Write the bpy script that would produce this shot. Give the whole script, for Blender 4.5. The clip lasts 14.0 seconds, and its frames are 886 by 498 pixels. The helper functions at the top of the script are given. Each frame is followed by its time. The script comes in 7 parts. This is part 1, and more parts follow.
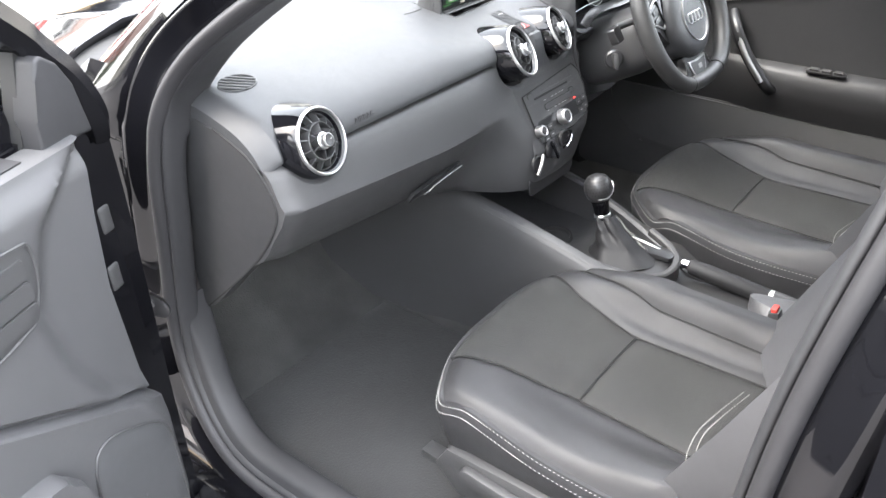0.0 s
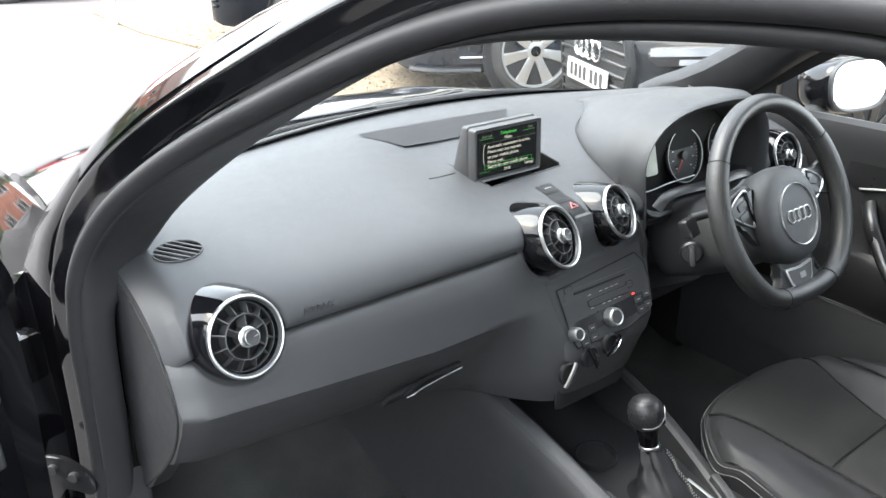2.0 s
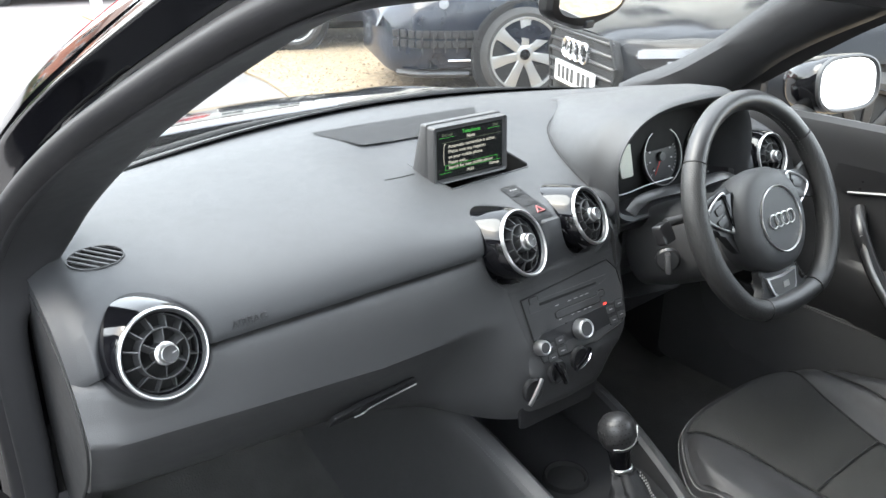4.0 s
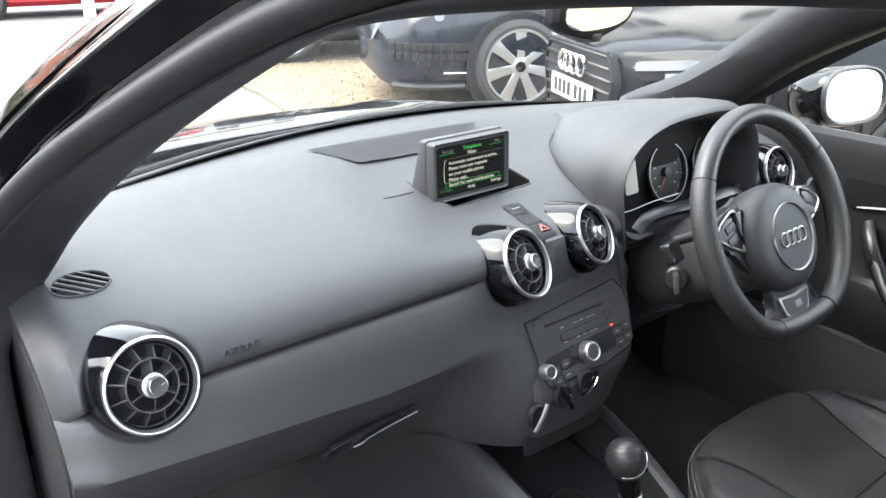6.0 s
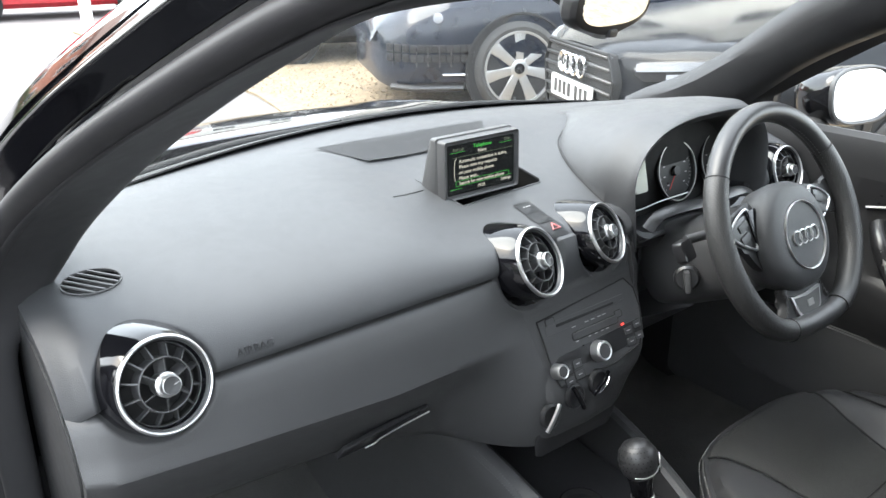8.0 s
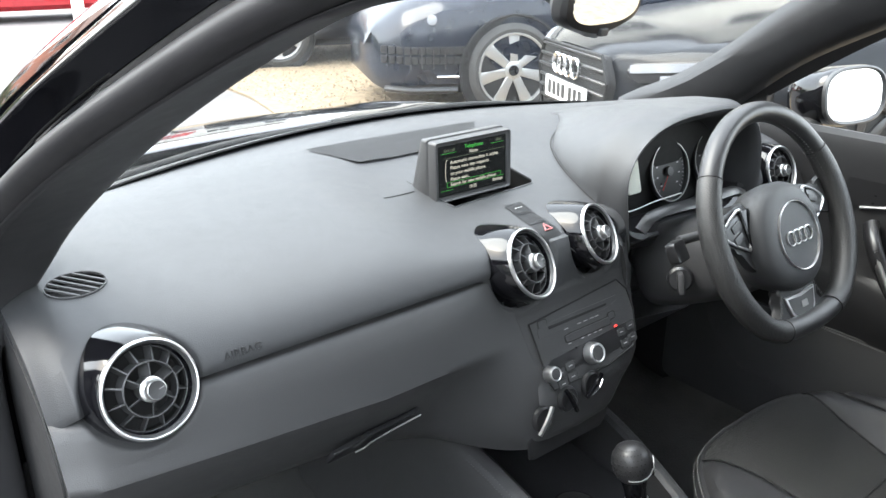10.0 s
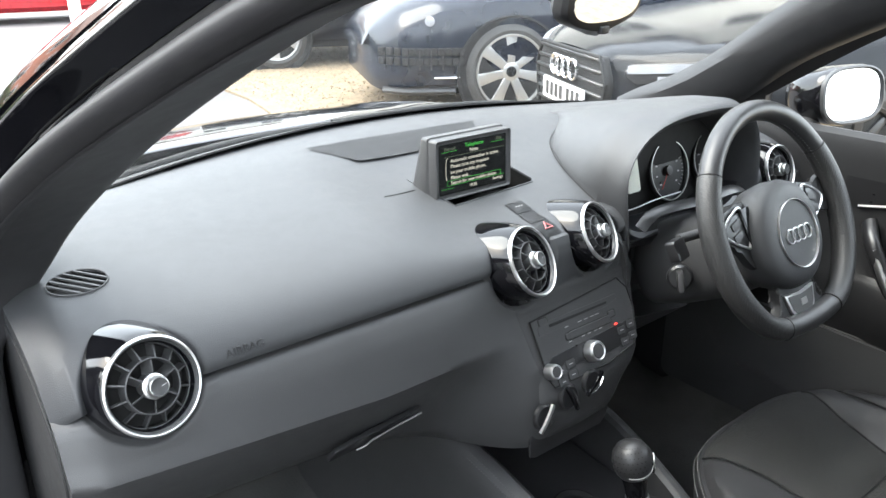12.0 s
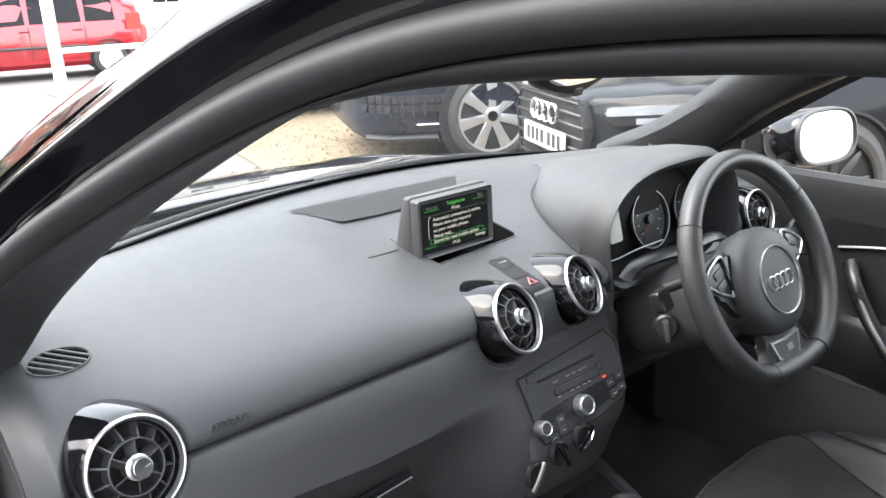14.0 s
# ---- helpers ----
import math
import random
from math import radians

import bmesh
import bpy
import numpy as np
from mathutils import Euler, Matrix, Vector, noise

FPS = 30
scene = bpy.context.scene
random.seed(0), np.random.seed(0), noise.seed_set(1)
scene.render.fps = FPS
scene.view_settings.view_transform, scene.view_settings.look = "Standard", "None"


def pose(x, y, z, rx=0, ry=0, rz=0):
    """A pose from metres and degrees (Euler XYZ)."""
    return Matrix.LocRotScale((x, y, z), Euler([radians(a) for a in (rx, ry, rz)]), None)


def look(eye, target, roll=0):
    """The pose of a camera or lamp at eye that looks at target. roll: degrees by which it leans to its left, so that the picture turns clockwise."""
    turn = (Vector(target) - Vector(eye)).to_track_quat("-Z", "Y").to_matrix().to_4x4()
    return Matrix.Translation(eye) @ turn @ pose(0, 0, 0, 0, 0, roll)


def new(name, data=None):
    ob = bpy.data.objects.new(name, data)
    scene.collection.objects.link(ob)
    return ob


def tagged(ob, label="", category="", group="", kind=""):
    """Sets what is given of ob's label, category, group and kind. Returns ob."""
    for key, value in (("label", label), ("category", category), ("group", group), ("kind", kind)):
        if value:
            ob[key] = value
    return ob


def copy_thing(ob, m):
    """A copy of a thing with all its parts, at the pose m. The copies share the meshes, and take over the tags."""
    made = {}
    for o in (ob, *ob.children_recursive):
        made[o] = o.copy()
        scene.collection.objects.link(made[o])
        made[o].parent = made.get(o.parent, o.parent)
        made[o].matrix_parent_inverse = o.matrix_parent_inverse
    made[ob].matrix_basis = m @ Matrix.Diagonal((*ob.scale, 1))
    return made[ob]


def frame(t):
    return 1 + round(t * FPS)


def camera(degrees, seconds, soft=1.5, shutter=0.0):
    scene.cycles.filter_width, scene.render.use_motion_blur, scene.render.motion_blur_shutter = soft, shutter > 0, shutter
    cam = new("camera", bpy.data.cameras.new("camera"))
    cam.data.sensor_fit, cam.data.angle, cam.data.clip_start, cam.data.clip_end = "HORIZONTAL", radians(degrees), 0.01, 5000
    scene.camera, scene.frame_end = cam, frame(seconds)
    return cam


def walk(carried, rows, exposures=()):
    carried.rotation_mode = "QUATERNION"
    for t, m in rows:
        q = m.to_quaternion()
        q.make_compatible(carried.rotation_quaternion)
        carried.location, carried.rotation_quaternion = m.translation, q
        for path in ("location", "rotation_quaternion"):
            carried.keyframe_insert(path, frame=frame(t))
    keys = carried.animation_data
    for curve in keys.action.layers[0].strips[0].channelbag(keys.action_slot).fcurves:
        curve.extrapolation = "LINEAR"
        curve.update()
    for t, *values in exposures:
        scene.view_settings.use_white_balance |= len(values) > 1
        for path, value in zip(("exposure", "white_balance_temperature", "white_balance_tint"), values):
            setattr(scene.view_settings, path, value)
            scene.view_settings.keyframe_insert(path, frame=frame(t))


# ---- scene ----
cam = camera(59.5, 14.0)
PATH = [
    (0, (-1.303, -0.816, 1.392), (-0.323, 0.003, 0.605), -2.48),
    (0.2, (-1.296, -0.806, 1.389), (-0.312, 0.013, 0.609), -2.48),
    (0.5, (-1.274, -0.815, 1.409), (-0.298, 0.046, 0.664), -3.62),
    (0.7, (-1.25, -0.803, 1.411), (-0.271, 0.074, 0.688), -3.7),
    (1, (-1.155, -0.761, 1.408), (-0.173, 0.134, 0.712), -3.68),
    (1.2, (-1.106, -0.729, 1.417), (-0.106, 0.158, 0.738), -2.86),
    (1.5, (-1.034, -0.734, 1.435), (-0.094, 0.236, 0.784), -0.79),
    (1.7, (-0.988, -0.768, 1.412), (-0.118, 0.295, 0.809), -0.82),
    (2, (-0.899, -0.799, 1.404), (-0.072, 0.299, 0.804), -0.47),
    (2.2, (-0.862, -0.797, 1.375), (-0.031, 0.304, 0.784), -0.48),
    (2.5, (-0.835, -0.798, 1.379), (0.001, 0.296, 0.784), -0.24),
    (5, (-0.79, -0.745, 1.363), (0.048, 0.355, 0.783), -0.33),
    (5.5, (-0.781, -0.739, 1.371), (0.064, 0.36, 0.798), -0.4),
    (6, (-0.78, -0.729, 1.365), (0.069, 0.369, 0.795), -0.38),
    (6.5, (-0.78, -0.722, 1.361), (0.071, 0.375, 0.792), -0.37),
    (7, (-0.793, -0.718, 1.36), (0.056, 0.38, 0.792), -0.4),
    (7.5, (-0.794, -0.715, 1.359), (0.059, 0.38, 0.79), -0.35),
    (8, (-0.793, -0.71, 1.356), (0.063, 0.384, 0.791), -0.29),
    (10.5, (-0.781, -0.704, 1.351), (0.085, 0.385, 0.79), -0.36),
    (11, (-0.784, -0.701, 1.351), (0.084, 0.387, 0.79), -0.35),
    (11.5, (-0.785, -0.704, 1.351), (0.083, 0.384, 0.791), -0.34),
    (12, (-0.788, -0.706, 1.347), (0.081, 0.382, 0.789), -0.33),
    (12.5, (-0.789, -0.702, 1.346), (0.078, 0.387, 0.786), -0.35),
    (13, (-0.795, -0.7, 1.349), (0.073, 0.387, 0.789), -0.32),
    (13.2, (-0.799, -0.697, 1.355), (0.077, 0.387, 0.801), -0.43),
    (13.5, (-0.785, -0.702, 1.369), (0.111, 0.392, 0.868), -1.55),
    (14, (-0.778, -0.704, 1.372), (0.127, 0.39, 0.888), -1.99),
]
walk(cam, [(t, look(eye, target, roll)) for t, eye, target, roll in PATH],
     [(0, 3.97, 6500, 10), (0.5, 3.85, 6500, 10), (1, 3.55, 6500, 9), (1.5, 3.32, 6450, 8), (2, 3.18, 6330, 6), (13, 3.20, 6330, 6), (13.5, 3.26, 6400, 7), (14, 3.08, 6450, 9)])

# world, sun and exposure
EXPOSURE = 3.2
world = bpy.data.worlds.new("sky")
scene.world = world
world.use_nodes = True
wn, wl = world.node_tree.nodes, world.node_tree.links
sky = wn.new("ShaderNodeTexSky")
sky.sky_type, sky.sun_disc = "NISHITA", False
sky.sun_elevation, sky.sun_rotation = radians(48), radians(-60)
sky.dust_density, sky.air_density = 3.0, 1.4
soften = wn.new("ShaderNodeMixRGB")
soften.inputs[0].default_value = 0.72
soften.inputs[2].default_value = (6.42, 6.48, 6.72, 1)
wl.new(sky.outputs[0], soften.inputs[1])
wl.new(soften.outputs[0], wn["Background"].inputs[0])
wn["Background"].inputs[1].default_value = 0.15
scene.view_settings.exposure = EXPOSURE

sun = new("sun", bpy.data.lights.new("sun", "SUN"))
sun.data.energy, sun.data.angle, sun.data.color = 0.7, radians(40), (1.0, 0.96, 0.9)
sun.matrix_world = look((-3, 4, 9), (0, 0, 0))


# ---- materials ----
def shader(name, color, rough=0.5, metal=0.0, coat=0.0, spec=0.5, grain=0.0, grain_scale=900.0, spots=0.12, spot_scale=9.0,
           bump="VORONOI", rough_var=0.06, sheen=0.0, depth=0.001, random_=1.0):
    """A painted, moulded or woven surface: base colour with large blotches, and a fine relief."""
    m = bpy.data.materials.new(name)
    m.use_nodes = True
    n, l = m.node_tree.nodes, m.node_tree.links
    b = n["Principled BSDF"]
    b.inputs["Roughness"].default_value, b.inputs["Metallic"].default_value = rough, metal
    b.inputs["Coat Weight"].default_value, b.inputs["Coat Roughness"].default_value = coat, 0.03
    b.inputs["Specular IOR Level"].default_value = spec
    b.inputs["Sheen Weight"].default_value = sheen
    tc = n.new("ShaderNodeTexCoord")
    blot = n.new("ShaderNodeTexNoise")
    blot.inputs["Scale"].default_value, blot.inputs["Detail"].default_value = spot_scale, 6
    l.new(tc.outputs["Object"], blot.inputs["Vector"])
    ramp = n.new("ShaderNodeMapRange")
    ramp.inputs["From Min"].default_value, ramp.inputs["From Max"].default_value = 0.3, 0.7
    ramp.inputs["To Min"].default_value, ramp.inputs["To Max"].default_value = 1 - spots, 1 + spots
    l.new(blot.outputs[0], ramp.inputs["Value"])
    mul = n.new("ShaderNodeVectorMath")
    mul.operation = "SCALE"
    mul.inputs[0].default_value = color[:3]
    l.new(ramp.outputs[0], mul.inputs["Scale"])
    l.new(mul.outputs[0], b.inputs["Base Color"])
    rr = n.new("ShaderNodeMapRange")
    rr.inputs["To Min"].default_value, rr.inputs["To Max"].default_value = max(0.0, rough - rough_var), min(1.0, rough + rough_var)
    fine = n.new("ShaderNodeTexNoise")
    fine.inputs["Scale"].default_value, fine.inputs["Detail"].default_value = spot_scale * 7, 4
    l.new(tc.outputs["Object"], fine.inputs["Vector"])
    l.new(fine.outputs[0], rr.inputs["Value"])
    l.new(rr.outputs[0], b.inputs["Roughness"])
    if grain:
        if bump == "VORONOI":
            tex = n.new("ShaderNodeTexVoronoi")
            tex.inputs["Randomness"].default_value = random_
            out = tex.outputs["Distance"]
        elif bump == "WAVE":
            tex = n.new("ShaderNodeTexWave")
            tex.bands_direction = "X"
            tex.inputs["Distortion"].default_value = 0.6
            out = tex.outputs["Fac"]
        else:
            tex = n.new("ShaderNodeTexNoise")
            tex.inputs["Detail"].default_value = 5
            out = tex.outputs[0]
        tex.inputs["Scale"].default_value = grain_scale
        l.new(tc.outputs["Object"], tex.inputs["Vector"])
        bp = n.new("ShaderNodeBump")
        bp.inputs["Strength"].default_value, bp.inputs["Distance"].default_value = grain, depth
        l.new(out, bp.inputs["Height"])
        l.new(bp.outputs[0], b.inputs["Normal"])
    return m


def glow(name, color, strength):
    m = bpy.data.materials.new(name)
    m.use_nodes = True
    b = m.node_tree.nodes["Principled BSDF"]
    b.inputs["Base Color"].default_value = (0.006, 0.006, 0.006, 1)
    b.inputs["Roughness"].default_value = 0.2
    b.inputs["Specular IOR Level"].default_value = 0.2
    b.inputs["Emission Color"].default_value = (*color, 1)
    b.inputs["Emission Strength"].default_value = strength
    return m


def pane(name, tint, base=0.014, veil=0.0):
    """Clear glass: see-through, with a mirror gloss that grows at grazing angles."""
    m = bpy.data.materials.new(name)
    m.use_nodes = True
    n, l = m.node_tree.nodes, m.node_tree.links
    n.remove(n["Principled BSDF"])
    t, g, x = (n.new("ShaderNode" + k) for k in ("BsdfTransparent", "BsdfGlossy", "MixShader"))
    t.inputs[0].default_value = (*tint, 1)
    g.inputs["Roughness"].default_value = 0.01
    lw, pw, ad = n.new("ShaderNodeLayerWeight"), n.new("ShaderNodeMath"), n.new("ShaderNodeMath")
    lw.inputs[0].default_value = 0.5
    pw.operation, pw.inputs[1].default_value = "POWER", 5.0
    ad.operation, ad.inputs[1].default_value, ad.inputs[2].default_value = "MULTIPLY_ADD", 0.14, base
    l.new(lw.outputs["Facing"], pw.inputs[0]), l.new(pw.outputs[0], ad.inputs[0]), l.new(ad.outputs[0], x.inputs[0])
    l.new(t.outputs[0], x.inputs[1]), l.new(g.outputs[0], x.inputs[2])
    # The hazy veil over the view is put in as a pale diffuse layer.
    film, coat = n.new("ShaderNodeBsdfDiffuse"), n.new("ShaderNodeMixShader")
    film.inputs[0].default_value, coat.inputs[0].default_value = (0.8, 0.8, 0.8, 1), veil
    l.new(x.outputs[0], coat.inputs[1]), l.new(film.outputs[0], coat.inputs[2])
    l.new(coat.outputs[0], n["Material Output"].inputs[0])
    return m


SOFT = shader("soft_dash_foam", (0.034, 0.035, 0.037), 0.52, grain=0.28, grain_scale=1100, spots=0.04)
HARD = shader("hard_plastic", (0.039, 0.039, 0.040), 0.48, grain=0.24, grain_scale=1100, spots=0.05)
COVER = shader("speaker_cloth", (0.044, 0.045, 0.047), 0.6, grain=0.1, grain_scale=2000, spots=0.03)
DARKP = shader("dark_plastic", (0.040, 0.040, 0.041), 0.45, grain=0.08, grain_scale=1200)
SATIN = shader("satin_black", (0.015, 0.015, 0.016), 0.30, grain=0.0)
DEEP = shader("deep_black", (0.007, 0.007, 0.007), 0.8)
PIANO = shader("piano_black", (0.004, 0.004, 0.005), 0.06, spec=0.42, rough_var=0.02, spots=0.3)
ALU = shader("brushed_aluminium", (0.62, 0.62, 0.62), 0.34, metal=1.0, rough_var=0.06)
CHROME = shader("chrome", (0.85, 0.85, 0.86), 0.10, metal=1.0, rough_var=0.03)
SILVER = shader("silver_lacquer", (0.45, 0.45, 0.44), 0.36, metal=0.6, spots=0.06)
LEATHER = shader("black_leather", (0.050, 0.050, 0.053), 0.48, grain=0.10, grain_scale=1300, spots=0.12)
WHEELL = shader("wheel_leather", (0.022, 0.022, 0.023), 0.38, grain=0.10, grain_scale=1400, spots=0.1)
PERF = shader("perforated_leather", (0.024, 0.024, 0.024), 0.42, grain=0.55, grain_scale=420, spots=0.08, random_=0.12)
CLOTH = shader("ribbed_seat_cloth", (0.048, 0.049, 0.048), 0.85, depth=0.003, grain=1.0, grain_scale=130, bump="WAVE", spots=0.2, spot_scale=14, sheen=0.15)
# Carpet lightened by colour to lift the shade of the driver's footwell.
CARPET = shader("lightened_carpet", (0.075, 0.075, 0.073), 0.95, grain=1.0, grain_scale=260, bump="NOISE", spots=0.35, spot_scale=6, sheen=0.2)
GAITER = shader("gaiter_leather", (0.013, 0.013, 0.014), 0.55, spec=0.3, grain=0.12, grain_scale=1200, spots=0.15)
DOORP = shader("door_trim_plastic", (0.021, 0.021, 0.022), 0.5, grain=0.08, grain_scale=1300, spots=0.06)
# Lightened copy of the door plastic: lifts the shaded lower door by colour.
LIFTEDP = shader("lightened_plastic", (0.060, 0.060, 0.061), 0.5, grain=0.1, grain_scale=1300, spots=0.08)
DOORG = shader("grey_door_trim", (0.056, 0.056, 0.058), 0.48, grain=0.24, grain_scale=1100, spots=0.05)
# Darker carpet copy: its tone offsets the sky light on the mat.
MATC = shader("darkened_carpet_mat", (0.016, 0.016, 0.016), 0.95, grain=1.0, grain_scale=260, bump="NOISE", spots=0.25, spot_scale=6, sheen=0.2)
RUBBER = shader("seal_rubber", (0.021, 0.0205, 0.022), 0.50, spec=0.36, grain=0.04, grain_scale=1500, spots=0.15)
TRIMC = shader("pillar_trim", (0.021, 0.021, 0.0225), 0.54, spec=0.35, grain=0.06, grain_scale=1600)
PAINT = shader("black_car_paint", (0.004, 0.004, 0.005), 0.06, rough_var=0.02, spots=0.3)
FRAMEB = shader("satin_black_paint", (0.005, 0.005, 0.006), 0.24, spec=0.32, rough_var=0.05, spots=0.2)
NAVY = shader("dark_navy_paint", (0.007, 0.010, 0.018), 0.16, rough_var=0.04, spec=0.4)
DUSTY = shader("dusty_black_paint", (0.007, 0.008, 0.010), 0.14, rough_var=0.06, spec=0.20)
RED = shader("red_car_paint", (0.30, 0.008, 0.014), 0.20, coat=1.0)
WHITEP = shader("white_paint", (0.80, 0.80, 0.78), 0.45, spots=0.05)
GREYIN = shader("dull_grey_inlay", (0.11, 0.11, 0.11), 0.4, metal=0.3)
THREAD = shader("pale_thread", (0.30, 0.30, 0.29), 0.8)
TYRE = shader("tyre_rubber", (0.050, 0.049, 0.047), 0.75, grain=0.3, grain_scale=200)
LAMP = shader("lamp_glass", (0.26, 0.27, 0.29), 0.12, coat=1.0)
MIRROR = shader("mirror_silver", (0.9, 0.9, 0.9), 0.01, metal=1.0, rough_var=0.0, spots=0.0)
MARK = shader("pale_print", (0.36, 0.36, 0.36), 0.6)
BOUNCE = shader("bounce_lining", (0.68, 0.68, 0.66), 0.9, grain=0.3, grain_scale=900, bump="NOISE", spots=0.05)
REDMARK = shader("red_print", (0.55, 0.04, 0.03), 0.5)
PINKMARK = shader("faded_red_print", (0.42, 0.15, 0.15), 0.5)
# Display made paler: its backlight is put into the base colour.
PALELCD = shader("pale_display", (0.62, 0.63, 0.56), 0.25)
ASPHALT = shader("worn_tarmac", (0.118, 0.111, 0.109), 0.85, grain=1.0, grain_scale=160, bump="NOISE", spots=0.16, spot_scale=0.8)
GRAVEL = shader("tan_gravel", (0.20, 0.152, 0.095), 0.9, grain=1.0, grain_scale=45, spots=0.35, spot_scale=22)
STONE = shader("gravel_stone", (0.24, 0.185, 0.125), 0.85, spots=0.5, spot_scale=30)
BRICK = shader("red_brick", (0.33, 0.14, 0.09), 0.85, grain=0.6, grain_scale=60, spots=0.3, spot_scale=3)
RENDERW = shader("pale_wall", (0.62, 0.60, 0.55), 0.8, spots=0.1, spot_scale=1.5)
ROOFT = shader("roof_tile", (0.16, 0.10, 0.08), 0.85, grain=0.8, grain_scale=12)
LEAF = shader("hedge_leaf", (0.055, 0.085, 0.025), 0.6, spots=0.45, spot_scale=6)
SCREENBG = glow("screen_black", (0.004, 0.005, 0.005), 0.15)
TXT_W = glow("screen_white", (0.9, 0.85, 0.72), 0.11)
TXT_G = glow("screen_green", (0.14, 0.8, 0.14), 0.085)
TXT_D = glow("screen_dim", (0.55, 0.66, 0.45), 0.035)
REDGLOW = glow("red_lamp", (1.0, 0.04, 0.03), 0.6)
GLASS = pane("windscreen_glass", (0.96, 0.97, 0.97), veil=0.03)
SIDEGLASS = pane("side_glass", (0.95, 0.96, 0.96))


# ---- mesh tools ----
# The plan is drawn in units of 0.93 m, its level 0 lying 0.115 m over the ground.
UNIT, LIFT = 0.93, 0.115
PLAN = Matrix.Translation((0, 0, LIFT)) @ Matrix.Scale(UNIT, 4)


def place(m):
    """A pose of the plan as a pose of the world."""
    m = m.copy()
    m.translation = PLAN @ m.translation
    return m


def V(*a):
    return Vector(a)


def smooth_path(pts, n=8, closed=False):
    """Catmull-Rom through the given points, n steps a span."""
    p = [Vector(q) for q in pts]
    out, k = [], len(p)
    for i in range(k if closed else k - 1):
        a = p[(i - 1) % k] if closed else p[max(i - 1, 0)]
        b, c = p[i], p[(i + 1) % k]
        d = p[(i + 2) % k] if closed else p[min(i + 2, k - 1)]
        for j in range(n):
            t = j / n
            out.append(0.5 * (2 * b + (c - a) * t + (2 * a - 5 * b + 4 * c - d) * t * t + (3 * b - a - 3 * c + d) * t ** 3))
    if not closed:
        out.append(p[-1])
    return out


def grid(bm, rows, close_u=False, close_v=False, caps=False):
    """Quads over rows of points; close_u joins the last row to the first, close_v the ends of each row."""
    vs = [[bm.verts.new(p) for p in r] for r in rows]
    nu, nv = len(vs), len(vs[0])
    for i in range(nu if close_u else nu - 1):
        for j in range(nv if close_v else nv - 1):
            q = [vs[i][j], vs[(i + 1) % nu][j], vs[(i + 1) % nu][(j + 1) % nv], vs[i][(j + 1) % nv]]
            try:
                bm.faces.new(q)
            except ValueError:
                pass
    if caps:
        bm.faces.new(vs[0][::-1])
        bm.faces.new(vs[-1])
    return bm


def sweep(bm, path, prof, out, closed=False, caps=True, ring=True):
    """Sweep a profile of (a, b) along a path: a along the side vector, b along out (a vector, or one a point)."""
    n, rows = len(path), []
    for i, p in enumerate(path):
        a, b = path[(i - 1) % n] if closed or i else path[0], path[(i + 1) % n] if closed or i < n - 1 else path[-1]
        tan = (Vector(b) - Vector(a)).normalized()
        o = Vector(out[i]) if isinstance(out, list) else Vector(out)
        side = tan.cross(o).normalized()
        o = side.cross(tan).normalized()
        rows.append([Vector(p) + side * u + o * v for u, v in prof])
    return grid(bm, rows, close_u=closed, close_v=ring, caps=caps and ring and not closed)


def circle(r, n=12, ry=None):
    return [(r * math.cos(2 * math.pi * i / n), (ry or r) * math.sin(2 * math.pi * i / n)) for i in range(n)]


def tube(bm, pts, r, n=10, out=(0, 0, 1), steps=6, closed=False, flat=None):
    return sweep(bm, smooth_path(pts, steps, closed) if len(pts) > 2 else [Vector(q) for q in pts], circle(r, n, flat), out, closed)


def lathe(bm, prof, m=Matrix(), seg=40, arc=None, ends=False):
    """Turn a profile of (radius, height) about the z axis of m."""
    rows = []
    for i in range(seg if arc is None else seg + 1):
        a = 2 * math.pi * i / seg if arc is None else arc[0] + (arc[1] - arc[0]) * i / seg
        rows.append([m @ Vector((r * math.cos(a), r * math.sin(a), h)) for r, h in prof])
    grid(bm, rows, close_u=arc is None)
    if arc is None:
        bmesh.ops.remove_doubles(bm, verts=bm.verts, dist=1e-6)
    return bm


def prism(bm, outline, h0, h1, m=Matrix(), bevel=0.0, seg=2):
    """A plate of the given outline (x, y) from height h0 to h1 of m, with bevelled rims."""
    lo = [bm.verts.new(m @ Vector((x, y, h0))) for x, y in outline]
    hi = [bm.verts.new(m @ Vector((x, y, h1))) for x, y in outline]
    k = len(lo)
    f = [bm.faces.new(lo[::-1]), bm.faces.new(hi)] + [bm.faces.new((lo[i], lo[(i + 1) % k], hi[(i + 1) % k], hi[i])) for i in range(k)]
    if bevel:
        rim = list({e for g in f[:2] for e in g.edges})
        if k < 12:
            rim = list({e for g in f for e in g.edges})
        bmesh.ops.bevel(bm, geom=rim, offset=bevel, segments=seg, affect="EDGES", profile=0.6)
    return bm


def block(bm, sx, sy, sz, m=Matrix(), bevel=0.004, seg=2):
    o = [(-sx / 2, -sy / 2), (sx / 2, -sy / 2), (sx / 2, sy / 2), (-sx / 2, sy / 2)]
    return prism(bm, o, -sz / 2, sz / 2, m, bevel, seg)


def rounded(w, h, r, n=5, cx=0.0, cy=0.0):
    o = []
    for sx, sy, a0 in ((1, 1, 0), (-1, 1, 90), (-1, -1, 180), (1, -1, 270)):
        for i in range(n + 1):
            a = radians(a0 + 90 * i / n)
            o.append((cx + sx * (w / 2 - r) + r * math.cos(a), cy + sy * (h / 2 - r) + r * math.sin(a)))
    return o


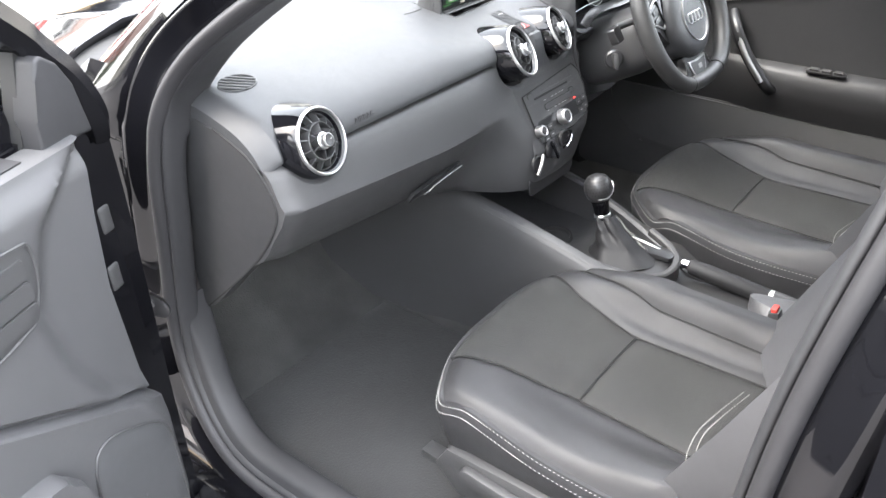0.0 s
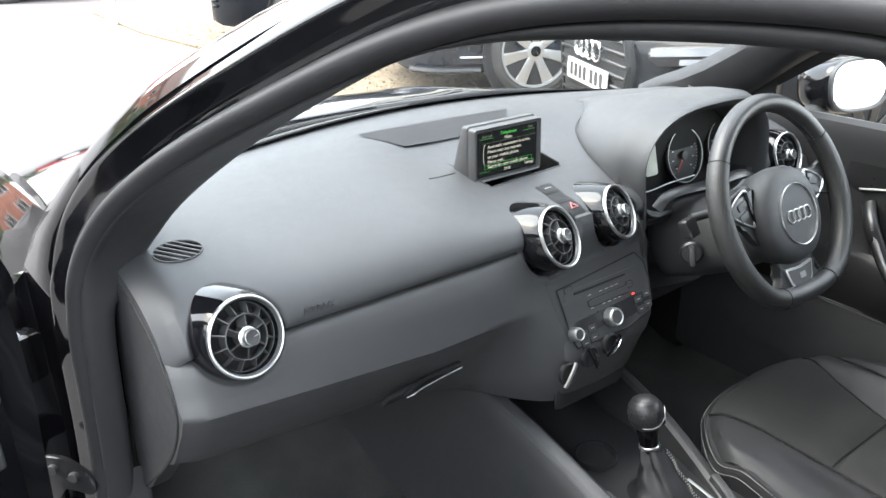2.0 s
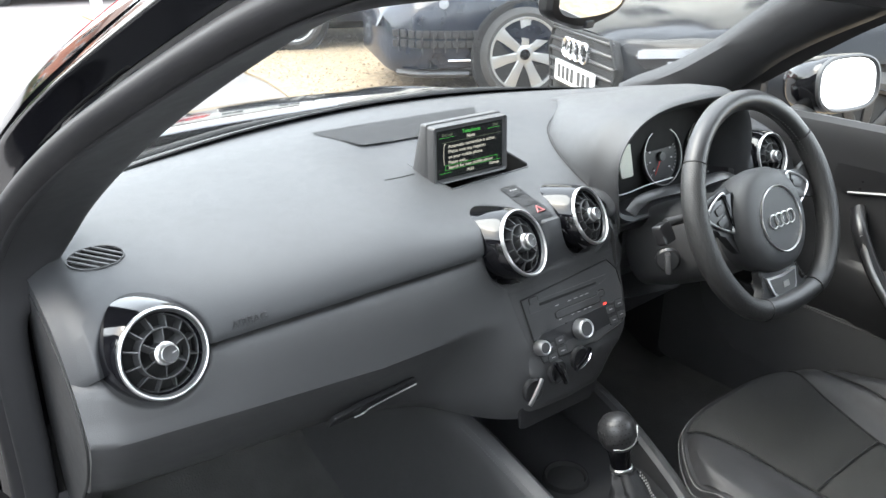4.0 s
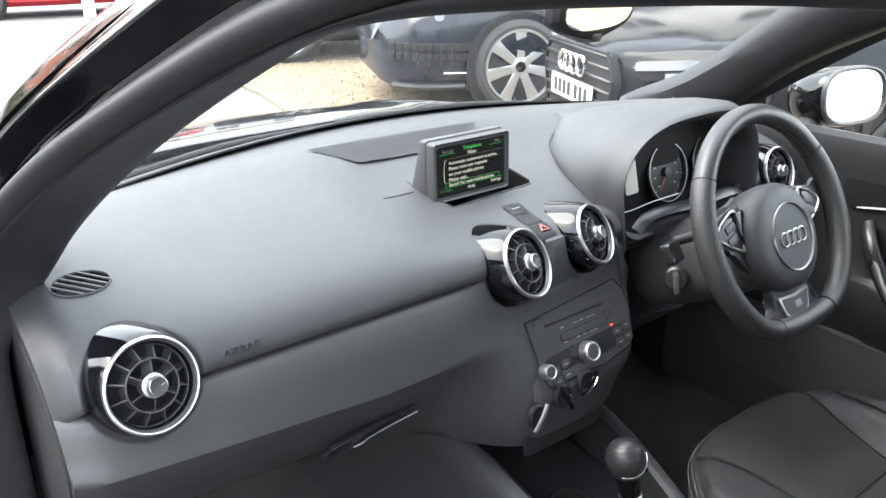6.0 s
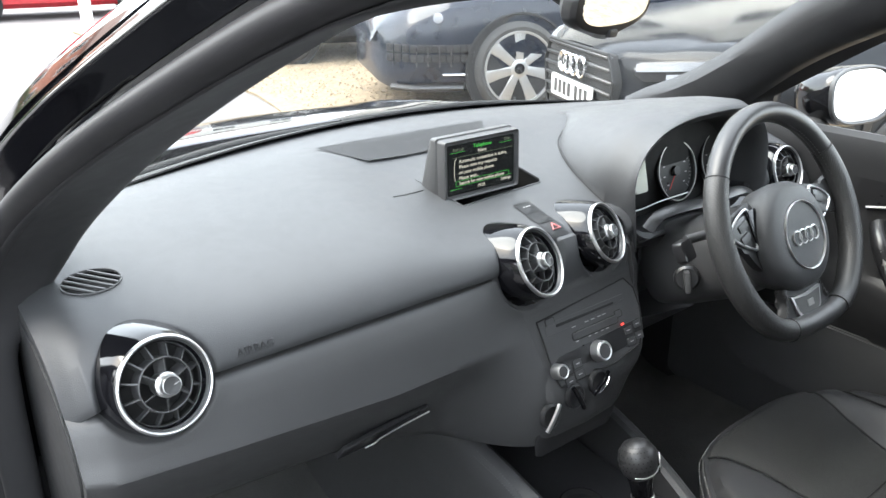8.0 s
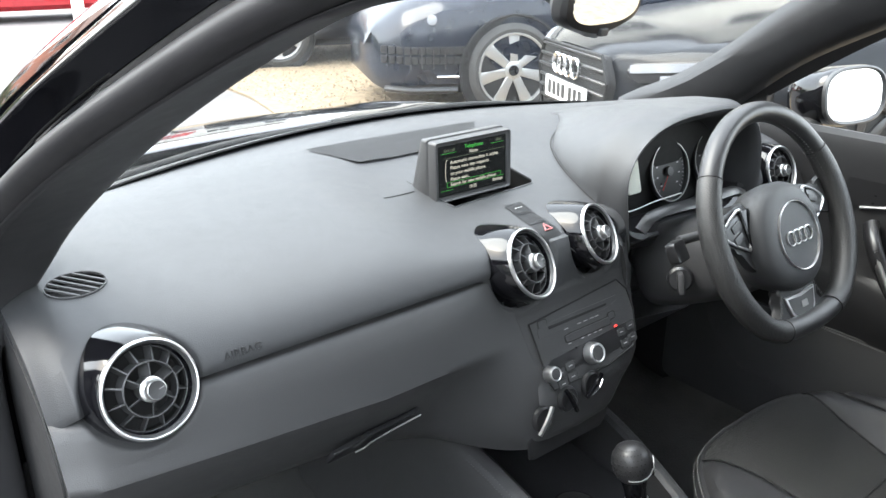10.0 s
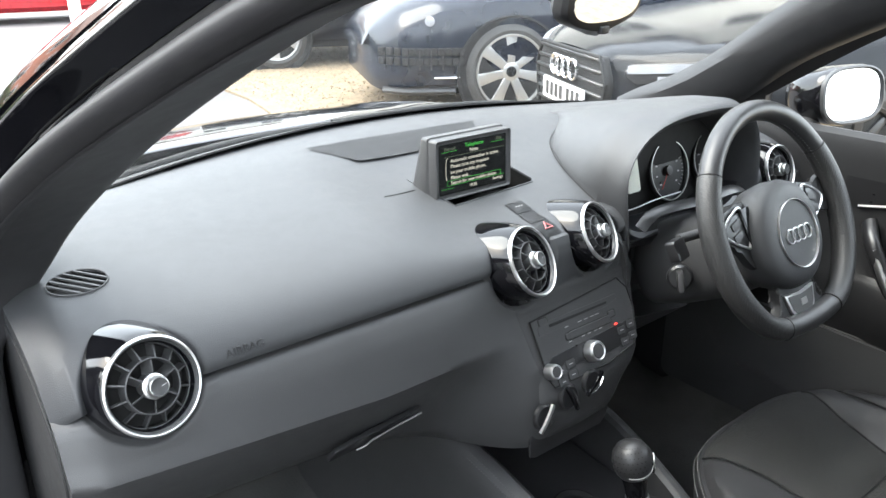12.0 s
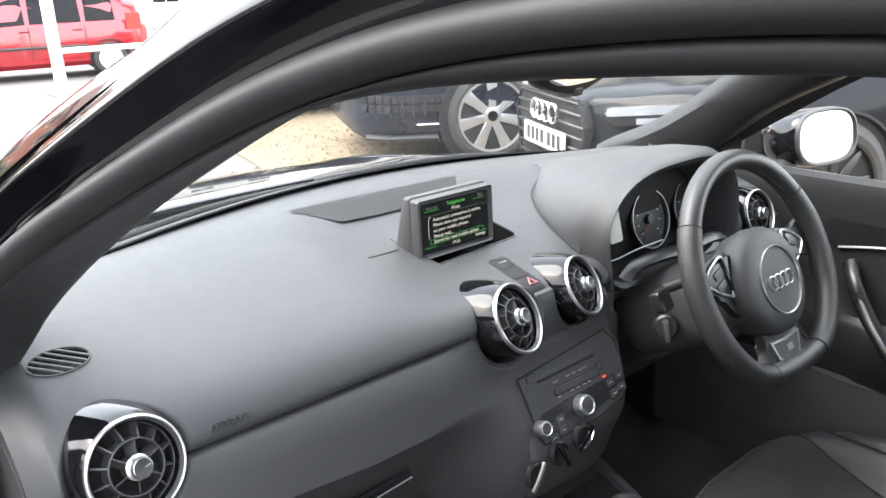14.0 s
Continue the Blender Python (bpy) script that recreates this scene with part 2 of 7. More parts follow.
def link(name, bm, material, parent=None, label="", flat=False, sharp=38, own=False):
    if own != "world":
        bm.transform(Matrix.Scale(UNIT, 4) if own else PLAN)
    bmesh.ops.recalc_face_normals(bm, faces=bm.faces)
    limit = radians(sharp)
    for f in bm.faces:
        f.smooth = not flat
    for e in bm.edges:
        if len(e.link_faces) == 2 and e.calc_face_angle(0) > limit:
            e.smooth = False
    me = bpy.data.meshes.new(name)
    bm.to_mesh(me)
    bm.free()
    me.materials.append(material)
    ob = new(name, me)
    if parent:
        ob.parent = parent
    if label:
        tagged(ob, label)
    return ob


def part(name, bm, material, parent, label="", flat=False, sharp=38, own=False):
    return link(name, bm, material, parent, label, flat, sharp, own)


def thing(name, label, category, group="", kind=""):
    return tagged(new(name), label, category, group, kind)


def words(name, text, size, material, m, parent, label="", align="LEFT", depth=0.0002, own=False):
    cu = bpy.data.curves.new(name, "FONT")
    cu.body, cu.size, cu.extrude, cu.align_x, cu.resolution_u = text, size, depth, align, 3
    tmp = bpy.data.objects.new(name, cu)
    me = bpy.data.meshes.new_from_object(tmp)
    bpy.data.objects.remove(tmp)
    me.materials.append(material)
    me.transform((Matrix.Scale(UNIT, 4) if own else PLAN) @ m)
    ob = new(name, me)
    ob.parent = parent
    if label:
        tagged(ob, label)
    return ob


def axes(origin, x, z):
    """A pose with its z along z and its x near x."""
    z = Vector(z).normalized()
    y = z.cross(Vector(x)).normalized()
    x = y.cross(z)
    m = Matrix((x, y, z)).transposed().to_4x4()
    m.translation = origin
    return m


def lerp(a, b, t):
    return a + (b - a) * t


def ease(a, b, x):
    t = min(1, max(0, (x - a) / (b - a)))
    return t * t * (3 - 2 * t)


def table(pairs, x):
    """Straight lines between (x, value) pairs."""
    if x <= pairs[0][0]:
        return pairs[0][1]
    for (a, p), (b, q) in zip(pairs, pairs[1:]):
        if x <= b:
            return lerp(p, q, (x - a) / (b - a))
    return pairs[-1][1]


# ---- the car's shell ----
def side_x(z):
    """How far out the door opening's seal stands, by height."""
    return table([(0.15, -0.845), (0.35, -0.815), (0.5, -0.80), (0.9, -0.80), (1.1, -0.745), (1.2, -0.705), (1.3, -0.645), (1.36, -0.60)], z)


OPENING = [(-0.60, 0.215), (-0.30, 0.205), (-0.02, 0.20), (0.11, 0.195), (0.21, 0.225), (0.29, 0.32), (0.325, 0.44), (0.31, 0.57), (0.275, 0.71),
           (0.255, 0.82), (0.226, 0.925), (0.170, 1.007), (0.090, 1.073), (-0.014, 1.137), (-0.10, 1.184), (-0.178, 1.223), (-0.254, 1.260), (-0.337, 1.298),
           (-0.40, 1.321), (-0.48, 1.342), (-0.58, 1.354), (-0.68, 1.359), (-0.79, 1.350), (-0.848, 1.28), (-0.855, 1.18), (-0.832, 1.05), (-0.806, 0.92),
           (-0.788, 0.77), (-0.777, 0.60), (-0.768, 0.40), (-0.735, 0.27)]
RIM = smooth_path([(side_x(z), y, z) for y, z in OPENING], 5, closed=True)
for _ in range(14):
    RIM = [(RIM[i - 1] + 2 * p + RIM[(i + 1) % len(RIM)]) / 4 for i, p in enumerate(RIM)]
MIDDLE = Vector((-0.74, -0.25, 0.75))


def rim_sweep(name, prof, material, parent, label="", rim=RIM, keep=None, fade=None, beside=None):
    """Sweep a profile round the door opening: a towards its middle, b outwards from the car; beside is its shape at the windscreen pillar."""
    bm, rows, n = bmesh.new(), [], len(rim)
    prof = [(q.x, q.y) for q in smooth_path([(a, b, 0) for a, b in prof], 3, True)]
    beside = beside and [(q.x, q.y) for q in smooth_path([(a, b, 0) for a, b in beside], 3, True)]
    for i, p in enumerate(rim):
        tan = (rim[(i + 1) % n] - rim[i - 1]).normalized()
        high = ease(1.05, 1.34, p.z)
        out = Vector((-1, 0, 0.25 * (1 - high) if p.z > 0.9 else 0)).normalized()
        inward = tan.cross(out).normalized()
        if inward.dot(MIDDLE - p) < 0:
            inward = -inward
        thin = 1 - 0.42 * ease(0.92, 1.25, p.z)
        reach = 0.42 * ease(0.98, 1.3, p.z)
        deep = ease(0.86, 1.02, p.z) * (1 - ease(1.27, 1.38, p.z)) * ease(-0.60, -0.35, p.y)
        stand = ease(fade[0], fade[1], p.z) if fade else 1.0
        row = []
        for k, (a, b) in enumerate(prof):
            if fade:
                a = 0.030 + (a - 0.030) * stand
            elif beside:
                a, b = lerp(a, beside[k][0], deep), lerp(b, beside[k][1], deep)
            elif a < -0.06:
                a = (-0.06 + (a + 0.06) * reach) * thin
            elif a < -0.01:
                a *= thin
            if b < 0 and a > -0.01:
                b *= 1 - (0.05 if beside else 0.40) * high
            row.append(p + inward * a + out * b)
        rows.append(row)
    if keep:
        rows = [r for i, r in sorted(((i + n // 2) % n, r) for i, r in enumerate(rows) if keep(rim[i]))]
    grid(bm, rows, close_u=not keep, close_v=True, caps=bool(keep))
    return part(name, bm, material, parent, label, sharp=80)


door_frame = thing("door_frame", "black painted door opening with rubber seal round it", "door frame", kind="structure")
rim_sweep("painted_frame", [(0.006, -0.012), (0.0, -0.001), (-0.012, 0.003), (-0.024, 0.010), (-0.036, 0.018), (-0.042, 0.021), (-0.050, 0.020), (-0.060, 0.016),
                            (-0.10, 0.008), (-0.15, -0.002), (-0.20, -0.018), (-0.215, -0.045), (-0.15, -0.065), (-0.04, -0.065), (0.0, -0.05)], PAINT, door_frame, "glossy black painted frame")
rim_sweep("rubber_seal", [(0.0, -0.006), (0.001, 0.007), (0.008, 0.0140), (0.016, 0.0128), (0.0215, 0.005), (0.0232, -0.006), (0.021, -0.016), (0.003, -0.016)],
          RUBBER, door_frame, "dark grey rubber seal")
rim_sweep("trim_lip", [(0.0225, -0.014), (0.0240, -0.003), (0.0290, -0.0015), (0.0338, -0.007), (0.0365, -0.018), (0.0370, -0.036), (0.029, -0.046), (0.021, -0.036)],
          TRIMC, door_frame, "dark grey inner trim edge",
          beside=[(0.0225, -0.014), (0.0238, -0.004), (0.0225, -0.012), (0.0185, -0.028), (0.0125, -0.052), (0.005, -0.083), (-0.004, -0.092), (-0.004, -0.060)])


# windscreen: base and header, bowed forward
def base_y(x):
    return 0.60 - 0.12 * (x / 0.73) ** 2


def base_z(x):
    return 0.978 - 0.045 * (x / 0.73) ** 2


def screen_point(x, t, lift=0.0):
    """A point of the windscreen: x across at the base, t from base to header."""
    b = Vector((x, base_y(x), base_z(x) - 0.012))
    h = Vector((x * 0.80, -0.27 - 0.12 * (x / 0.73) ** 2, 1.365 - 0.035 * (x / 0.73) ** 2))
    p = b.lerp(h, t)
    p.z += 0.035 * math.sin(math.pi * t) * (1 - 0.4 * (x / 0.73) ** 2)
    return p + Vector((0, 0.35, 0.93)) * lift


windscreen = thing("windscreen", "clear raked windscreen glass over the dashboard", "windscreen", kind="structure")
bm = bmesh.new()
N = 18
top = [[screen_point(lerp(-0.75, 0.75, i / N), j / 10, 0.005) for j in range(11)] for i in range(N + 1)]
low = [[screen_point(lerp(-0.75, 0.75, i / N), j / 10, 0.0) for j in range(10, -1, -1)] for i in range(N + 1)]
grid(bm, [a + b for a, b in zip(top, low)], close_v=True, caps=True)
w = part("glass", bm, GLASS, windscreen)
w.visible_shadow = False
bm = bmesh.new()
for s in (-1, 1):
    sweep(bm, [screen_point(s * 0.752, j / 10, 0.003) for j in range(11)], [(-0.012, -0.01), (0.012, -0.01), (0.012, 0.006), (-0.012, 0.006)], (0, 0.3, 1))
sweep(bm, [screen_point(lerp(-0.74, 0.74, i / N), 0.985, -0.004) for i in range(N + 1)], [(-0.05, -0.008), (0.05, -0.008), (0.05, 0.004), (-0.05, 0.004)], (0, 0.3, 1))
part("black_border", bm, RUBBER, windscreen)
bm = bmesh.new()
sweep(bm, [screen_point(lerp(-0.745, 0.745, i / N), 0.046, 0.0) for i in range(N + 1)], [(-0.028, -0.004), (0.028, -0.004), (0.028, -0.001), (-0.028, -0.001)], (0, 0.3, 1))
part("base_border", bm, DEEP, windscreen)

# roof, an added pale bounce lining and the closing rear of the cabin
roof = thing("roof", "black painted roof panel with an added pale bounce lining", "roof", kind="structure")
bm = bmesh.new()
rows = []
for i in range(15):
    x = lerp(-0.60, 0.60, i / 14)
    z = 1.445 - 0.045 * (abs(x) / 0.60) ** 2.5
    rows.append([Vector((x, y, z - 0.04 * max(0, (-y - 1.2)) ** 1.5)) for y in (-0.30, -0.6, -0.9, -1.2, -1.5, -1.8, -2.1)] +
                [Vector((x * 0.98, y, z - 0.035 - 0.04 * max(0, (-y - 1.2)) ** 1.5)) for y in (-2.1, -1.8, -1.5, -1.2, -0.9, -0.6, -0.30)])
grid(bm, rows, close_v=True, caps=True)
part("roof_panel", bm, PAINT, roof)
# Unseen pale sheet, added under the roof to bounce light into the cabin.
bm = bmesh.new()
grid(bm, [[Vector((x, y, 1.395 - 0.05 * (abs(x) / 0.58) ** 2.5 - 0.04 * max(0, (-y - 1.2)) ** 1.5 + d)) for y in (-0.36, -0.6, -0.9, -1.2, -1.5, -1.8, -2.08)] for x, d in [(lerp(-0.56, 0.56, i / 12), 0) for i in range(13)]])
bmesh.ops.solidify(bm, geom=bm.faces[:], thickness=0.006)
part("bounce_panel", bm, BOUNCE, roof, "added pale lining that bounces light")

floor = thing("floor", "black carpeted car floor with raised tunnel", "floor", kind="structure")
bm = bmesh.new()
rows = []
for i in range(31):
    x = lerp(-0.80, 0.80, i / 30)
    hump = 0.17 * (1 - ease(0.10, 0.20, abs(x)))
    wall = 0.05 * ease(0.72, 0.80, abs(x))
    rows.append([Vector((x, y, z + (hump * (1 if y < 0.5 else 0.6) + wall) * (1 if z < 0.5 else 0))) for y, z in
                 ((-2.1, 0.30), (-1.2, 0.22), (-0.8, 0.19), (-0.3, 0.175), (0.0, 0.17), (0.22, 0.175), (0.36, 0.20), (0.48, 0.27), (0.57, 0.38), (0.63, 0.52), (0.66, 0.8), (0.66, 0.835))])
grid(bm, rows)
bmesh.ops.solidify(bm, geom=bm.faces[:], thickness=0.02)
part("carpet", bm, CARPET, floor)
bm = bmesh.new()
mat_outline = [(-0.735, -0.62), (-0.235, -0.62), (-0.22, 0.0), (-0.225, 0.26), (-0.25, 0.36), (-0.70, 0.36), (-0.735, 0.26), (-0.745, 0.0)]
prism(bm, [(p.x, p.y) for p in smooth_path([(x, y, 0) for x, y in mat_outline], 4, True)], 0.176, 0.192, bevel=0.004)
tagged(link("floor_mat", bm, MATC), "dark grey carpet mat in the passenger footwell", "floor mat")

# kick panels beside the footwells
for s, nm in ((-1, "kick_panel"), (1, "kick_panel")):
    bm = bmesh.new()
    rows = []
    for j in range(9):
        z = lerp(0.19, 0.78, j / 8)
        rows.append([Vector((s * x, y, z)) for x, y in ((0.775, 0.285), (0.760, 0.30), (0.755, 0.40), (0.74, 0.66), (0.79, 0.66), (0.80, 0.30))])
    grid(bm, rows, close_v=True, caps=True)
    tagged(link(nm, bm, TRIMC), "dark grey plastic kick panel beside the footwell", "trim panel", kind="structure")

# painted pillar foot between the seal and the wing
def front_y(z):
    return table([(0.20, 0.11), (0.225, 0.21), (0.32, 0.29), (0.44, 0.325), (0.57, 0.31), (0.71, 0.275), (0.82, 0.257), (0.928, 0.221), (1.018, 0.17), (1.075, 0.092)], z)


bm = bmesh.new()
rows = []
for j in range(19):
    z = lerp(0.24, 0.99, j / 18)
    x, y = side_x(z), front_y(z)
    rows.append([Vector(p) for p in ((x + 0.03, y + 0.055, z), (x - 0.004, y + 0.060, z), (x - 0.012, y + 0.075, z), (x - 0.014, y + 0.12, z), (x - 0.03, y + 0.16, z + 0.01), (x - 0.05, 0.46, min(z, 0.93)), (x + 0.02, 0.47, min(z, 0.92)), (x + 0.05, y + 0.12, z))])
grid(bm, rows, close_v=True, caps=True)
part("pillar_foot", bm, PAINT, door_frame, "glossy black pillar foot")

# outer skin of the windscreen pillar, from the seal's flange round to the glass
PIN = [(0.255, 0.84), (0.226, 0.925), (0.17, 1.007), (0.09, 1.073), (-0.014, 1.137), (-0.10, 1.184), (-0.254, 1.260), (-0.40, 1.323)]
POUT = [(-0.828, 0.478, 0.885), (-0.796, 0.408, 0.952), (-0.7475, 0.312, 1.040), (-0.703, 0.205, 1.126), (-0.6855, 0.085, 1.190), (-0.666, 0.004, 1.235), (-0.622, -0.140, 1.300), (-0.585, -0.290, 1.345)]
bm, rows = bmesh.new(), []
a_ = smooth_path([(side_x(z) - 0.016, y + 0.036, z + 0.028) for y, z in PIN], 5)
b_ = smooth_path(POUT, 5)
for p, q in zip(a_, b_):
    rows.append([p + V(0.012, -0.004, -0.006), p, p.lerp(q, 0.25) + V(-0.008, 0.002, 0.004), p.lerp(q, 0.5) + V(-0.009, 0.003, 0.007), p.lerp(q, 0.75) + V(-0.006, 0.002, 0.006), p.lerp(q, 0.92) + V(-0.002, 0.001, 0.003), q, q + V(0.020, 0.006, -0.006), q + V(0.040, 0.010, -0.020), p.lerp(q, 0.5) + V(0.05, 0.0, -0.02)])
grid(bm, rows, close_v=True, caps=True)
part("outer_pillar", bm, PAINT, door_frame, "glossy black outer pillar", sharp=80)

# sill trim inside the opening
sill_trim = thing("sill_trim", "dark grey plastic sill trim along the door opening", "trim", kind="structure")
rim_sweep("sill_cover", [(0.030, -0.012), (0.040, -0.014), (0.049, -0.021), (0.054, -0.036), (0.055, -0.060), (0.045, -0.070), (0.028, -0.045)], TRIMC, sill_trim, keep=lambda p: p.z < 0.56, fade=(0.57, 0.36))


# body side behind the opening, sill below it and the wing ahead of it
body = thing("body_side", "glossy black body side with sill, wing and bonnet", "car body", kind="structure")
bm = bmesh.new()
rows = []
for j in range(13):
    z = lerp(0.12, 0.97, j / 12)
    xo = side_x(z) - 0.015 - 0.05 * math.sin(math.pi * min(1, max(0, (z - 0.1) / 1.0)))
    if z > 1.0:
        xo = side_x(z) - 0.02
    rows.append([Vector((xo + 0.10, -0.85, z)), Vector((xo + 0.012, -0.86, z)), Vector((xo, -0.88, z)), Vector((xo - 0.005, -1.4, z)), Vector((xo + 0.02, -2.1, z)), Vector((xo + 0.06, -2.1, z)), Vector((xo + 0.09, -1.4, z))])
grid(bm, rows, close_v=True, caps=True)
part("rear_quarter", bm, PAINT, body)
bm = bmesh.new()
rows = []
for j in range(7):
    z = lerp(0.96, 1.36, j / 6)
    xo = side_x(z) - 0.012
    rows.append([Vector((xo + 0.10, -0.89, z)), Vector((xo + 0.012, -0.90, z)), Vector((xo, -0.91, z)), Vector((xo, -1.00, z)), Vector((xo + 0.09, -1.00, z))])
grid(bm, rows, close_v=True, caps=True)
part("door_post", bm, PAINT, body)
bm = bmesh.new()
grid(bm, [[Vector((side_x(z) + a, y, z)) for a, y in ((0.0, -0.97), (0.0, -2.05), (0.006, -2.05), (0.006, -0.97))] for z in (0.96, 1.08, 1.2, 1.34)], close_v=True, caps=True)
part("rear_window", bm, SIDEGLASS, body).visible_shadow = False
bm = bmesh.new()
sweep(bm, [Vector((-0.87, y, 0.11)) for y in (-2.0, -0.8, -0.2, 0.3, 0.6)], [(-0.05, -0.10), (0.05, -0.10), (0.06, 0.02), (0.03, 0.06), (-0.02, 0.08), (-0.06, 0.05)], (0, 0, 1))
part("sill", bm, PAINT, body)
for side in (1, -1):
    bm = bmesh.new()
    rows = []
    for i in range(13):
        y = lerp(0.40, 1.75, i / 12)
        k = (y - 0.40) / 1.35
        xo = -0.875 + 0.05 * k * k
        zt = 0.890 - 0.14 * k - 0.07 * k ** 3
        rows.append([Vector((xo + 0.02, y, 0.18)), Vector((xo, y, 0.45)), Vector((xo - 0.005, y, 0.62)), Vector((xo + 0.004, y, zt - 0.10)), Vector((xo + 0.02, y, zt - 0.035)), Vector((xo + 0.055, y, zt)),
                     Vector((xo + 0.13, y, zt + 0.016)), Vector((xo + 0.13, y, zt - 0.03)), Vector((xo + 0.06, y, 0.18))])
    for r in rows:
        for p in r:
            p.x *= side
    grid(bm, rows, close_v=True, caps=True)
    part("wing", bm, PAINT, body)
def bonnet_y(x):
    """Trailing edge of the bonnet, curving back round the corners of the windscreen."""
    return 0.90 - 0.27 * (x / 0.75) ** 4


bm = bmesh.new()
rows = []
for i in range(49):
    x = -0.742 * math.cos(math.pi * i / 48)
    e = (x / 0.742) ** 2
    crease = 0.008 * math.exp(-((abs(x) - 0.45) / 0.05) ** 2)
    r = []
    for j in range(11):
        k = j / 10
        y = lerp(bonnet_y(x), 1.78 - 0.22 * e, k)
        r.append(Vector((x * (1 - 0.06 * k), y, 0.912 - 0.012 * e - 0.09 * k - 0.05 * k * k - 0.10 * k ** 4 + crease)))
    lip = [r[0] + V(0, 0.004, -0.004)]
    rows.append([r[0] + V(0, 0.012, -0.034), r[0] + V(0, -0.003, -0.014), r[0] + V(0, -0.002, -0.006)] + lip + r[1:] + [Vector((p.x, p.y, p.z - 0.03)) for p in r[:0:-1]])
grid(bm, rows, close_v=True, caps=True)
part("bonnet", bm, PAINT, body, "glossy black bonnet that mirrors the street")
bm = bmesh.new()
for i in range(2):
    xa, xb = (-0.62, 0.05) if i == 0 else (-0.02, 0.66)
    tube(bm, [(xa, base_y(xa) + 0.05, base_z(xa) - 0.014), ((xa + xb) / 2, base_y((xa + xb) / 2) + 0.02, base_z(0) - 0.010), (xb, base_y(xb) + 0.02, base_z(xb) - 0.012)], 0.008)
part("wiper", bm, DEEP, body)
bm = bmesh.new()
rows = []
for i in range(33):
    x = -0.748 * math.cos(math.pi * i / 32)
    y0, y1, z0 = base_y(x), bonnet_y(x), base_z(x)
    rows.append([Vector((x, lerp(y0, y1, k), z)) for k, z in ((-0.08, z0 - 0.022), (0.12, z0 - 0.030), (0.3, 0.896), (0.5, 0.888), (0.75, 0.884), (1.15, 0.878), (1.15, 0.84), (0.4, 0.82), (-0.08, 0.85))])
grid(bm, rows, close_v=True, caps=True)
part("scuttle", bm, DEEP, body, "black plastic scuttle panel")
bm = bmesh.new()
rows = [[Vector((x, -2.1, 0.2)), Vector((x, -2.1, 0.98)), Vector((x, -2.14, 0.98)), Vector((x, -2.14, 0.2))] for x in (-0.85, -0.4, 0, 0.4, 0.85)]
grid(bm, rows, close_v=True, caps=True)
part("tail_panel", bm, DARKP, body)

# driver's side: pillar, door with its window, and the body behind
pillar = thing("windscreen_pillar", "dark grey trimmed windscreen pillar on the driver's side", "pillar", kind="structure")
bm = bmesh.new()
A = [(0.760, 0.53, 0.925), (0.739, 0.484, 0.945), (0.683, 0.238, 1.075), (0.615, 0.03, 1.215), (0.575, -0.15, 1.315), (0.56, -0.26, 1.355)]
B = [(0.752, 0.30, 0.925), (0.735, 0.215, 0.960), (0.671, 0.034, 1.088), (0.627, -0.152, 1.185), (0.60, -0.33, 1.275), (0.585, -0.45, 1.32)]
rows = []
for a, b in zip(smooth_path(A, 5), smooth_path(B, 5)):
    a = a.lerp(b, 0.12 * ease(0.95, 1.02, a.z))
    mid = (a + b) / 2
    rows.append([a + V(0.03, 0.02, 0.01), a, a.lerp(b, 0.2) + V(-0.016, 0, 0.003), a.lerp(b, 0.5) + V(-0.022, 0, 0.004), a.lerp(b, 0.8) + V(-0.014, 0, 0.002), b, b + V(0.03, -0.01, 0), mid + V(0.08, 0.02, 0.02)])
grid(bm, rows, close_v=True, caps=True)
part("pillar_trim", bm, TRIMC, pillar)
bm = bmesh.new()
c = Vector(smooth_path(A, 5)[19]).lerp(Vector(smooth_path(B, 5)[19]), 0.48)
prism(bm, rounded(0.075, 0.03, 0.009), 0.0, 0.004, axes(c + V(-0.022, 0, 0.002), (0, -0.75, 0.6), (-0.9, -0.1, -0.25)), 0.002)
part("badge_lid", bm, HARD, pillar, "small oblong lid on the trim")
bm = bmesh.new()
prism(bm, [(p.x, p.y) for p in smooth_path([(0.07, -0.02, 0), (0.045, 0.004, 0), (0.0, 0.018, 0), (-0.07, 0.014, 0), (-0.10, -0.02, 0)], 4)], -0.012, 0.006, axes((0.70, 0.27, 0.956), (0, 1, 0.2), (-0.5, -0.2, 0.85)), 0.006)
part("pillar_foot", bm, HARD, pillar)

bm = bmesh.new()
rows = []
for j in range(11):
    z = lerp(0.95, 1.32, j / 10)
    rows.append([Vector((0.80 - 0.25 * (z - 0.95) + a, y, z)) for a, y in ((0, -1.0), (0.0, -0.88), (0.03, -0.87), (0.03, -1.0))])
grid(bm, rows, close_v=True, caps=True)
sweep(bm, [Vector((0.60, -0.4, 1.345)), Vector((0.60, -0.9, 1.36)), Vector((0.60, -2.1, 1.33))], [(-0.05, -0.03), (0.05, -0.03), (0.06, 0.02), (-0.05, 0.03)], (0, 0, 1))
tagged(link("door_pillar", bm, TRIMC), "dark trimmed roof rail and pillar behind the driver's door", "pillar", kind="structure")
bm = bmesh.new()
for z0, z1 in ((0.15, 0.95),):
    rows = [[Vector((0.80, -1.0, z)), Vector((0.80, -2.1, z)), Vector((0.86, -2.1, z)), Vector((0.86, -1.0, z))] for z in (z0, 0.6, z1)]
    grid(bm, rows, close_v=True, caps=True)
tagged(link("rear_side", bm, DARKP), "dark trimmed side behind the driver's door", "side panel", kind="structure")


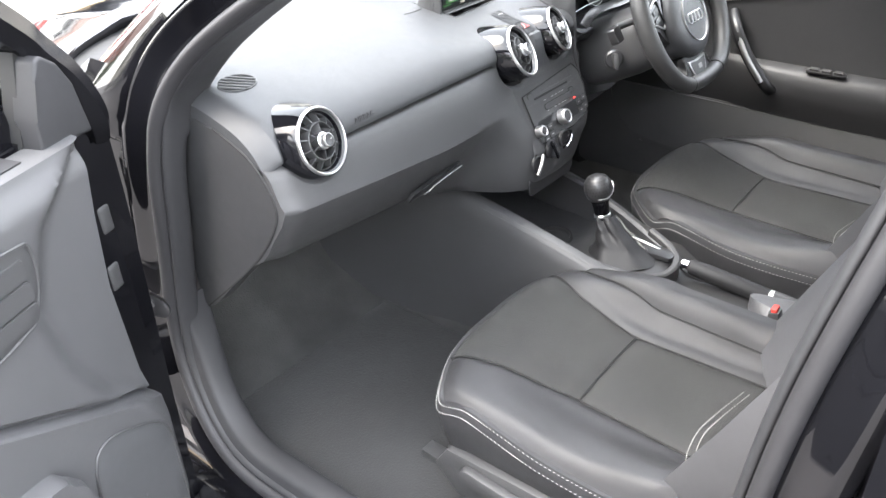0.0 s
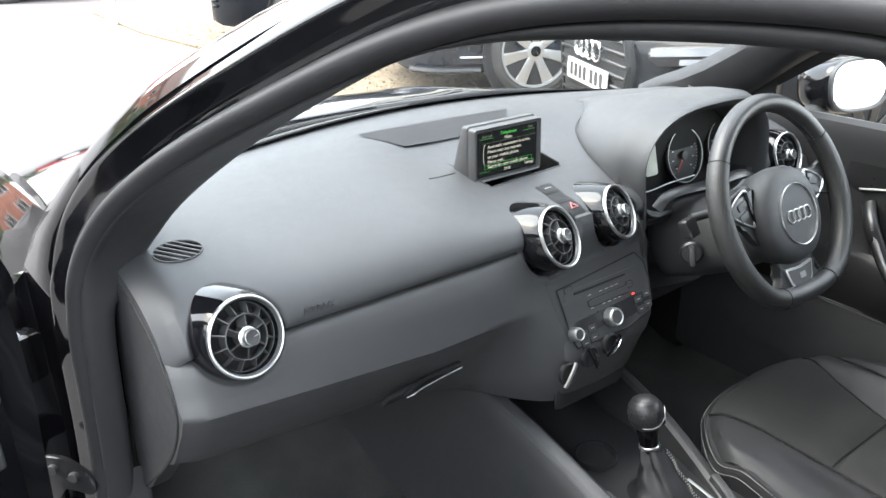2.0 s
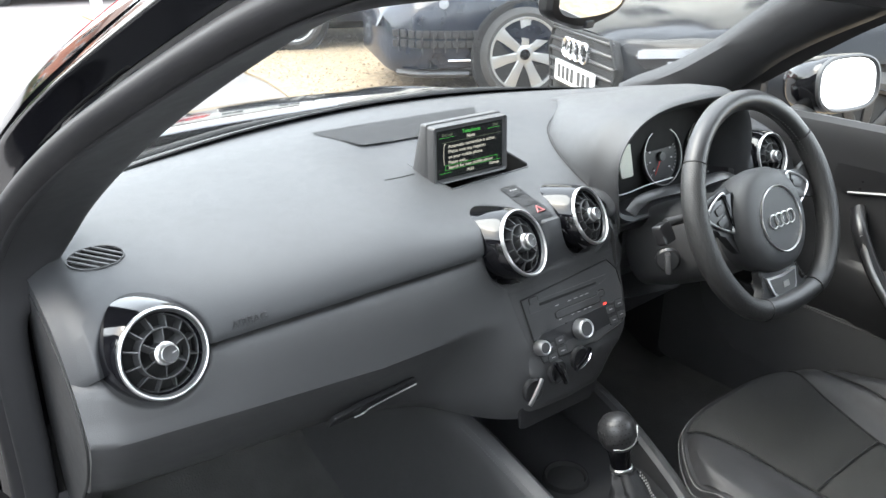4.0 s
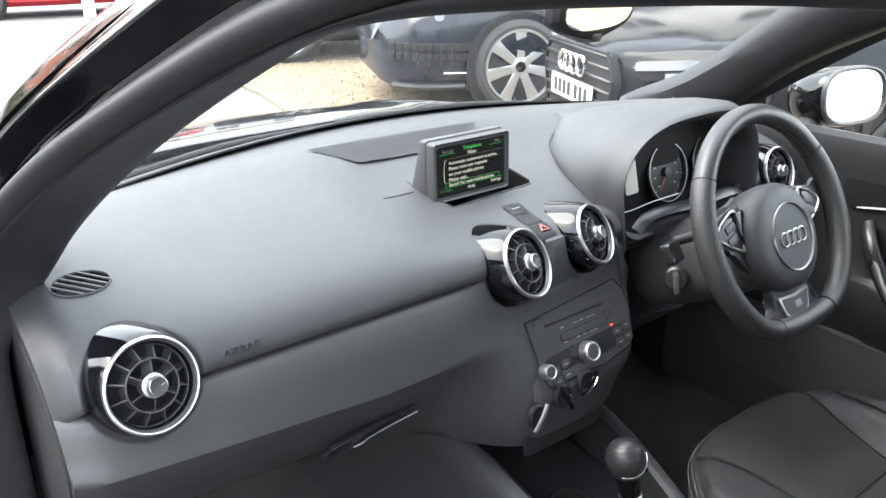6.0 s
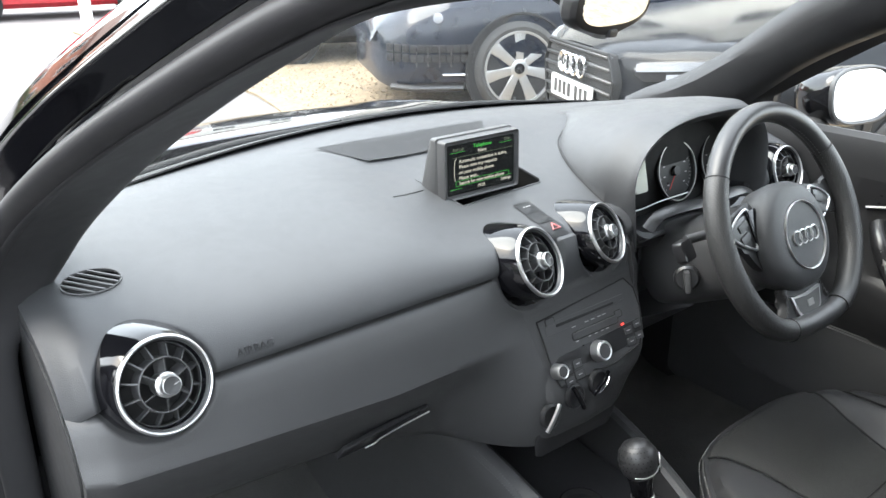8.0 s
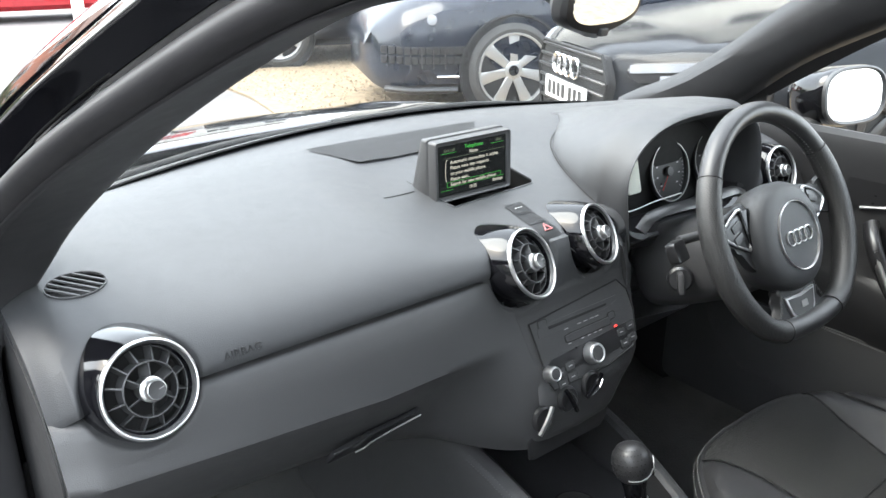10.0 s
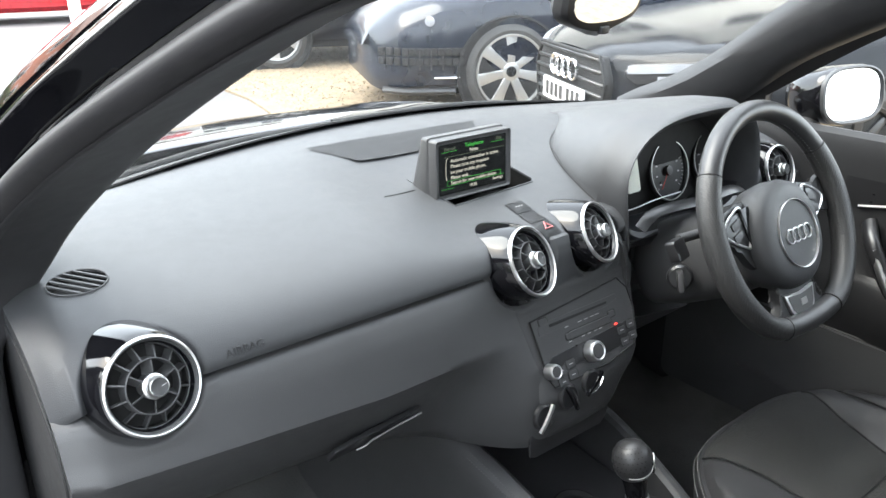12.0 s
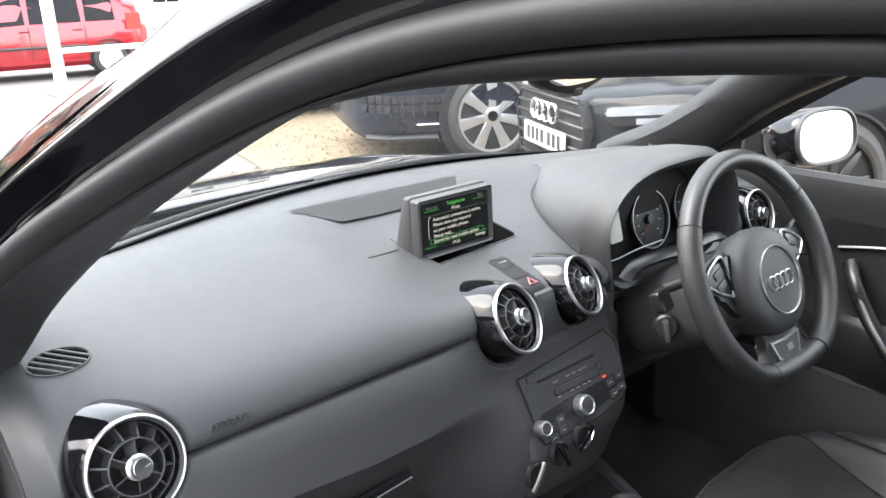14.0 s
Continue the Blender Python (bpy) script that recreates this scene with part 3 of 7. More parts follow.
# ---- dashboard ----
TOP = [(0.60, 0.978), (0.55, 0.984), (0.48, 0.987), (0.40, 0.985), (0.30, 0.972), (0.22, 0.959), (0.165, 0.949), (0.12, 0.940), (0.085, 0.931), (0.058, 0.921),
       (0.038, 0.909), (0.024, 0.896), (0.015, 0.883), (0.011, 0.872), (0.012, 0.864)]


# where the binnacle's hood meets the pad, back to front
SEAM = [(0.360, 0.362), (0.335, 0.335), (0.295, 0.303), (0.257, 0.28), (0.229, 0.254), (0.196, 0.207), (0.170, 0.154), (0.150, 0.095), (0.143, 0.06)]


def dash_top(x, y, z):
    """Height of the pad at a place of the plan, from the height of its middle section."""
    z -= 0.050 * (abs(x) / 0.73) ** 2 * ease(0.22, 0.58, y)
    z -= 0.020 * (1 - ease(0.10, 0.42 if x > 0 else 0.30, abs(x))) * (1 - ease(0.25, 0.45, y)) * ease(0.0, 0.08, y)
    return z


VENTS = [((-0.643, -0.002, 0.880), (0.15, -0.95, 0.33)), ((-0.070, -0.001, 0.872), (0.27, -0.95, 0.56)), ((0.094, 0.010, 0.877), (0.30, -0.95, 0.56)), ((0.657, 0.012, 0.879), (0.0, -0.95, 0.35))]


def cut_vents(bm, which=(0, 1, 2, 3), sink=0.007):
    """Open a surface where the round vents pass through it."""
    for k in which:
        at, ax = Vector(VENTS[k][0]), Vector(VENTS[k][1]).normalized()

        def off(p):
            d = p - at
            h = d.dot(ax)
            return (d - ax * h).length if -0.055 < h < 0.06 else 1.0
        for _ in range(4):
            near = {e for f in bm.faces if abs(off(f.calc_center_median()) - 0.062) < 0.020 for e in f.edges if e.calc_length() > 0.0036}
            bmesh.ops.subdivide_edges(bm, edges=list(near), cuts=1, use_grid_fill=True)
        inside = [f for f in bm.faces if off(f.calc_center_median()) < 0.0585]
        bmesh.ops.delete(bm, geom=inside, context="FACES")
        for v in bm.verts:
            r_ = off(v.co)
            if r_ < 0.0640 and v.is_boundary:
                d_ = v.co - at
                out = d_ - ax * d_.dot(ax)
                v.co += out.normalized() * (0.0585 - r_)
        for v in bm.verts:
            v.co -= ax * sink * (1 - ease(0.0590, 0.0680, off(v.co)))


dashboard = thing("dashboard", "dark grey soft-touch dashboard with a groove across the passenger side", "dashboard")
bm = bmesh.new()
rows = []
FINE_TOP = [(p.x, p.y) for p in smooth_path([(y, z, 0) for y, z in TOP], 3)]
xs = [-0.742, -0.738, -0.730, -0.715] + [lerp(-0.70, 0.70, i / 120) for i in range(121)] + [0.715, 0.73, 0.738, 0.742]
for x in xs:
    drop = 0.022 * ease(0.700, 0.748, abs(x)) ** 2
    bay = 1.0 if 0.14 < x < 0.6 else 0.0
    r = []
    for k, (y, z) in enumerate(FINE_TOP):
        yy = y * lerp(1, base_y(x) / 0.60, ease(0.2, 0.6, y))
        zz = dash_top(x, yy, z) - drop
        if bay and yy < 0.30:
            edge = table(sorted((b_, a_) for a_, b_ in SEAM), yy)
            zz = lerp(zz, min(zz, 0.835), ease(edge + 0.022, edge + 0.036, x) * (1 - ease(0.562, 0.578, x)) * (1 - ease(0.12, 0.20, yy)))
        r.append(Vector((x, yy + drop * (1 - ease(0.03, 0.20, y)), zz)))
    back = [Vector((x, 0.05, 0.85)), Vector((x, 0.20, 0.82)), Vector((x, base_y(x) - 0.02, 0.86))]
    if bay:
        bay *= ease(0.143, 0.16, x) * (1 - ease(0.562, 0.578, x))
        back = [Vector((x, 0.05, lerp(0.85, 0.80, bay))), Vector((x, 0.20, lerp(0.82, 0.79, bay))), Vector((x, base_y(x) - 0.02, 0.86))]
    rows.append(r + back)
grid(bm, rows, close_v=True, caps=True)
cut_vents(bm)
# opening of the demister grille
def in_grille(p, k=1.0):
    return p.z > 0.9 and ((p.x + 0.663) / (0.0335 * k)) ** 2 + ((p.y - 0.165) / (0.0260 * k)) ** 2 < 1


for _ in range(2):
    near = {e for f in bm.faces if in_grille(f.calc_center_median(), 1.5) for e in f.edges if e.calc_length() > 0.003}
    bmesh.ops.subdivide_edges(bm, edges=list(near), cuts=1, use_grid_fill=True)
bmesh.ops.delete(bm, geom=[f for f in bm.faces if in_grille(f.calc_center_median())], context="FACES")
# opening of the screen's well
WELL = [(-0.094, 0.152), (0.088, 0.163), (0.097, 0.172), (0.097, 0.235), (-0.104, 0.25)]


def in_well(p):
    return p.z > 0.88 and all((b_[0] - a_[0]) * (p.y - a_[1]) - (b_[1] - a_[1]) * (p.x - a_[0]) > 0 for a_, b_ in zip(WELL, WELL[1:] + WELL[:1]))


for _ in range(2):
    near = {e for f in bm.faces if f.calc_center_median().z > 0.88 and -0.13 < f.calc_center_median().x < 0.13 and 0.13 < f.calc_center_median().y < 0.27 for e in f.edges if e.calc_length() > 0.004}
    bmesh.ops.subdivide_edges(bm, edges=list(near), cuts=1, use_grid_fill=True)
bmesh.ops.delete(bm, geom=[f for f in bm.faces if in_well(f.calc_center_median())], context="FACES")
part("top_pad", bm, SOFT, dashboard)

def stack_y(z):
    return table([(0.50, 0.0), (0.555, -0.045), (0.60, -0.062), (0.66, -0.062), (0.70, -0.043), (0.79, -0.003), (0.83, 0.006), (0.87, 0.014)], z)


# lower passenger panel with its ridge, undercut towards the knees
def ridge_z(x):
    return table([(-0.74, 0.792), (-0.55, 0.774), (-0.35, 0.757), (-0.10, 0.757)], x)


bm = bmesh.new()
rows = []
for i in range(81):
    x = -0.742 + 0.667 * (i / 80) ** 1.25
    zr = ridge_z(x)
    drop = 0.012 * ease(-0.690, -0.746, x) ** 2
    pr = [(0.035, 0.859), (0.018, 0.857), (0.009, 0.852), (0.002, 0.841), (-0.006, 0.82), (-0.012, lerp(0.82, zr, 0.5)), (-0.0185, zr + 0.006), (-0.0200, zr), (-0.0172, zr - 0.006),
          (-0.006, zr - 0.028), (0.012, zr - 0.052), (0.030, zr - 0.078), (0.045, zr - 0.100), (0.062, zr - 0.118), (0.10, zr - 0.135), (0.20, zr - 0.15), (0.34, zr - 0.13), (0.34, 0.86)]
    join = ease(-0.25, -0.085, x)
    sag = 0.060 * ease(-0.40, -0.13, x)
    pr = [(y, z - sag * ease(zr - 0.03, zr - 0.11, z)) for y, z in pr]
    rows.append([Vector((x, lerp(y + drop, stack_y(z) + 0.001, join) if y < 0.09 else y, z)) for y, z in pr])
grid(bm, rows, close_v=True, caps=True)
cut_vents(bm, (0, 1))
part("lower_panel", bm, HARD, dashboard, "dark grey lower panel with a soft ridge")

# glovebox lid seam and its handle
bm = bmesh.new()
tube(bm, [(-0.285, -0.004, 0.696), (-0.33, 0.001, 0.688), (-0.365, 0.004, 0.681)], 0.0013, 8)
tube(bm, [(-0.365, 0.004, 0.681), (-0.372, 0.010, 0.672), (-0.385, 0.014, 0.668)], 0.0013, 8)
part("glovebox_edge", bm, ALU, dashboard, "thin bright edge of the glovebox handle")
bm = bmesh.new()
prism(bm, [(0.0, 0.0), (-0.10, -0.030), (-0.15, -0.030), (-0.14, -0.012), (-0.09, -0.006)], -0.004, 0.004, axes((-0.28, 0.006, 0.700), (1, 0, 0.05), (0, -0.86, -0.4)), 0.002)
part("glovebox_handle", bm, SATIN, dashboard)

# end cap beside the door
cap_line = [(0.235, 0.900), (0.142, 0.902), (0.070, 0.874), (0.031, 0.838), (0.013, 0.796), (0.024, 0.757), (0.070, 0.692), (0.152, 0.610), (0.275, 0.50), (0.29, 0.62), (0.285, 0.78)]
bm = bmesh.new()
prism(bm, [(p.x, p.y) for p in smooth_path([(y, z, 0) for y, z in cap_line], 5, True)], 0.0, 0.03, 
      Matrix(((0, 0, -1, -0.714), (1, 0, 0, 0), (0, 1, 0, 0), (0, 0, 0, 1))), 0.003, 3)
cap = part("end_cap", bm, DOORP, dashboard, "dark oval end cover")
bm = bmesh.new()
sweep(bm, smooth_path([(-0.7425, y - 0.002, z + 0.001) for y, z in cap_line[1:9]], 6), circle(0.0022, 6), (-1, 0, 0))
part("cap_gap", bm, DEEP, cap, "thin dark gap round the cover")
# oval demister grille
def pad_z(x, y):
    for (a, p), (b, q) in zip(TOP, TOP[1:]):
        if b <= y <= a:
            return dash_top(x, y, lerp(q, p, (y - b) / (a - b)))
    return 0.95


grille = thing("demister_grille", "oval black slatted demister grille in the dashboard top", "air vent")
gm = axes((-0.663, 0.165, pad_z(-0.663, 0.165) + 0.0005), (1, 0, 0), (0, -0.18, 0.98))
bm = bmesh.new()
rows = [[gm @ Vector((rx * math.cos(a), ry * math.sin(a), h)) for rx, ry, h in ((0.0350, 0.0275, -0.004), (0.0355, 0.0280, 0.0008), (0.0350, 0.0275, 0.0014), (0.0338, 0.0263, 0.001), (0.0334, 0.0259, -0.002))] for a in [2 * math.pi * i / 40 for i in range(40)]]
grid(bm, rows, close_u=True)
part("grille_frame", bm, HARD, grille)
bm = bmesh.new()
prism(bm, [(0.0335 * math.cos(2 * math.pi * i / 32), 0.0260 * math.sin(2 * math.pi * i / 32)) for i in range(32)], -0.018, -0.014, gm)
lathe(bm, [(0.0338, -0.016), (0.0338, -0.002)], gm @ Matrix.Diagonal((1, 0.775, 1, 1)), 40)
part("grille_back", bm, DEEP, grille)
SD, SN = Vector((math.cos(radians(47)), -math.sin(radians(47)), 0)), Vector((math.sin(radians(47)), math.cos(radians(47)), 0))
for k in range(5):
    v = -0.0196 + 0.0098 * k
    # chord of the oval along the slat's line
    qa = (SD.x / 0.0332) ** 2 + (SD.y / 0.0257) ** 2
    qb = v * (SD.x * SN.x / 0.0332 ** 2 + SD.y * SN.y / 0.0257 ** 2)
    qc = (v * SN.x / 0.0332) ** 2 + (v * SN.y / 0.0257) ** 2 - 1
    root = math.sqrt(max(0.0, qb * qb - qa * qc))
    bm = bmesh.new()
    block(bm, 2 * root / qa, 0.0030, 0.0030, gm @ Matrix.Translation(SN * v - SD * (qb / qa)) @ pose(0, 0, 0.0002, 0, 0, -47), 0.0006, 1)
    part("slat", bm, LIFTEDP, grille)

# speaker cover let into the top
bm = bmesh.new()
spk = [(-0.212, 0.420), (-0.154, 0.339), (-0.09, 0.336), (-0.02, 0.335), (0.04, 0.335), (0.10, 0.337), (0.162, 0.402), (0.10, 0.406), (0.03, 0.408), (-0.03, 0.410), (-0.09, 0.414), (-0.15, 0.417)]
rows = []
for k in (1.0, 0.85, 0.7, 0.55, 0.4, 0.25, 0.02):
    rows.append([Vector((lerp(-0.02, x, k), lerp(0.375, y, k), 0)) for x, y in spk])
for r in rows:
    for p in r:
        p.z = pad_z(p.x, p.y) + 0.0046
grid(bm, rows, close_v=True)
bmesh.ops.solidify(bm, geom=bm.faces[:], thickness=0.004)
part("speaker_cover", bm, COVER, dashboard, "smooth dark speaker cover let into the top", sharp=60)

# raised lettering by the groove
words("lettering", "AIRBAG", 0.0140, SATIN, axes((-0.553, 0.0118, 0.8745), (1, 0, 0), (0, -0.965, 0.26)), dashboard, "dark raised safety lettering", depth=0.0010)

# ---- folding screen in its well ----
screen_unit = thing("dash_screen", "raised folding dashboard screen showing a telephone message", "screen")
sc = axes((-0.029, 0.1815, 0.977), (1, 0.0, 0.0), (0.0, -0.9995, 0.03))
bm = bmesh.new()
front = rounded(0.164, 0.100, 0.005, 3)
rows = [[sc @ Vector((x * s, y * s, h)) for x, y in front] for s, h in ((0.90, -0.0022), (0.945, -0.0016), (0.965, 0.0014), (0.985, 0.0024), (1.0, 0.0004), (1.0, -0.0165))]
grid(bm, rows, close_v=True, caps=True)
part("bezel", bm, DARKP, screen_unit, "dark grey bezel round the display")
bm = bmesh.new()
rows = [[sc @ Vector((x * s, y * s + 0.001, h)) for x, y in front] for s, h in ((0.965, -0.0150), (0.985, -0.0185))]
rows += [[sc @ Vector((x * s, y * s + 0.002, h - k * (0.05 - y))) for x, y in front] for s, h, k in ((1.01, -0.0190, 0.06), (1.015, -0.026, 0.16), (1.0, -0.034, 0.30), (0.96, -0.036, 0.34))]
grid(bm, rows, close_v=True, caps=True)
part("rear_cover", bm, HARD, screen_unit, "sloping grey rear cover")
bm = bmesh.new()
prism(bm, rounded(0.146, 0.084, 0.002, 2), -0.004, -0.0012, sc, 0.0004, 1)
part("display", bm, SCREENBG, screen_unit, "lit black display")
def on_screen(u, v, drop=0.0):
    """A pose on the display: u from its left edge and v from its top edge, as shares of its size."""
    return sc @ Matrix.Translation(((u - 0.5) * 0.144, (0.5 - v) * 0.083 - drop, -0.0010))
for txt, u, v, s, m_, al in (("Telephone", 0.51, 0.080, 0.0094, TXT_G, "CENTER"), ("Note", 0.505, 0.190, 0.0086, TXT_W, "CENTER"), ("End call", 0.07, 0.095, 0.0074, TXT_D, "LEFT"), ("Dial", 0.93, 0.065, 0.0074, TXT_D, "RIGHT"),
                             ("Automatic connection is active.", 0.158, 0.340, 0.0083, TXT_W, "LEFT"), ("Please note any requests", 0.158, 0.450, 0.0083, TXT_W, "LEFT"), ("on your mobile phone.", 0.158, 0.565, 0.0083, TXT_W, "LEFT"),
                             ("Please wait...", 0.158, 0.680, 0.0083, TXT_W, "LEFT"), ("Search for new mobile phone", 0.158, 0.785, 0.0083, TXT_W, "LEFT"), ("19:35", 0.49, 0.915, 0.0076, TXT_W, "CENTER"), ("Settings", 0.955, 0.888, 0.0074, TXT_W, "RIGHT")):
    words("screen_text", txt, s, m_, on_screen(u, v, 0.33 * s), screen_unit, align=al, depth=0.0001)
for u0, v0, u1, v1, m_ in ((0.03, 0.150, 0.25, 0.150, TXT_G), (0.77, 0.125, 0.97, 0.125, TXT_G), (0.02, 0.890, 0.20, 0.890, TXT_G), (0.76, 0.835, 0.97, 0.835, TXT_G), (0.07, 0.252, 0.98, 0.252, TXT_D),
                           (0.11, 0.735, 0.92, 0.735, TXT_G), (0.11, 0.835, 0.92, 0.835, TXT_G), (0.11, 0.735, 0.11, 0.835, TXT_G), (0.92, 0.735, 0.92, 0.835, TXT_G)):
    bm = bmesh.new()
    block(bm, (u1 - u0) * 0.144 + 0.0005, (v1 - v0) * 0.083 + 0.0005, 0.0002, on_screen((u0 + u1) / 2, (v0 + v1) / 2), 0)
    part("screen_line", bm, m_, screen_unit)
bm = bmesh.new()
tube(bm, [on_screen(u, v).translation for u, v in ((0.125, 0.275), (0.10, 0.31), (0.09, 0.45), (0.09, 0.62), (0.10, 0.72))], 0.0004, 6)
part("screen_arc", bm, TXT_W, screen_unit)

well = thing("screen_well", "dark recess with raised rim in front of the screen", "recess")
wo = [(x * 1.03, 0.2 + (y - 0.2) * 1.04) for x, y in WELL]
prism_rows = [[Vector((x, y, pad_z(x, y) - 0.0015)) for x, y in wo], [Vector((x * 0.97, y, pad_z(x, y) - 0.045)) for x, y in wo], [Vector((0.01 * x, 0.2, 0.885)) for x, y in wo]]
bm = bmesh.new()
grid(bm, prism_rows, close_v=True)
bmesh.ops.solidify(bm, geom=bm.faces[:], thickness=0.003)
part("well_floor", bm, DEEP, well)
bm = bmesh.new()
sweep(bm, [Vector((x, y, pad_z(x, y))) for x, y in ((-0.108, 0.262), (-0.104, 0.21), (-0.0955, 0.1505), (0.0, 0.1555), (0.089, 0.1615), (0.0975, 0.171), (0.0985, 0.235))], [(-0.0016, -0.002), (0.0016, -0.002), (0.0012, 0.0014), (-0.0012, 0.0014)], (0, 0, 1))
part("well_rim", bm, SOFT, well)
bm = bmesh.new()
tube(bm, [(x, y, pad_z(x, y) + 0.0002) for x, y in ((-0.190, 0.211), (-0.161, 0.216), (-0.122, 0.223))], 0.0010, 6)
part("lid_gap", bm, DEEP, well)

# ---- round air vents ----
def air_vent(label, slope):
    """Round vent: lacquered barrel that runs back at a slope to its axis z, bright ring, domed vanes and a turning knob."""
    v = thing("air_vent", label, "air vent", "round dashboard vents")
    bm = bmesh.new()
    lathe(bm, [(0.0, -0.105), (0.062, -0.100), (0.0690, -0.090), (0.0685, -0.060), (0.0668, -0.034), (0.0640, -0.014), (0.0612, -0.004), (0.0590, 0.0), (0.054, 0.001), (0.050, -0.004), (0.0495, -0.03), (0.0, -0.035)], seg=64)
    for q in bm.verts:
        if q.co.z < 0 and q.co.xy.length > 0.052:
            q.co.y -= slope * q.co.z
    part("vent_body", bm, PIANO, v, "glossy black vent surround", own=True)
    bm = bmesh.new()
    lathe(bm, [(0.0592, -0.002), (0.0597, 0.0015), (0.0588, 0.0046), (0.0570, 0.0058), (0.0556, 0.0050), (0.0548, 0.0030), (0.0544, -0.002), (0.057, -0.004)], seg=64)
    part("vent_ring", bm, ALU, v, "satin silver ring", own=True)
    bm = bmesh.new()
    lathe(bm, [(0.0549, 0.0030), (0.0532, 0.0012), (0.0515, -0.0030), (0.0502, -0.0080), (0.0490, -0.0085), (0.0486, -0.0140)], seg=64)
    part("vent_collar", bm, DARKP, v, "dark inner collar", own=True)
    bm = bmesh.new()
    lathe(bm, [(0.0490, -0.0100), (0.0480, -0.0240), (0.030, -0.0300), (0.0, -0.0310)], seg=48)
    part("vent_bowl", bm, DEEP, v, own=True)
    # domed ring that carries the vanes
    bm = bmesh.new()
    lathe(bm, [(0.0312, 0.0030), (0.0322, 0.0036), (0.0332, 0.0026), (0.0338, -0.0160), (0.0318, -0.0160), (0.0312, 0.0030)], seg=48)
    part("vane_ring", bm, DARKP, v, own=True)
    for k in range(18):
        n_, r0, r1, z0, z1 = (12, 0.0328, 0.0484, 0.0020, -0.0075) if k < 12 else (6, 0.013, 0.0316, 0.0050, 0.0024)
        a = 2 * math.pi * (k + 0.35) / n_
        lean, w_ = (0.0022, 0.0010) if k < 12 else (0.0062, 0.0008)
        bm = bmesh.new()
        rows = []
        for i in range(5):
            t_ = i / 4
            r_, z_ = lerp(r0, r1, t_), lerp(z0, z1, t_)
            c_, s_ = math.cos(a), math.sin(a)
            at = lambda off, z: Vector((r_ * c_ - off * s_, r_ * s_ + off * c_, z))
            rows.append([at(-w_, z_), at(w_, z_), at(w_ + lean, z_ - 0.016), at(-w_ + lean, z_ - 0.016)])
        grid(bm, rows, close_v=True, caps=True)
        part("vane", bm, DARKP, v, own=True)
    bm = bmesh.new()
    lathe(bm, [(0.0, -0.014), (0.0140, -0.012), (0.0150, 0.002), (0.0150, 0.0066), (0.0142, 0.0076), (0.0120, 0.0082), (0.0118, 0.0095), (0.0122, 0.0102), (0.0122, 0.0178), (0.0116, 0.0190), (0.0106, 0.0193)], seg=36)
    knob = part("vent_knob", bm, ALU, v, "stepped aluminium knob", own=True)
    bm = bmesh.new()
    lathe(bm, [(0.0107, 0.0190), (0.0098, 0.0185), (0.0, 0.0188)], seg=28)
    part("knob_cap", bm, DARKP, knob, own=True)
    bm = bmesh.new()
    block(bm, 0.0068, 0.0008, 0.0005, pose(0.0060, 0.001, 0.0190, 0, 0, 14), 0)
    part("knob_mark", bm, MARK, knob, own=True)
    return v


VENT_LABEL = "round air vent with chrome ring and glossy black surround"
for slope, spots in ((0.14, (0, 3)), (0.30, (1, 2))):
    made = None
    for i in spots:
        m = place(axes(VENTS[i][0], (1, 0, 0), VENTS[i][1])) @ Matrix.Scale(0.932, 4)
        if made is None:
            made = air_vent(VENT_LABEL, slope)
            made.matrix_basis = m
        else:
            copy_thing(made, m)
# switch strip with the hazard button between the vents
switches = thing("switch_strip", "strip of three dark switches with a red warning triangle", "switch")
SX0, SX1 = -0.0185, 0.0165


def pad_patch(x0, x1, y0, y1, lift, edge=0.0012, n=8):
    """A small plate that follows the dashboard's surface, its rim let down."""
    b, r = bmesh.new(), []
    for i in range(n + 1):
        u = i / n
        row = []
        for j in range(5):
            v = j / 4
            x, y = lerp(x0, x1, v), lerp(y0, y1, u)
            rim = i in (0, n) or j in (0, 4)
            row.append(Vector((x, y, pad_z(x, y) + lift - (edge if rim else 0))))
        r.append(row)
    grid(b, r)
    bmesh.ops.solidify(b, geom=b.faces[:], thickness=0.0025)
    return b


part("switch_frame", pad_patch(SX0 - 0.0035, SX1 + 0.0035, 0.017, 0.121, 0.0006, 0.002, 14), SATIN, switches)
for k, (ya, yb) in enumerate(((0.086, 0.1165), (0.0545, 0.0845), (0.0215, 0.0530))):
    s = part("switch", pad_patch(SX0, SX1, ya, yb, 0.0032, 0.0014), SOFT, switches)
    yc = (ya + yb) / 2
    nrm = V(0, -(pad_z(0, yc + 0.01) - pad_z(0, yc - 0.01)) / 0.02, 1).normalized()
    mm = axes(V(-0.001, yc, pad_z(-0.001, yc) + 0.0034), (1, 0, 0), nrm)
    if k == 2:
        bm = bmesh.new()
        tube(bm, [mm @ Vector(p) for p in ((-0.0075, -0.006, 0.0004), (0.0075, -0.006, 0.0004), (0, 0.0075, 0.0004))], 0.0016, 6, out=nrm, steps=1, closed=True)
        part("warning_triangle", bm, PINKMARK, s, "faded red warning triangle")
    elif k == 0:
        bm = bmesh.new()
        for q in range(3):
            block(bm, 0.0035, 0.0018, 0.0004, mm @ Matrix.Translation((-0.006 + 0.006 * q, 0, 0)), 0)
        part("switch_mark", bm, MARK, s)

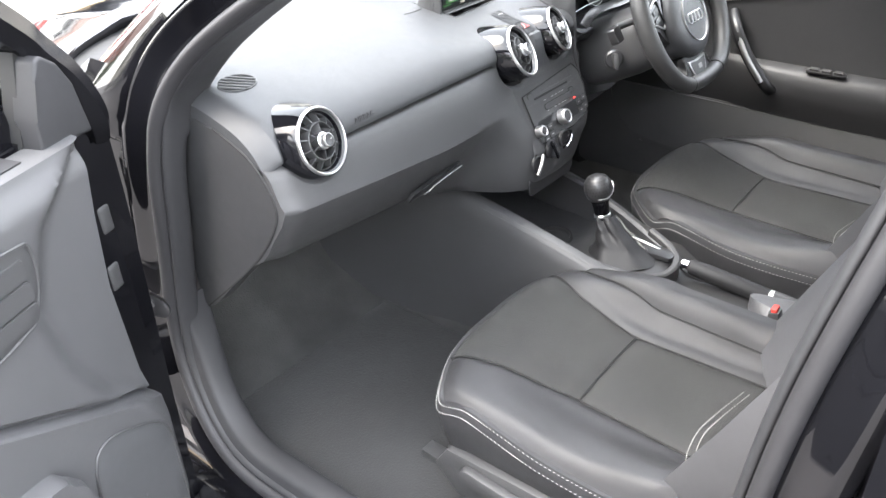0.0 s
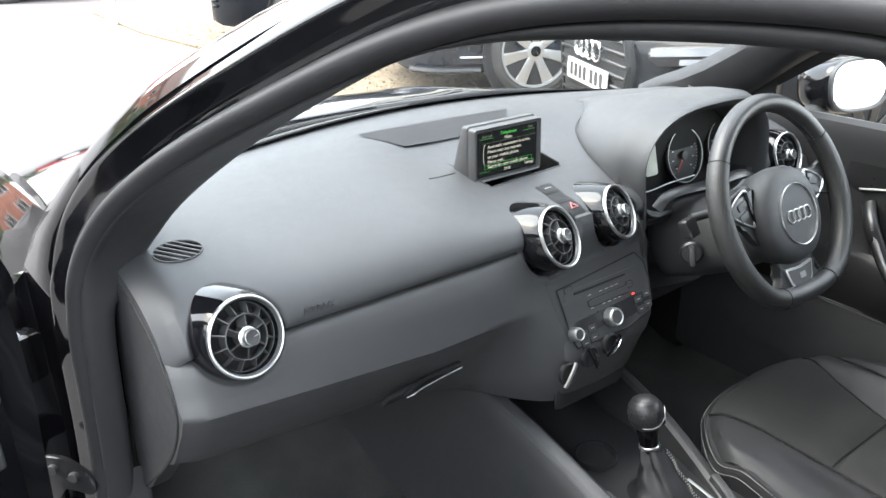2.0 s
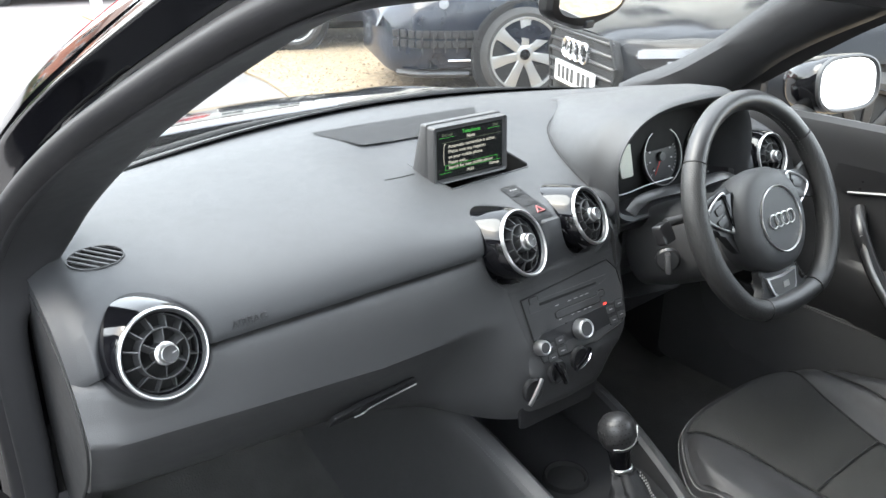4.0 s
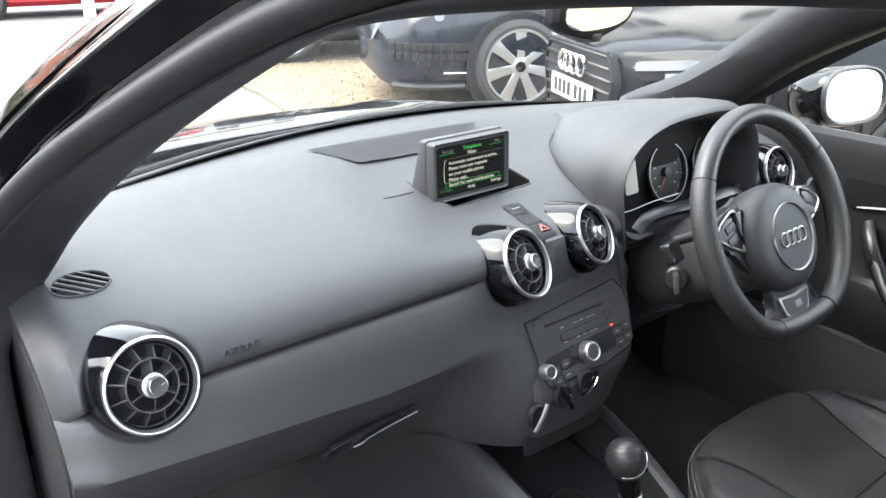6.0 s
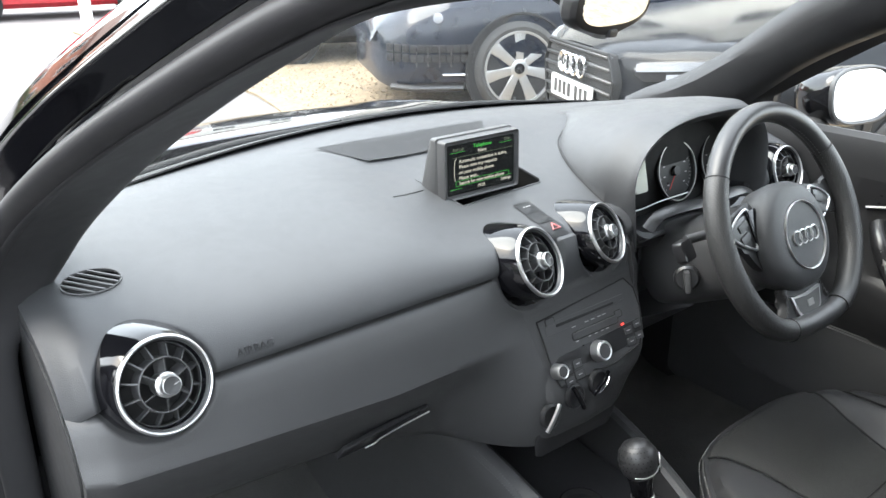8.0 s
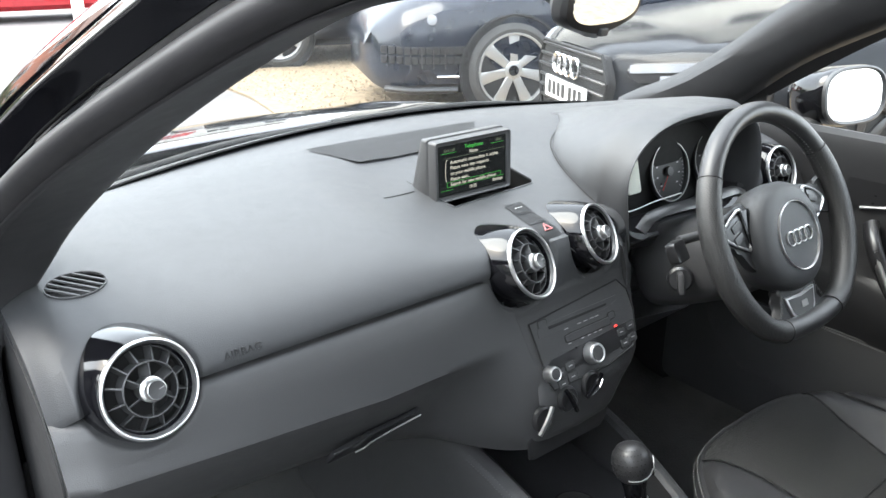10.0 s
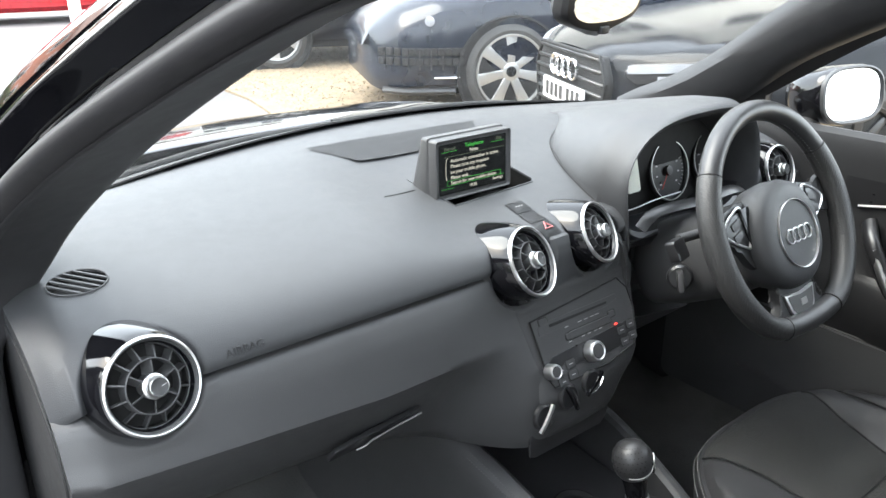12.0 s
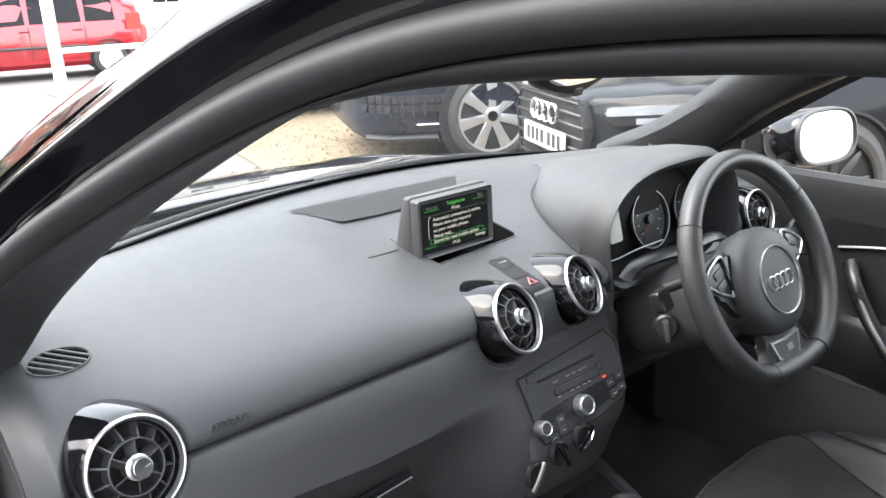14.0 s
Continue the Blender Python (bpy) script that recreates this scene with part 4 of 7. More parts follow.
# ---- centre stack ----
stack = thing("centre_stack", "dark grey centre stack with radio and heater controls", "console")
def stack_l(z):
    return table([(0.50, -0.07), (0.555, -0.080), (0.60, -0.090), (0.70, -0.092), (0.80, -0.112), (0.87, -0.16)], z)
def stack_r(z):
    return table([(0.50, 0.055), (0.555, 0.06), (0.60, 0.085), (0.64, 0.110), (0.68, 0.152), (0.76, 0.172), (0.80, 0.178), (0.87, 0.185)], z)
bm = bmesh.new()
rows = []
for i in range(31):
    z = lerp(0.566, 0.868, i / 30)
    l, r, y = stack_l(z), stack_r(z), stack_y(z)
    rows.append([Vector(p) for p in ((l + 0.03, 0.26, z), (l - 0.012, 0.10, z), (l - 0.009, y + 0.030, z), (l - 0.006, y + 0.010, z), (l + 0.0, y + 0.003, z), (l + 0.012, y, z), (lerp(l, r, 0.5), y - 0.002, z), (r - 0.02, y, z),
                                     (r - 0.008, y + 0.004, z), (r - 0.001, y + 0.014, z), (r, y + 0.05, z), (r - 0.01, 0.12, z), (r - 0.05, 0.26, z))])
grid(bm, rows, close_v=True, caps=True)
cut_vents(bm, (1, 2), 0.006)
part("stack_body", bm, HARD, stack)
bm = bmesh.new()
rows = []
for i in range(41):
    x = lerp(-0.115, 0.175, i / 40)
    tuck = 0.022 * (ease(-0.075, -0.115, x) + ease(0.14, 0.175, x))
    rows.append([Vector((x, y + tuck, z)) for y, z in ((-0.001, 0.79), (0.001, 0.81), (0.002, 0.83), (0.0035, 0.848), (0.0055, 0.862), (0.009, 0.876), (0.0145, 0.888), (0.030, 0.892), (0.034, 0.84), (0.02, 0.785))])
grid(bm, rows, close_v=True, caps=True)
cut_vents(bm, (1, 2), 0.008)
part("upper_bridge", bm, SOFT, stack)

RN = V(0, -0.912, 0.41)
def on_radio(x, z, lift=0.0):
    return axes(V(x, -0.04 + 0.45 * (z - 0.705), z) + RN * (lift + 0.003), (1, 0, 0), RN)
radio = thing("car_radio", "dark grey car radio with disc slot and two silver knobs", "radio")
bm = bmesh.new()
fo = [(-0.082, 0.060), (0.128, 0.076), (0.146, 0.055), (0.150, 0.02), (0.142, -0.02), (0.128, -0.040), (0.06, -0.052), (-0.066, -0.050), (-0.074, -0.03), (-0.079, 0.03)]
prism(bm, fo, -0.012, 0.0012, on_radio(0, 0.72), 0.0008, 1)
part("fascia", bm, HARD, radio)
bm = bmesh.new()
path = [on_radio(0, 0.72, 0.0012) @ Vector((x, y, 0)) for x, y in fo]
sweep(bm, path, circle(0.0015, 6), RN, closed=True)
part("fascia_gap", bm, DEEP, radio)
bm = bmesh.new()
prism(bm, [(-0.064, -0.016), (0.030, -0.013), (0.040, -0.020), (0.125, -0.016), (0.142, -0.004), (0.143, 0.016), (0.130, 0.019), (-0.056, 0.013), (-0.066, 0.006)], -0.001, 0.0007, on_radio(0, 0.705, 0.0012), 0.0003, 1)
part("control_band", bm, SATIN, radio, "darker band behind the knobs")
bm = bmesh.new()
prism(bm, [(-0.074, -0.010), (0.0, -0.009), (0.085, -0.006), (0.112, 0.0), (0.112, 0.008), (-0.066, 0.008), (-0.074, 0.002)], -0.001, 0.0005, on_radio(0.004, 0.760, 0.0012), 0.0004, 1)
part("slot_frame", bm, DARKP, radio)
bm = bmesh.new()
block(bm, 0.135, 0.0045, 0.0024, on_radio(0.022, 0.760, 0.0014), 0.0006, 1)
part("disc_slot", bm, DEEP, radio)
for u, v, w_, h_ in ((-0.066, 0.0335, 0.018, 0.011), (0.03, 0.0, 0.10, 0.012), (-0.02, -0.0, 0.014, 0.010), (0.085, 0.006, 0.016, 0.010)):
    bm = bmesh.new()
    prism(bm, rounded(w_, h_, 0.003, 3), -0.001, 0.0012, on_radio(u + 0.01, 0.735 + v, 0.0012), 0.0005, 1)
    b_ = part("radio_button", bm, HARD, radio)
    bm = bmesh.new()
    prism(bm, rounded(w_ + 0.0030, h_ + 0.0030, 0.004, 3), -0.001, 0.0004, on_radio(u + 0.01, 0.735 + v, 0.0012), 0.0001, 1)
    part("button_gap", bm, DEEP, b_)
for u, v in ((0.108, -0.004), (0.132, 0.000), (0.110, -0.022), (0.131, -0.018), (-0.045, -0.022), (-0.045, -0.038), (-0.022, -0.018), (-0.022, -0.034)):
    bm = bmesh.new()
    prism(bm, rounded(0.020, 0.013, 0.002, 2), -0.001, 0.0014, on_radio(u, 0.715 + v, 0.0012), 0.0004, 1)
    b_ = part("radio_button", bm, HARD, radio)
    bm = bmesh.new()
    prism(bm, rounded(0.0222, 0.0152, 0.003, 2), -0.001, 0.0009, on_radio(u, 0.715 + v, 0.0012), 0.0001, 1)
    part("button_gap", bm, DEEP, b_)
    bm = bmesh.new()
    block(bm, 0.008, 0.0013, 0.0003, on_radio(u, 0.715 + v, 0.0029), 0)
    part("button_mark", bm, MARK, b_)
for u in (-0.01, 0.02, 0.035, 0.05, 0.062):
    for v, w_ in ((0.749, 0.009), (0.727, 0.007)):
        bm = bmesh.new()
        block(bm, w_, 0.0011, 0.0003, on_radio(u, v, 0.0018), 0)
        part("radio_mark", bm, MARK, radio)
bm = bmesh.new()
block(bm, 0.0065, 0.0022, 0.0008, on_radio(0.098, 0.7235, 0.0024), 0)
part("red_light", bm, REDGLOW, radio, "small glowing red light")
for (x, z), r, nm in (((0.027, 0.7015), 0.0165, "volume_knob"), ((-0.070, 0.6995), 0.0118, "power_knob")):
    bm = bmesh.new()
    lathe(bm, [(0.0, 0.0), (r * 1.08, 0.0), (r * 1.05, 0.010), (r, 0.015), (r * 0.93, 0.0170), (r * 0.86, 0.0172), (r * 0.80, 0.0162), (0.0, 0.0165)], on_radio(x, z, 0.003), 40)
    kb = part(nm, bm, ALU, radio, "silver knob")
    bm = bmesh.new()
    lathe(bm, [(r * 0.74, 0.0164), (r * 0.70, 0.0170), (0.0, 0.0172)], on_radio(x, z, 0.003), 32)
    part("knob_face", bm, HARD, kb, "dark knob face")

heater = thing("heater_controls", "row of heater controls with silver rocker levers", "heater controls")
HN = V(0, -0.97, 0.2)
def on_heat(x, z, lift=0.0):
    return axes(V(x, stack_y(z), z) + HN * (lift + 0.002), (1, 0, 0), HN)
for x, z, turn, big in ((-0.098, 0.640, -42, 1), (-0.044, 0.655, 25, 0), (0.010, 0.661, -55, 0)):
    bm = bmesh.new()
    lathe(bm, [(0.0, 0.0), (0.021, 0.0), (0.020, 0.005), (0.017, 0.007), (0.014, 0.005), (0.0, 0.004)], on_heat(x, z), 36)
    d = part("dial", bm, SATIN, heater)
    bm = bmesh.new()
    sweep(bm, smooth_path([on_heat(x, z) @ pose(0, 0, 0, 0, 0, turn) @ Vector((0, v, h)) for v, h in ((-0.025, 0.011), (-0.016, 0.0125), (0.0, 0.013), (0.016, 0.0125), (0.023, 0.011))], 4), [(-0.0030, -0.003), (0.0030, -0.003), (0.0024, 0.0015), (-0.0024, 0.0015)], HN)
    part("lever", bm, ALU if big else PIANO, d, "silver lever" if big else "glossy black lever")
    if not big:
        bm = bmesh.new()
        tube(bm, [on_heat(x, z) @ pose(0, 0, 0, 0, 0, turn) @ Vector((0.005, v, h)) for v, h in ((-0.016, 0.014), (0.0, 0.0175), (0.016, 0.014))], 0.0007, 6)
        part("lever_edge", bm, CHROME, d)
bm = bmesh.new()
prism(bm, [(-0.118, -0.014), (-0.108, -0.018), (0.045, -0.020), (0.062, -0.008), (0.078, 0.03), (-0.098, 0.034), (-0.116, 0.012)], -0.004, 0.001, on_heat(0, 0.585), 0.002)
p_ = part("lower_strip", bm, SATIN, heater)
for u in (-0.06, -0.02):
    bm = bmesh.new()
    block(bm, 0.006, 0.005, 0.0005, on_heat(u, 0.565, 0.004), 0)
    part("strip_mark", bm, MARK, p_)


# ---- instrument binnacle ----
binnacle = thing("instrument_binnacle", "dark hooded instrument binnacle with round dials", "instrument cluster")
BX = 0.366
seam = SEAM
def arch(y, w, top, foot, n=30, thick=0.0, left=None, foot_l=None, soft=0.0):
    """Points of the hood's arch at depth y, from its left foot over the top."""
    r = []
    for i in range(n + 1):
        a = math.pi * i / n
        cx, sz = math.cos(a), math.sin(a)
        ww = (w if left is None or cx < 0 else left) - thick
        ff = foot if foot_l is None or cx < 0 else foot_l
        if cx > 0 and soft < 0.2:
            ww *= 1 - 0.17 * (1 - sz) ** 3
        k = soft if cx > 0 else 0.0
        r.append(Vector((BX - ww * math.copysign(abs(cx) ** lerp(0.68, 1.0, k), cx), y, ff + (top - thick - ff) * sz ** lerp(0.54, 1.7, k))))
    return r
bm = bmesh.new()
rows = [arch(0.11, 0.190, 1.018, 0.830, thick=0.012, left=0.205), arch(0.03, 0.198, 1.033, 0.825, thick=0.010, left=0.222), arch(0.012, 0.200, 1.037, 0.823, thick=0.004, left=0.226), arch(0.008, 0.203, 1.040, 0.822, left=0.229), arch(0.012, 0.208, 1.044, 0.824, left=0.231, soft=0.06), arch(0.025, 0.214, 1.046, 0.84, left=0.231, soft=0.18)]
for y, w, tp in ((0.06, 0.225, 1.048), (0.12, 0.225, 1.042), (0.19, 0.215, 1.028), (0.245, 0.20, 1.014), (0.29, 0.185, 1.000), (0.335, 0.16, 0.989), (0.362, 0.14, 0.984), (0.42, 0.10, 0.972)):
    xl = table(sorted((b_, a_) for a_, b_ in seam), y)
    left = BX - xl
    zl, zr_ = pad_z(xl, y) - 0.004, pad_z(BX + w, y) - 0.004
    if y > 0.37:
        left = 0.03
    rows.append(arch(y, w, tp, zr_, left=left, foot_l=zl, soft=0.22 + 0.50 * ease(0.05, 0.20, y)))
grid(bm, rows, caps=False)
part("hood", bm, SOFT, binnacle)
bm = bmesh.new()
prism(bm, [(p.x, p.z) for p in arch(0, 0.20, 1.03, 0.830, 24)], -0.112, -0.100, Matrix(((1, 0, 0, 0), (0, 0, -1, 0), (0, 1, 0, 0), (0, 0, 0, 1))))
part("dial_plate", bm, DEEP, binnacle)
DN = V(0, -0.97, 0.25)
def on_dials(x, z, lift=0.0):
    return axes(V(x, 0.098, z) + DN * lift, (1, 0, 0), DN)
for x in (0.388, 0.524):
    bm = bmesh.new()
    lathe(bm, [(0.057, 0.0), (0.059, 0.008), (0.0575, 0.010), (0.0555, 0.008), (0.054, 0.002), (0.0, 0.0015)], on_dials(x, 0.908), 48)
    d = part("dial", bm, SATIN, binnacle)
    bm = bmesh.new()
    lathe(bm, [(0.0572, 0.0098), (0.0578, 0.0108), (0.0562, 0.0108), (0.0558, 0.0092)], on_dials(x, 0.908), 48)
    part("dial_ring", bm, SILVER, d)
    bm = bmesh.new()
    for k in range(33):
        a = radians(225 - 270 * k / 32)
        L = 0.007 if k % 4 == 0 else 0.0035
        block(bm, L, 0.0009, 0.0004, on_dials(x, 0.908, 0.003) @ pose((0.050 - L / 2) * math.cos(a), (0.050 - L / 2) * math.sin(a), 0, 0, 0, math.degrees(a)), 0)
    for k in range(0, 33, 4):
        a = radians(225 - 270 * k / 32)
        block(bm, 0.005, 0.0026, 0.0004, on_dials(x, 0.908, 0.003) @ pose(0.034 * math.cos(a), 0.034 * math.sin(a), 0), 0)
    part("dial_marks", bm, MARK, d)
    bm = bmesh.new()
    a = radians(232)
    block(bm, 0.040, 0.0014, 0.001, on_dials(x, 0.908, 0.006) @ pose(0.021 * math.cos(a), 0.021 * math.sin(a), 0, 0, 0, 232), 0.0003, 1)
    part("needle", bm, REDMARK, d, "red needle")
    bm = bmesh.new()
    lathe(bm, [(0.010, 0.003), (0.009, 0.009), (0.0, 0.010)], on_dials(x, 0.908), 24)
    part("needle_hub", bm, DARKP, d)
bm = bmesh.new()
prism(bm, rounded(0.036, 0.078, 0.005, 3), 0.0, 0.004, on_dials(0.280, 0.925), 0.001, 1)
part("pale_display", bm, PALELCD, binnacle, "pale display with its backlight put into the colour")
bm = bmesh.new()
tube(bm, [on_dials(0.205, 0.864, 0.02).translation, on_dials(0.25, 0.858, 0.03).translation, on_dials(0.32, 0.862, 0.03).translation, on_dials(0.40, 0.862, 0.03).translation], 0.0013, 8)
part("bright_strip", bm, ALU, binnacle)
bm = bmesh.new()
sweep(bm, smooth_path([(0.166, 0.030, 0.880), (0.18, 0.025, 0.848), (0.21, 0.022, 0.832), (0.26, 0.022, 0.824), (0.366, 0.022, 0.820), (0.47, 0.022, 0.822), (0.53, 0.03, 0.838), (0.55, 0.035, 0.865)], 6), [(-0.012, 0.0), (0.006, -0.008), (0.014, 0.0), (0.012, 0.07), (-0.012, 0.07)], (0, 1, 0.1))
part("lower_lip", bm, SATIN, binnacle)
# curved seam where the hood meets the pad
bm = bmesh.new()
tube(bm, [(x, y, pad_z(x, y) + 0.001) for x, y in seam[2:]], 0.0013, 6)
part("hood_seam", bm, DEEP, binnacle)
# lower panel on the driver's side
bm = bmesh.new()
rows = []
for i in range(25):
    x = lerp(0.15, 0.742, i / 24)
    mid = 1 - ease(0.10, 0.22, abs(x - BX))
    pr = [(0.03, 0.866), (0.012, 0.860), (0.0, 0.835), (-0.010, 0.80), (-0.012, 0.77), (0.0, 0.73), (0.03, 0.68), (0.06, 0.63), (0.12, 0.58), (0.30, 0.56), (0.34, 0.80)]
    rows.append([Vector((x, y + 0.07 * mid * (z < 0.87), z - 0.13 * mid * (z > 0.8))) for y, z in pr])
grid(bm, rows, close_v=True, caps=True)
cut_vents(bm, (2, 3))
part("driver_panel", bm, HARD, dashboard, "dark knee panel below the wheel")
bm = bmesh.new()
rows = []
for i in range(9):
    t = i / 8
    rows.append([Vector((x, y, z)) for x, y, z in ((0.20 + 0.02 * t, 0.05 + 0.25 * t, 0.66 - 0.24 * t), (0.40, 0.03 + 0.27 * t, 0.64 - 0.24 * t), (0.70, 0.05 + 0.25 * t, 0.66 - 0.22 * t), (0.70, 0.15 + 0.25 * t, 0.66 - 0.2 * t), (0.2, 0.15 + 0.25 * t, 0.66 - 0.2 * t))])
grid(bm, rows, close_v=True, caps=True)
part("knee_bolster", bm, DARKP, dashboard)

# ---- steering column, stalks and wheel ----
WC, WN = V(0.333, -0.171, 0.892), V(0, -0.902, 0.432).normalized()
WM = axes(WC, (1, 0, 0), WN)
column = thing("steering_column", "dark plastic steering column shroud with stalks and ignition", "steering column")
bm = bmesh.new()
rows = []
for h, r, ry in ((-0.03, 0.05, 0.05), (-0.035, 0.068, 0.062), (-0.07, 0.078, 0.070), (-0.13, 0.085, 0.078), (-0.20, 0.088, 0.08), (-0.26, 0.08, 0.075)):
    rows.append([WM @ Vector((r * math.copysign(abs(math.cos(a)) ** 0.7, math.cos(a)), ry * math.copysign(abs(math.sin(a)) ** 0.7, math.sin(a)) - 0.035, h)) for a in [2 * math.pi * i / 28 for i in range(28)]])
grid(bm, rows, close_v=True, caps=True)
part("shroud", bm, DARKP, column)
for x, y, r in ((-0.168, 0.010, 20), (0.140, 0.015, -20)):
    bm = bmesh.new()
    sweep(bm, [WM @ Vector((x * s, y + 0.01 * s, -0.082)) for s in (0.4, 0.86, 0.95)], circle(0.008, 10, 0.006), WN)
    stalk = part("stalk", bm, DARKP, column)
    bm = bmesh.new()
    prism(bm, rounded(0.030, 0.036, 0.006, 3), -0.010, 0.010, WM @ pose(x * 1.02, y - 0.006, -0.082, 0, 0, r * 0.4), 0.004, 2)
    part("stalk_end", bm, SATIN, stalk)
bm = bmesh.new()
lathe(bm, [(0.022, 0.0), (0.022, 0.008), (0.018, 0.012), (0.0, 0.012)], axes((0.232, -0.060, 0.782), (0, 0, 1), (-0.75, -0.6, 0.2)), 28)
part("ignition_lock", bm, SATIN, column)
bm = bmesh.new()
block(bm, 0.036, 0.011, 0.034, axes((0.214, -0.074, 0.784), (0, 0.2, 1), (-0.75, -0.6, 0.2)), 0.004)
part("key_head", bm, DARKP, column, "black key in the lock")

bm = bmesh.new()
sweep(bm, smooth_path([(0.190, 0.0, 0.862), (0.212, -0.006, 0.884), (0.262, -0.010, 0.888), (0.34, -0.012, 0.884), (0.44, -0.010, 0.884), (0.50, 0.0, 0.868)], 6), [(-0.010, -0.006), (0.010, -0.006), (0.011, 0.003), (0.0, 0.006), (-0.010, 0.003)], (0, -0.5, 0.86))
part("cowl", bm, SATIN, column, "soft cover over the column")

wheel = thing("steering_wheel", "black leather flat-bottomed three-spoke steering wheel with silver trim", "steering wheel")
def rim_point(a, r=0.186):
    x, y = r * math.cos(a), r * math.sin(a)
    if y < -0.130:
        y = -0.130 - 0.046 * math.tanh((-y - 0.130) / 0.046)
    return x, y
bm = bmesh.new()
ring, outs = [], []
for i in range(96):
    x, y = rim_point(2 * math.pi * i / 96)
    ring.append(WM @ Vector((x, y, 0)))
    outs.append(WN)
sweep(bm, ring, [(0.0172 * math.cos(t), 0.0182 * math.sin(t)) for t in [2 * math.pi * k / 16 for k in range(16)]], outs, closed=True)
part("rim", bm, WHEELL, wheel)
# thicker perforated grips from the upper seams down to the flat
for s in (1, -1):
    arc = [radians(lerp(-66, 33, i / 40)) for i in range(41)]
    path = [WM @ Vector((s * rim_point(a)[0], rim_point(a)[1], 0)) for a in arc]
    bm = bmesh.new()
    rows = []
    for i, p in enumerate(path):
        tan = (path[min(i + 1, 40)] - path[max(i - 1, 0)]).normalized()
        side = tan.cross(WN).normalized()
        g = 0.0180 + 0.0014 * math.sin(math.pi * i / 40)
        rows.append([p + side * g * math.cos(t) + WN * g * 1.06 * math.sin(t) for t in [2 * math.pi * k / 16 for k in range(16)]])
    grid(bm, rows, close_v=True, caps=True)
    part("grip", bm, PERF, wheel, "perforated leather grip")
    for q in (0, 40):
        bm = bmesh.new()
        tan = (path[min(q + 1, 40)] - path[max(q - 1, 0)]).normalized()
        side = tan.cross(WN).normalized()
        ring_ = [path[q] + side * 0.0181 * math.cos(t) + WN * 0.0192 * math.sin(t) for t in [2 * math.pi * k / 24 for k in range(24)]]
        sweep(bm, ring_, circle(0.0008, 6), tan, closed=True)
        part("seam", bm, DEEP, wheel)
    # crossed stitches along the inside of the rim
    bm = bmesh.new()
    for i in range(60):
        a = radians(lerp(-74, 64, i / 59))
        x, y = rim_point(a, 0.1695)
        for q in (1, -1):
            block(bm, 0.0062, 0.0009, 0.0009, WM @ pose(s * x, y, 0.0035 * q, 0, 0, (math.degrees(a) + 90) * s + 28 * q), 0)
    part("stitching", bm, GREYIN, wheel, "dull grey crossed stitching")
# hub pad, a deep drum with a rounded face
HUBY = -0.022
bm = bmesh.new()
rows = []
for h, k in ((-0.055, 0.80), (-0.045, 0.93), (-0.020, 1.0), (0.0, 1.0), (0.011, 0.95), (0.018, 0.84), (0.0205, 0.64), (0.0205, 0.60), (0.0215, 0.2)):
    rows.append([WM @ Vector((0.092 * k * math.copysign(abs(math.cos(a)) ** 0.92, math.cos(a)), 0.090 * k * math.copysign(abs(math.sin(a)) ** 0.92, math.sin(a)) + HUBY, h)) for a in [2 * math.pi * i / 48 for i in range(48)]])
grid(bm, rows, close_v=True, caps=True)
hub = part("hub_pad", bm, SOFT, wheel, "soft grey hub pad")
bm = bmesh.new()
lathe(bm, [(0.0562, 0.016), (0.0570, 0.0232), (0.0560, 0.0242), (0.0548, 0.0230), (0.0544, 0.016)], WM @ Matrix.Translation((0.003, HUBY - 0.003, 0)), 56)
part("hub_ring", bm, ALU, hub, "slim silver hub ring")
bm = bmesh.new()
for k in range(4):
    lathe(bm, [(0.0105, -0.001), (0.0124, 0.0), (0.0126, 0.0018), (0.0112, 0.0026), (0.0102, 0.0016)], WM @ Matrix.Translation((-0.0225 + 0.0170 * k, HUBY - 0.004, 0.0214)), 28)
part("emblem", bm, ALU, hub, "plain silver emblem of four rings")
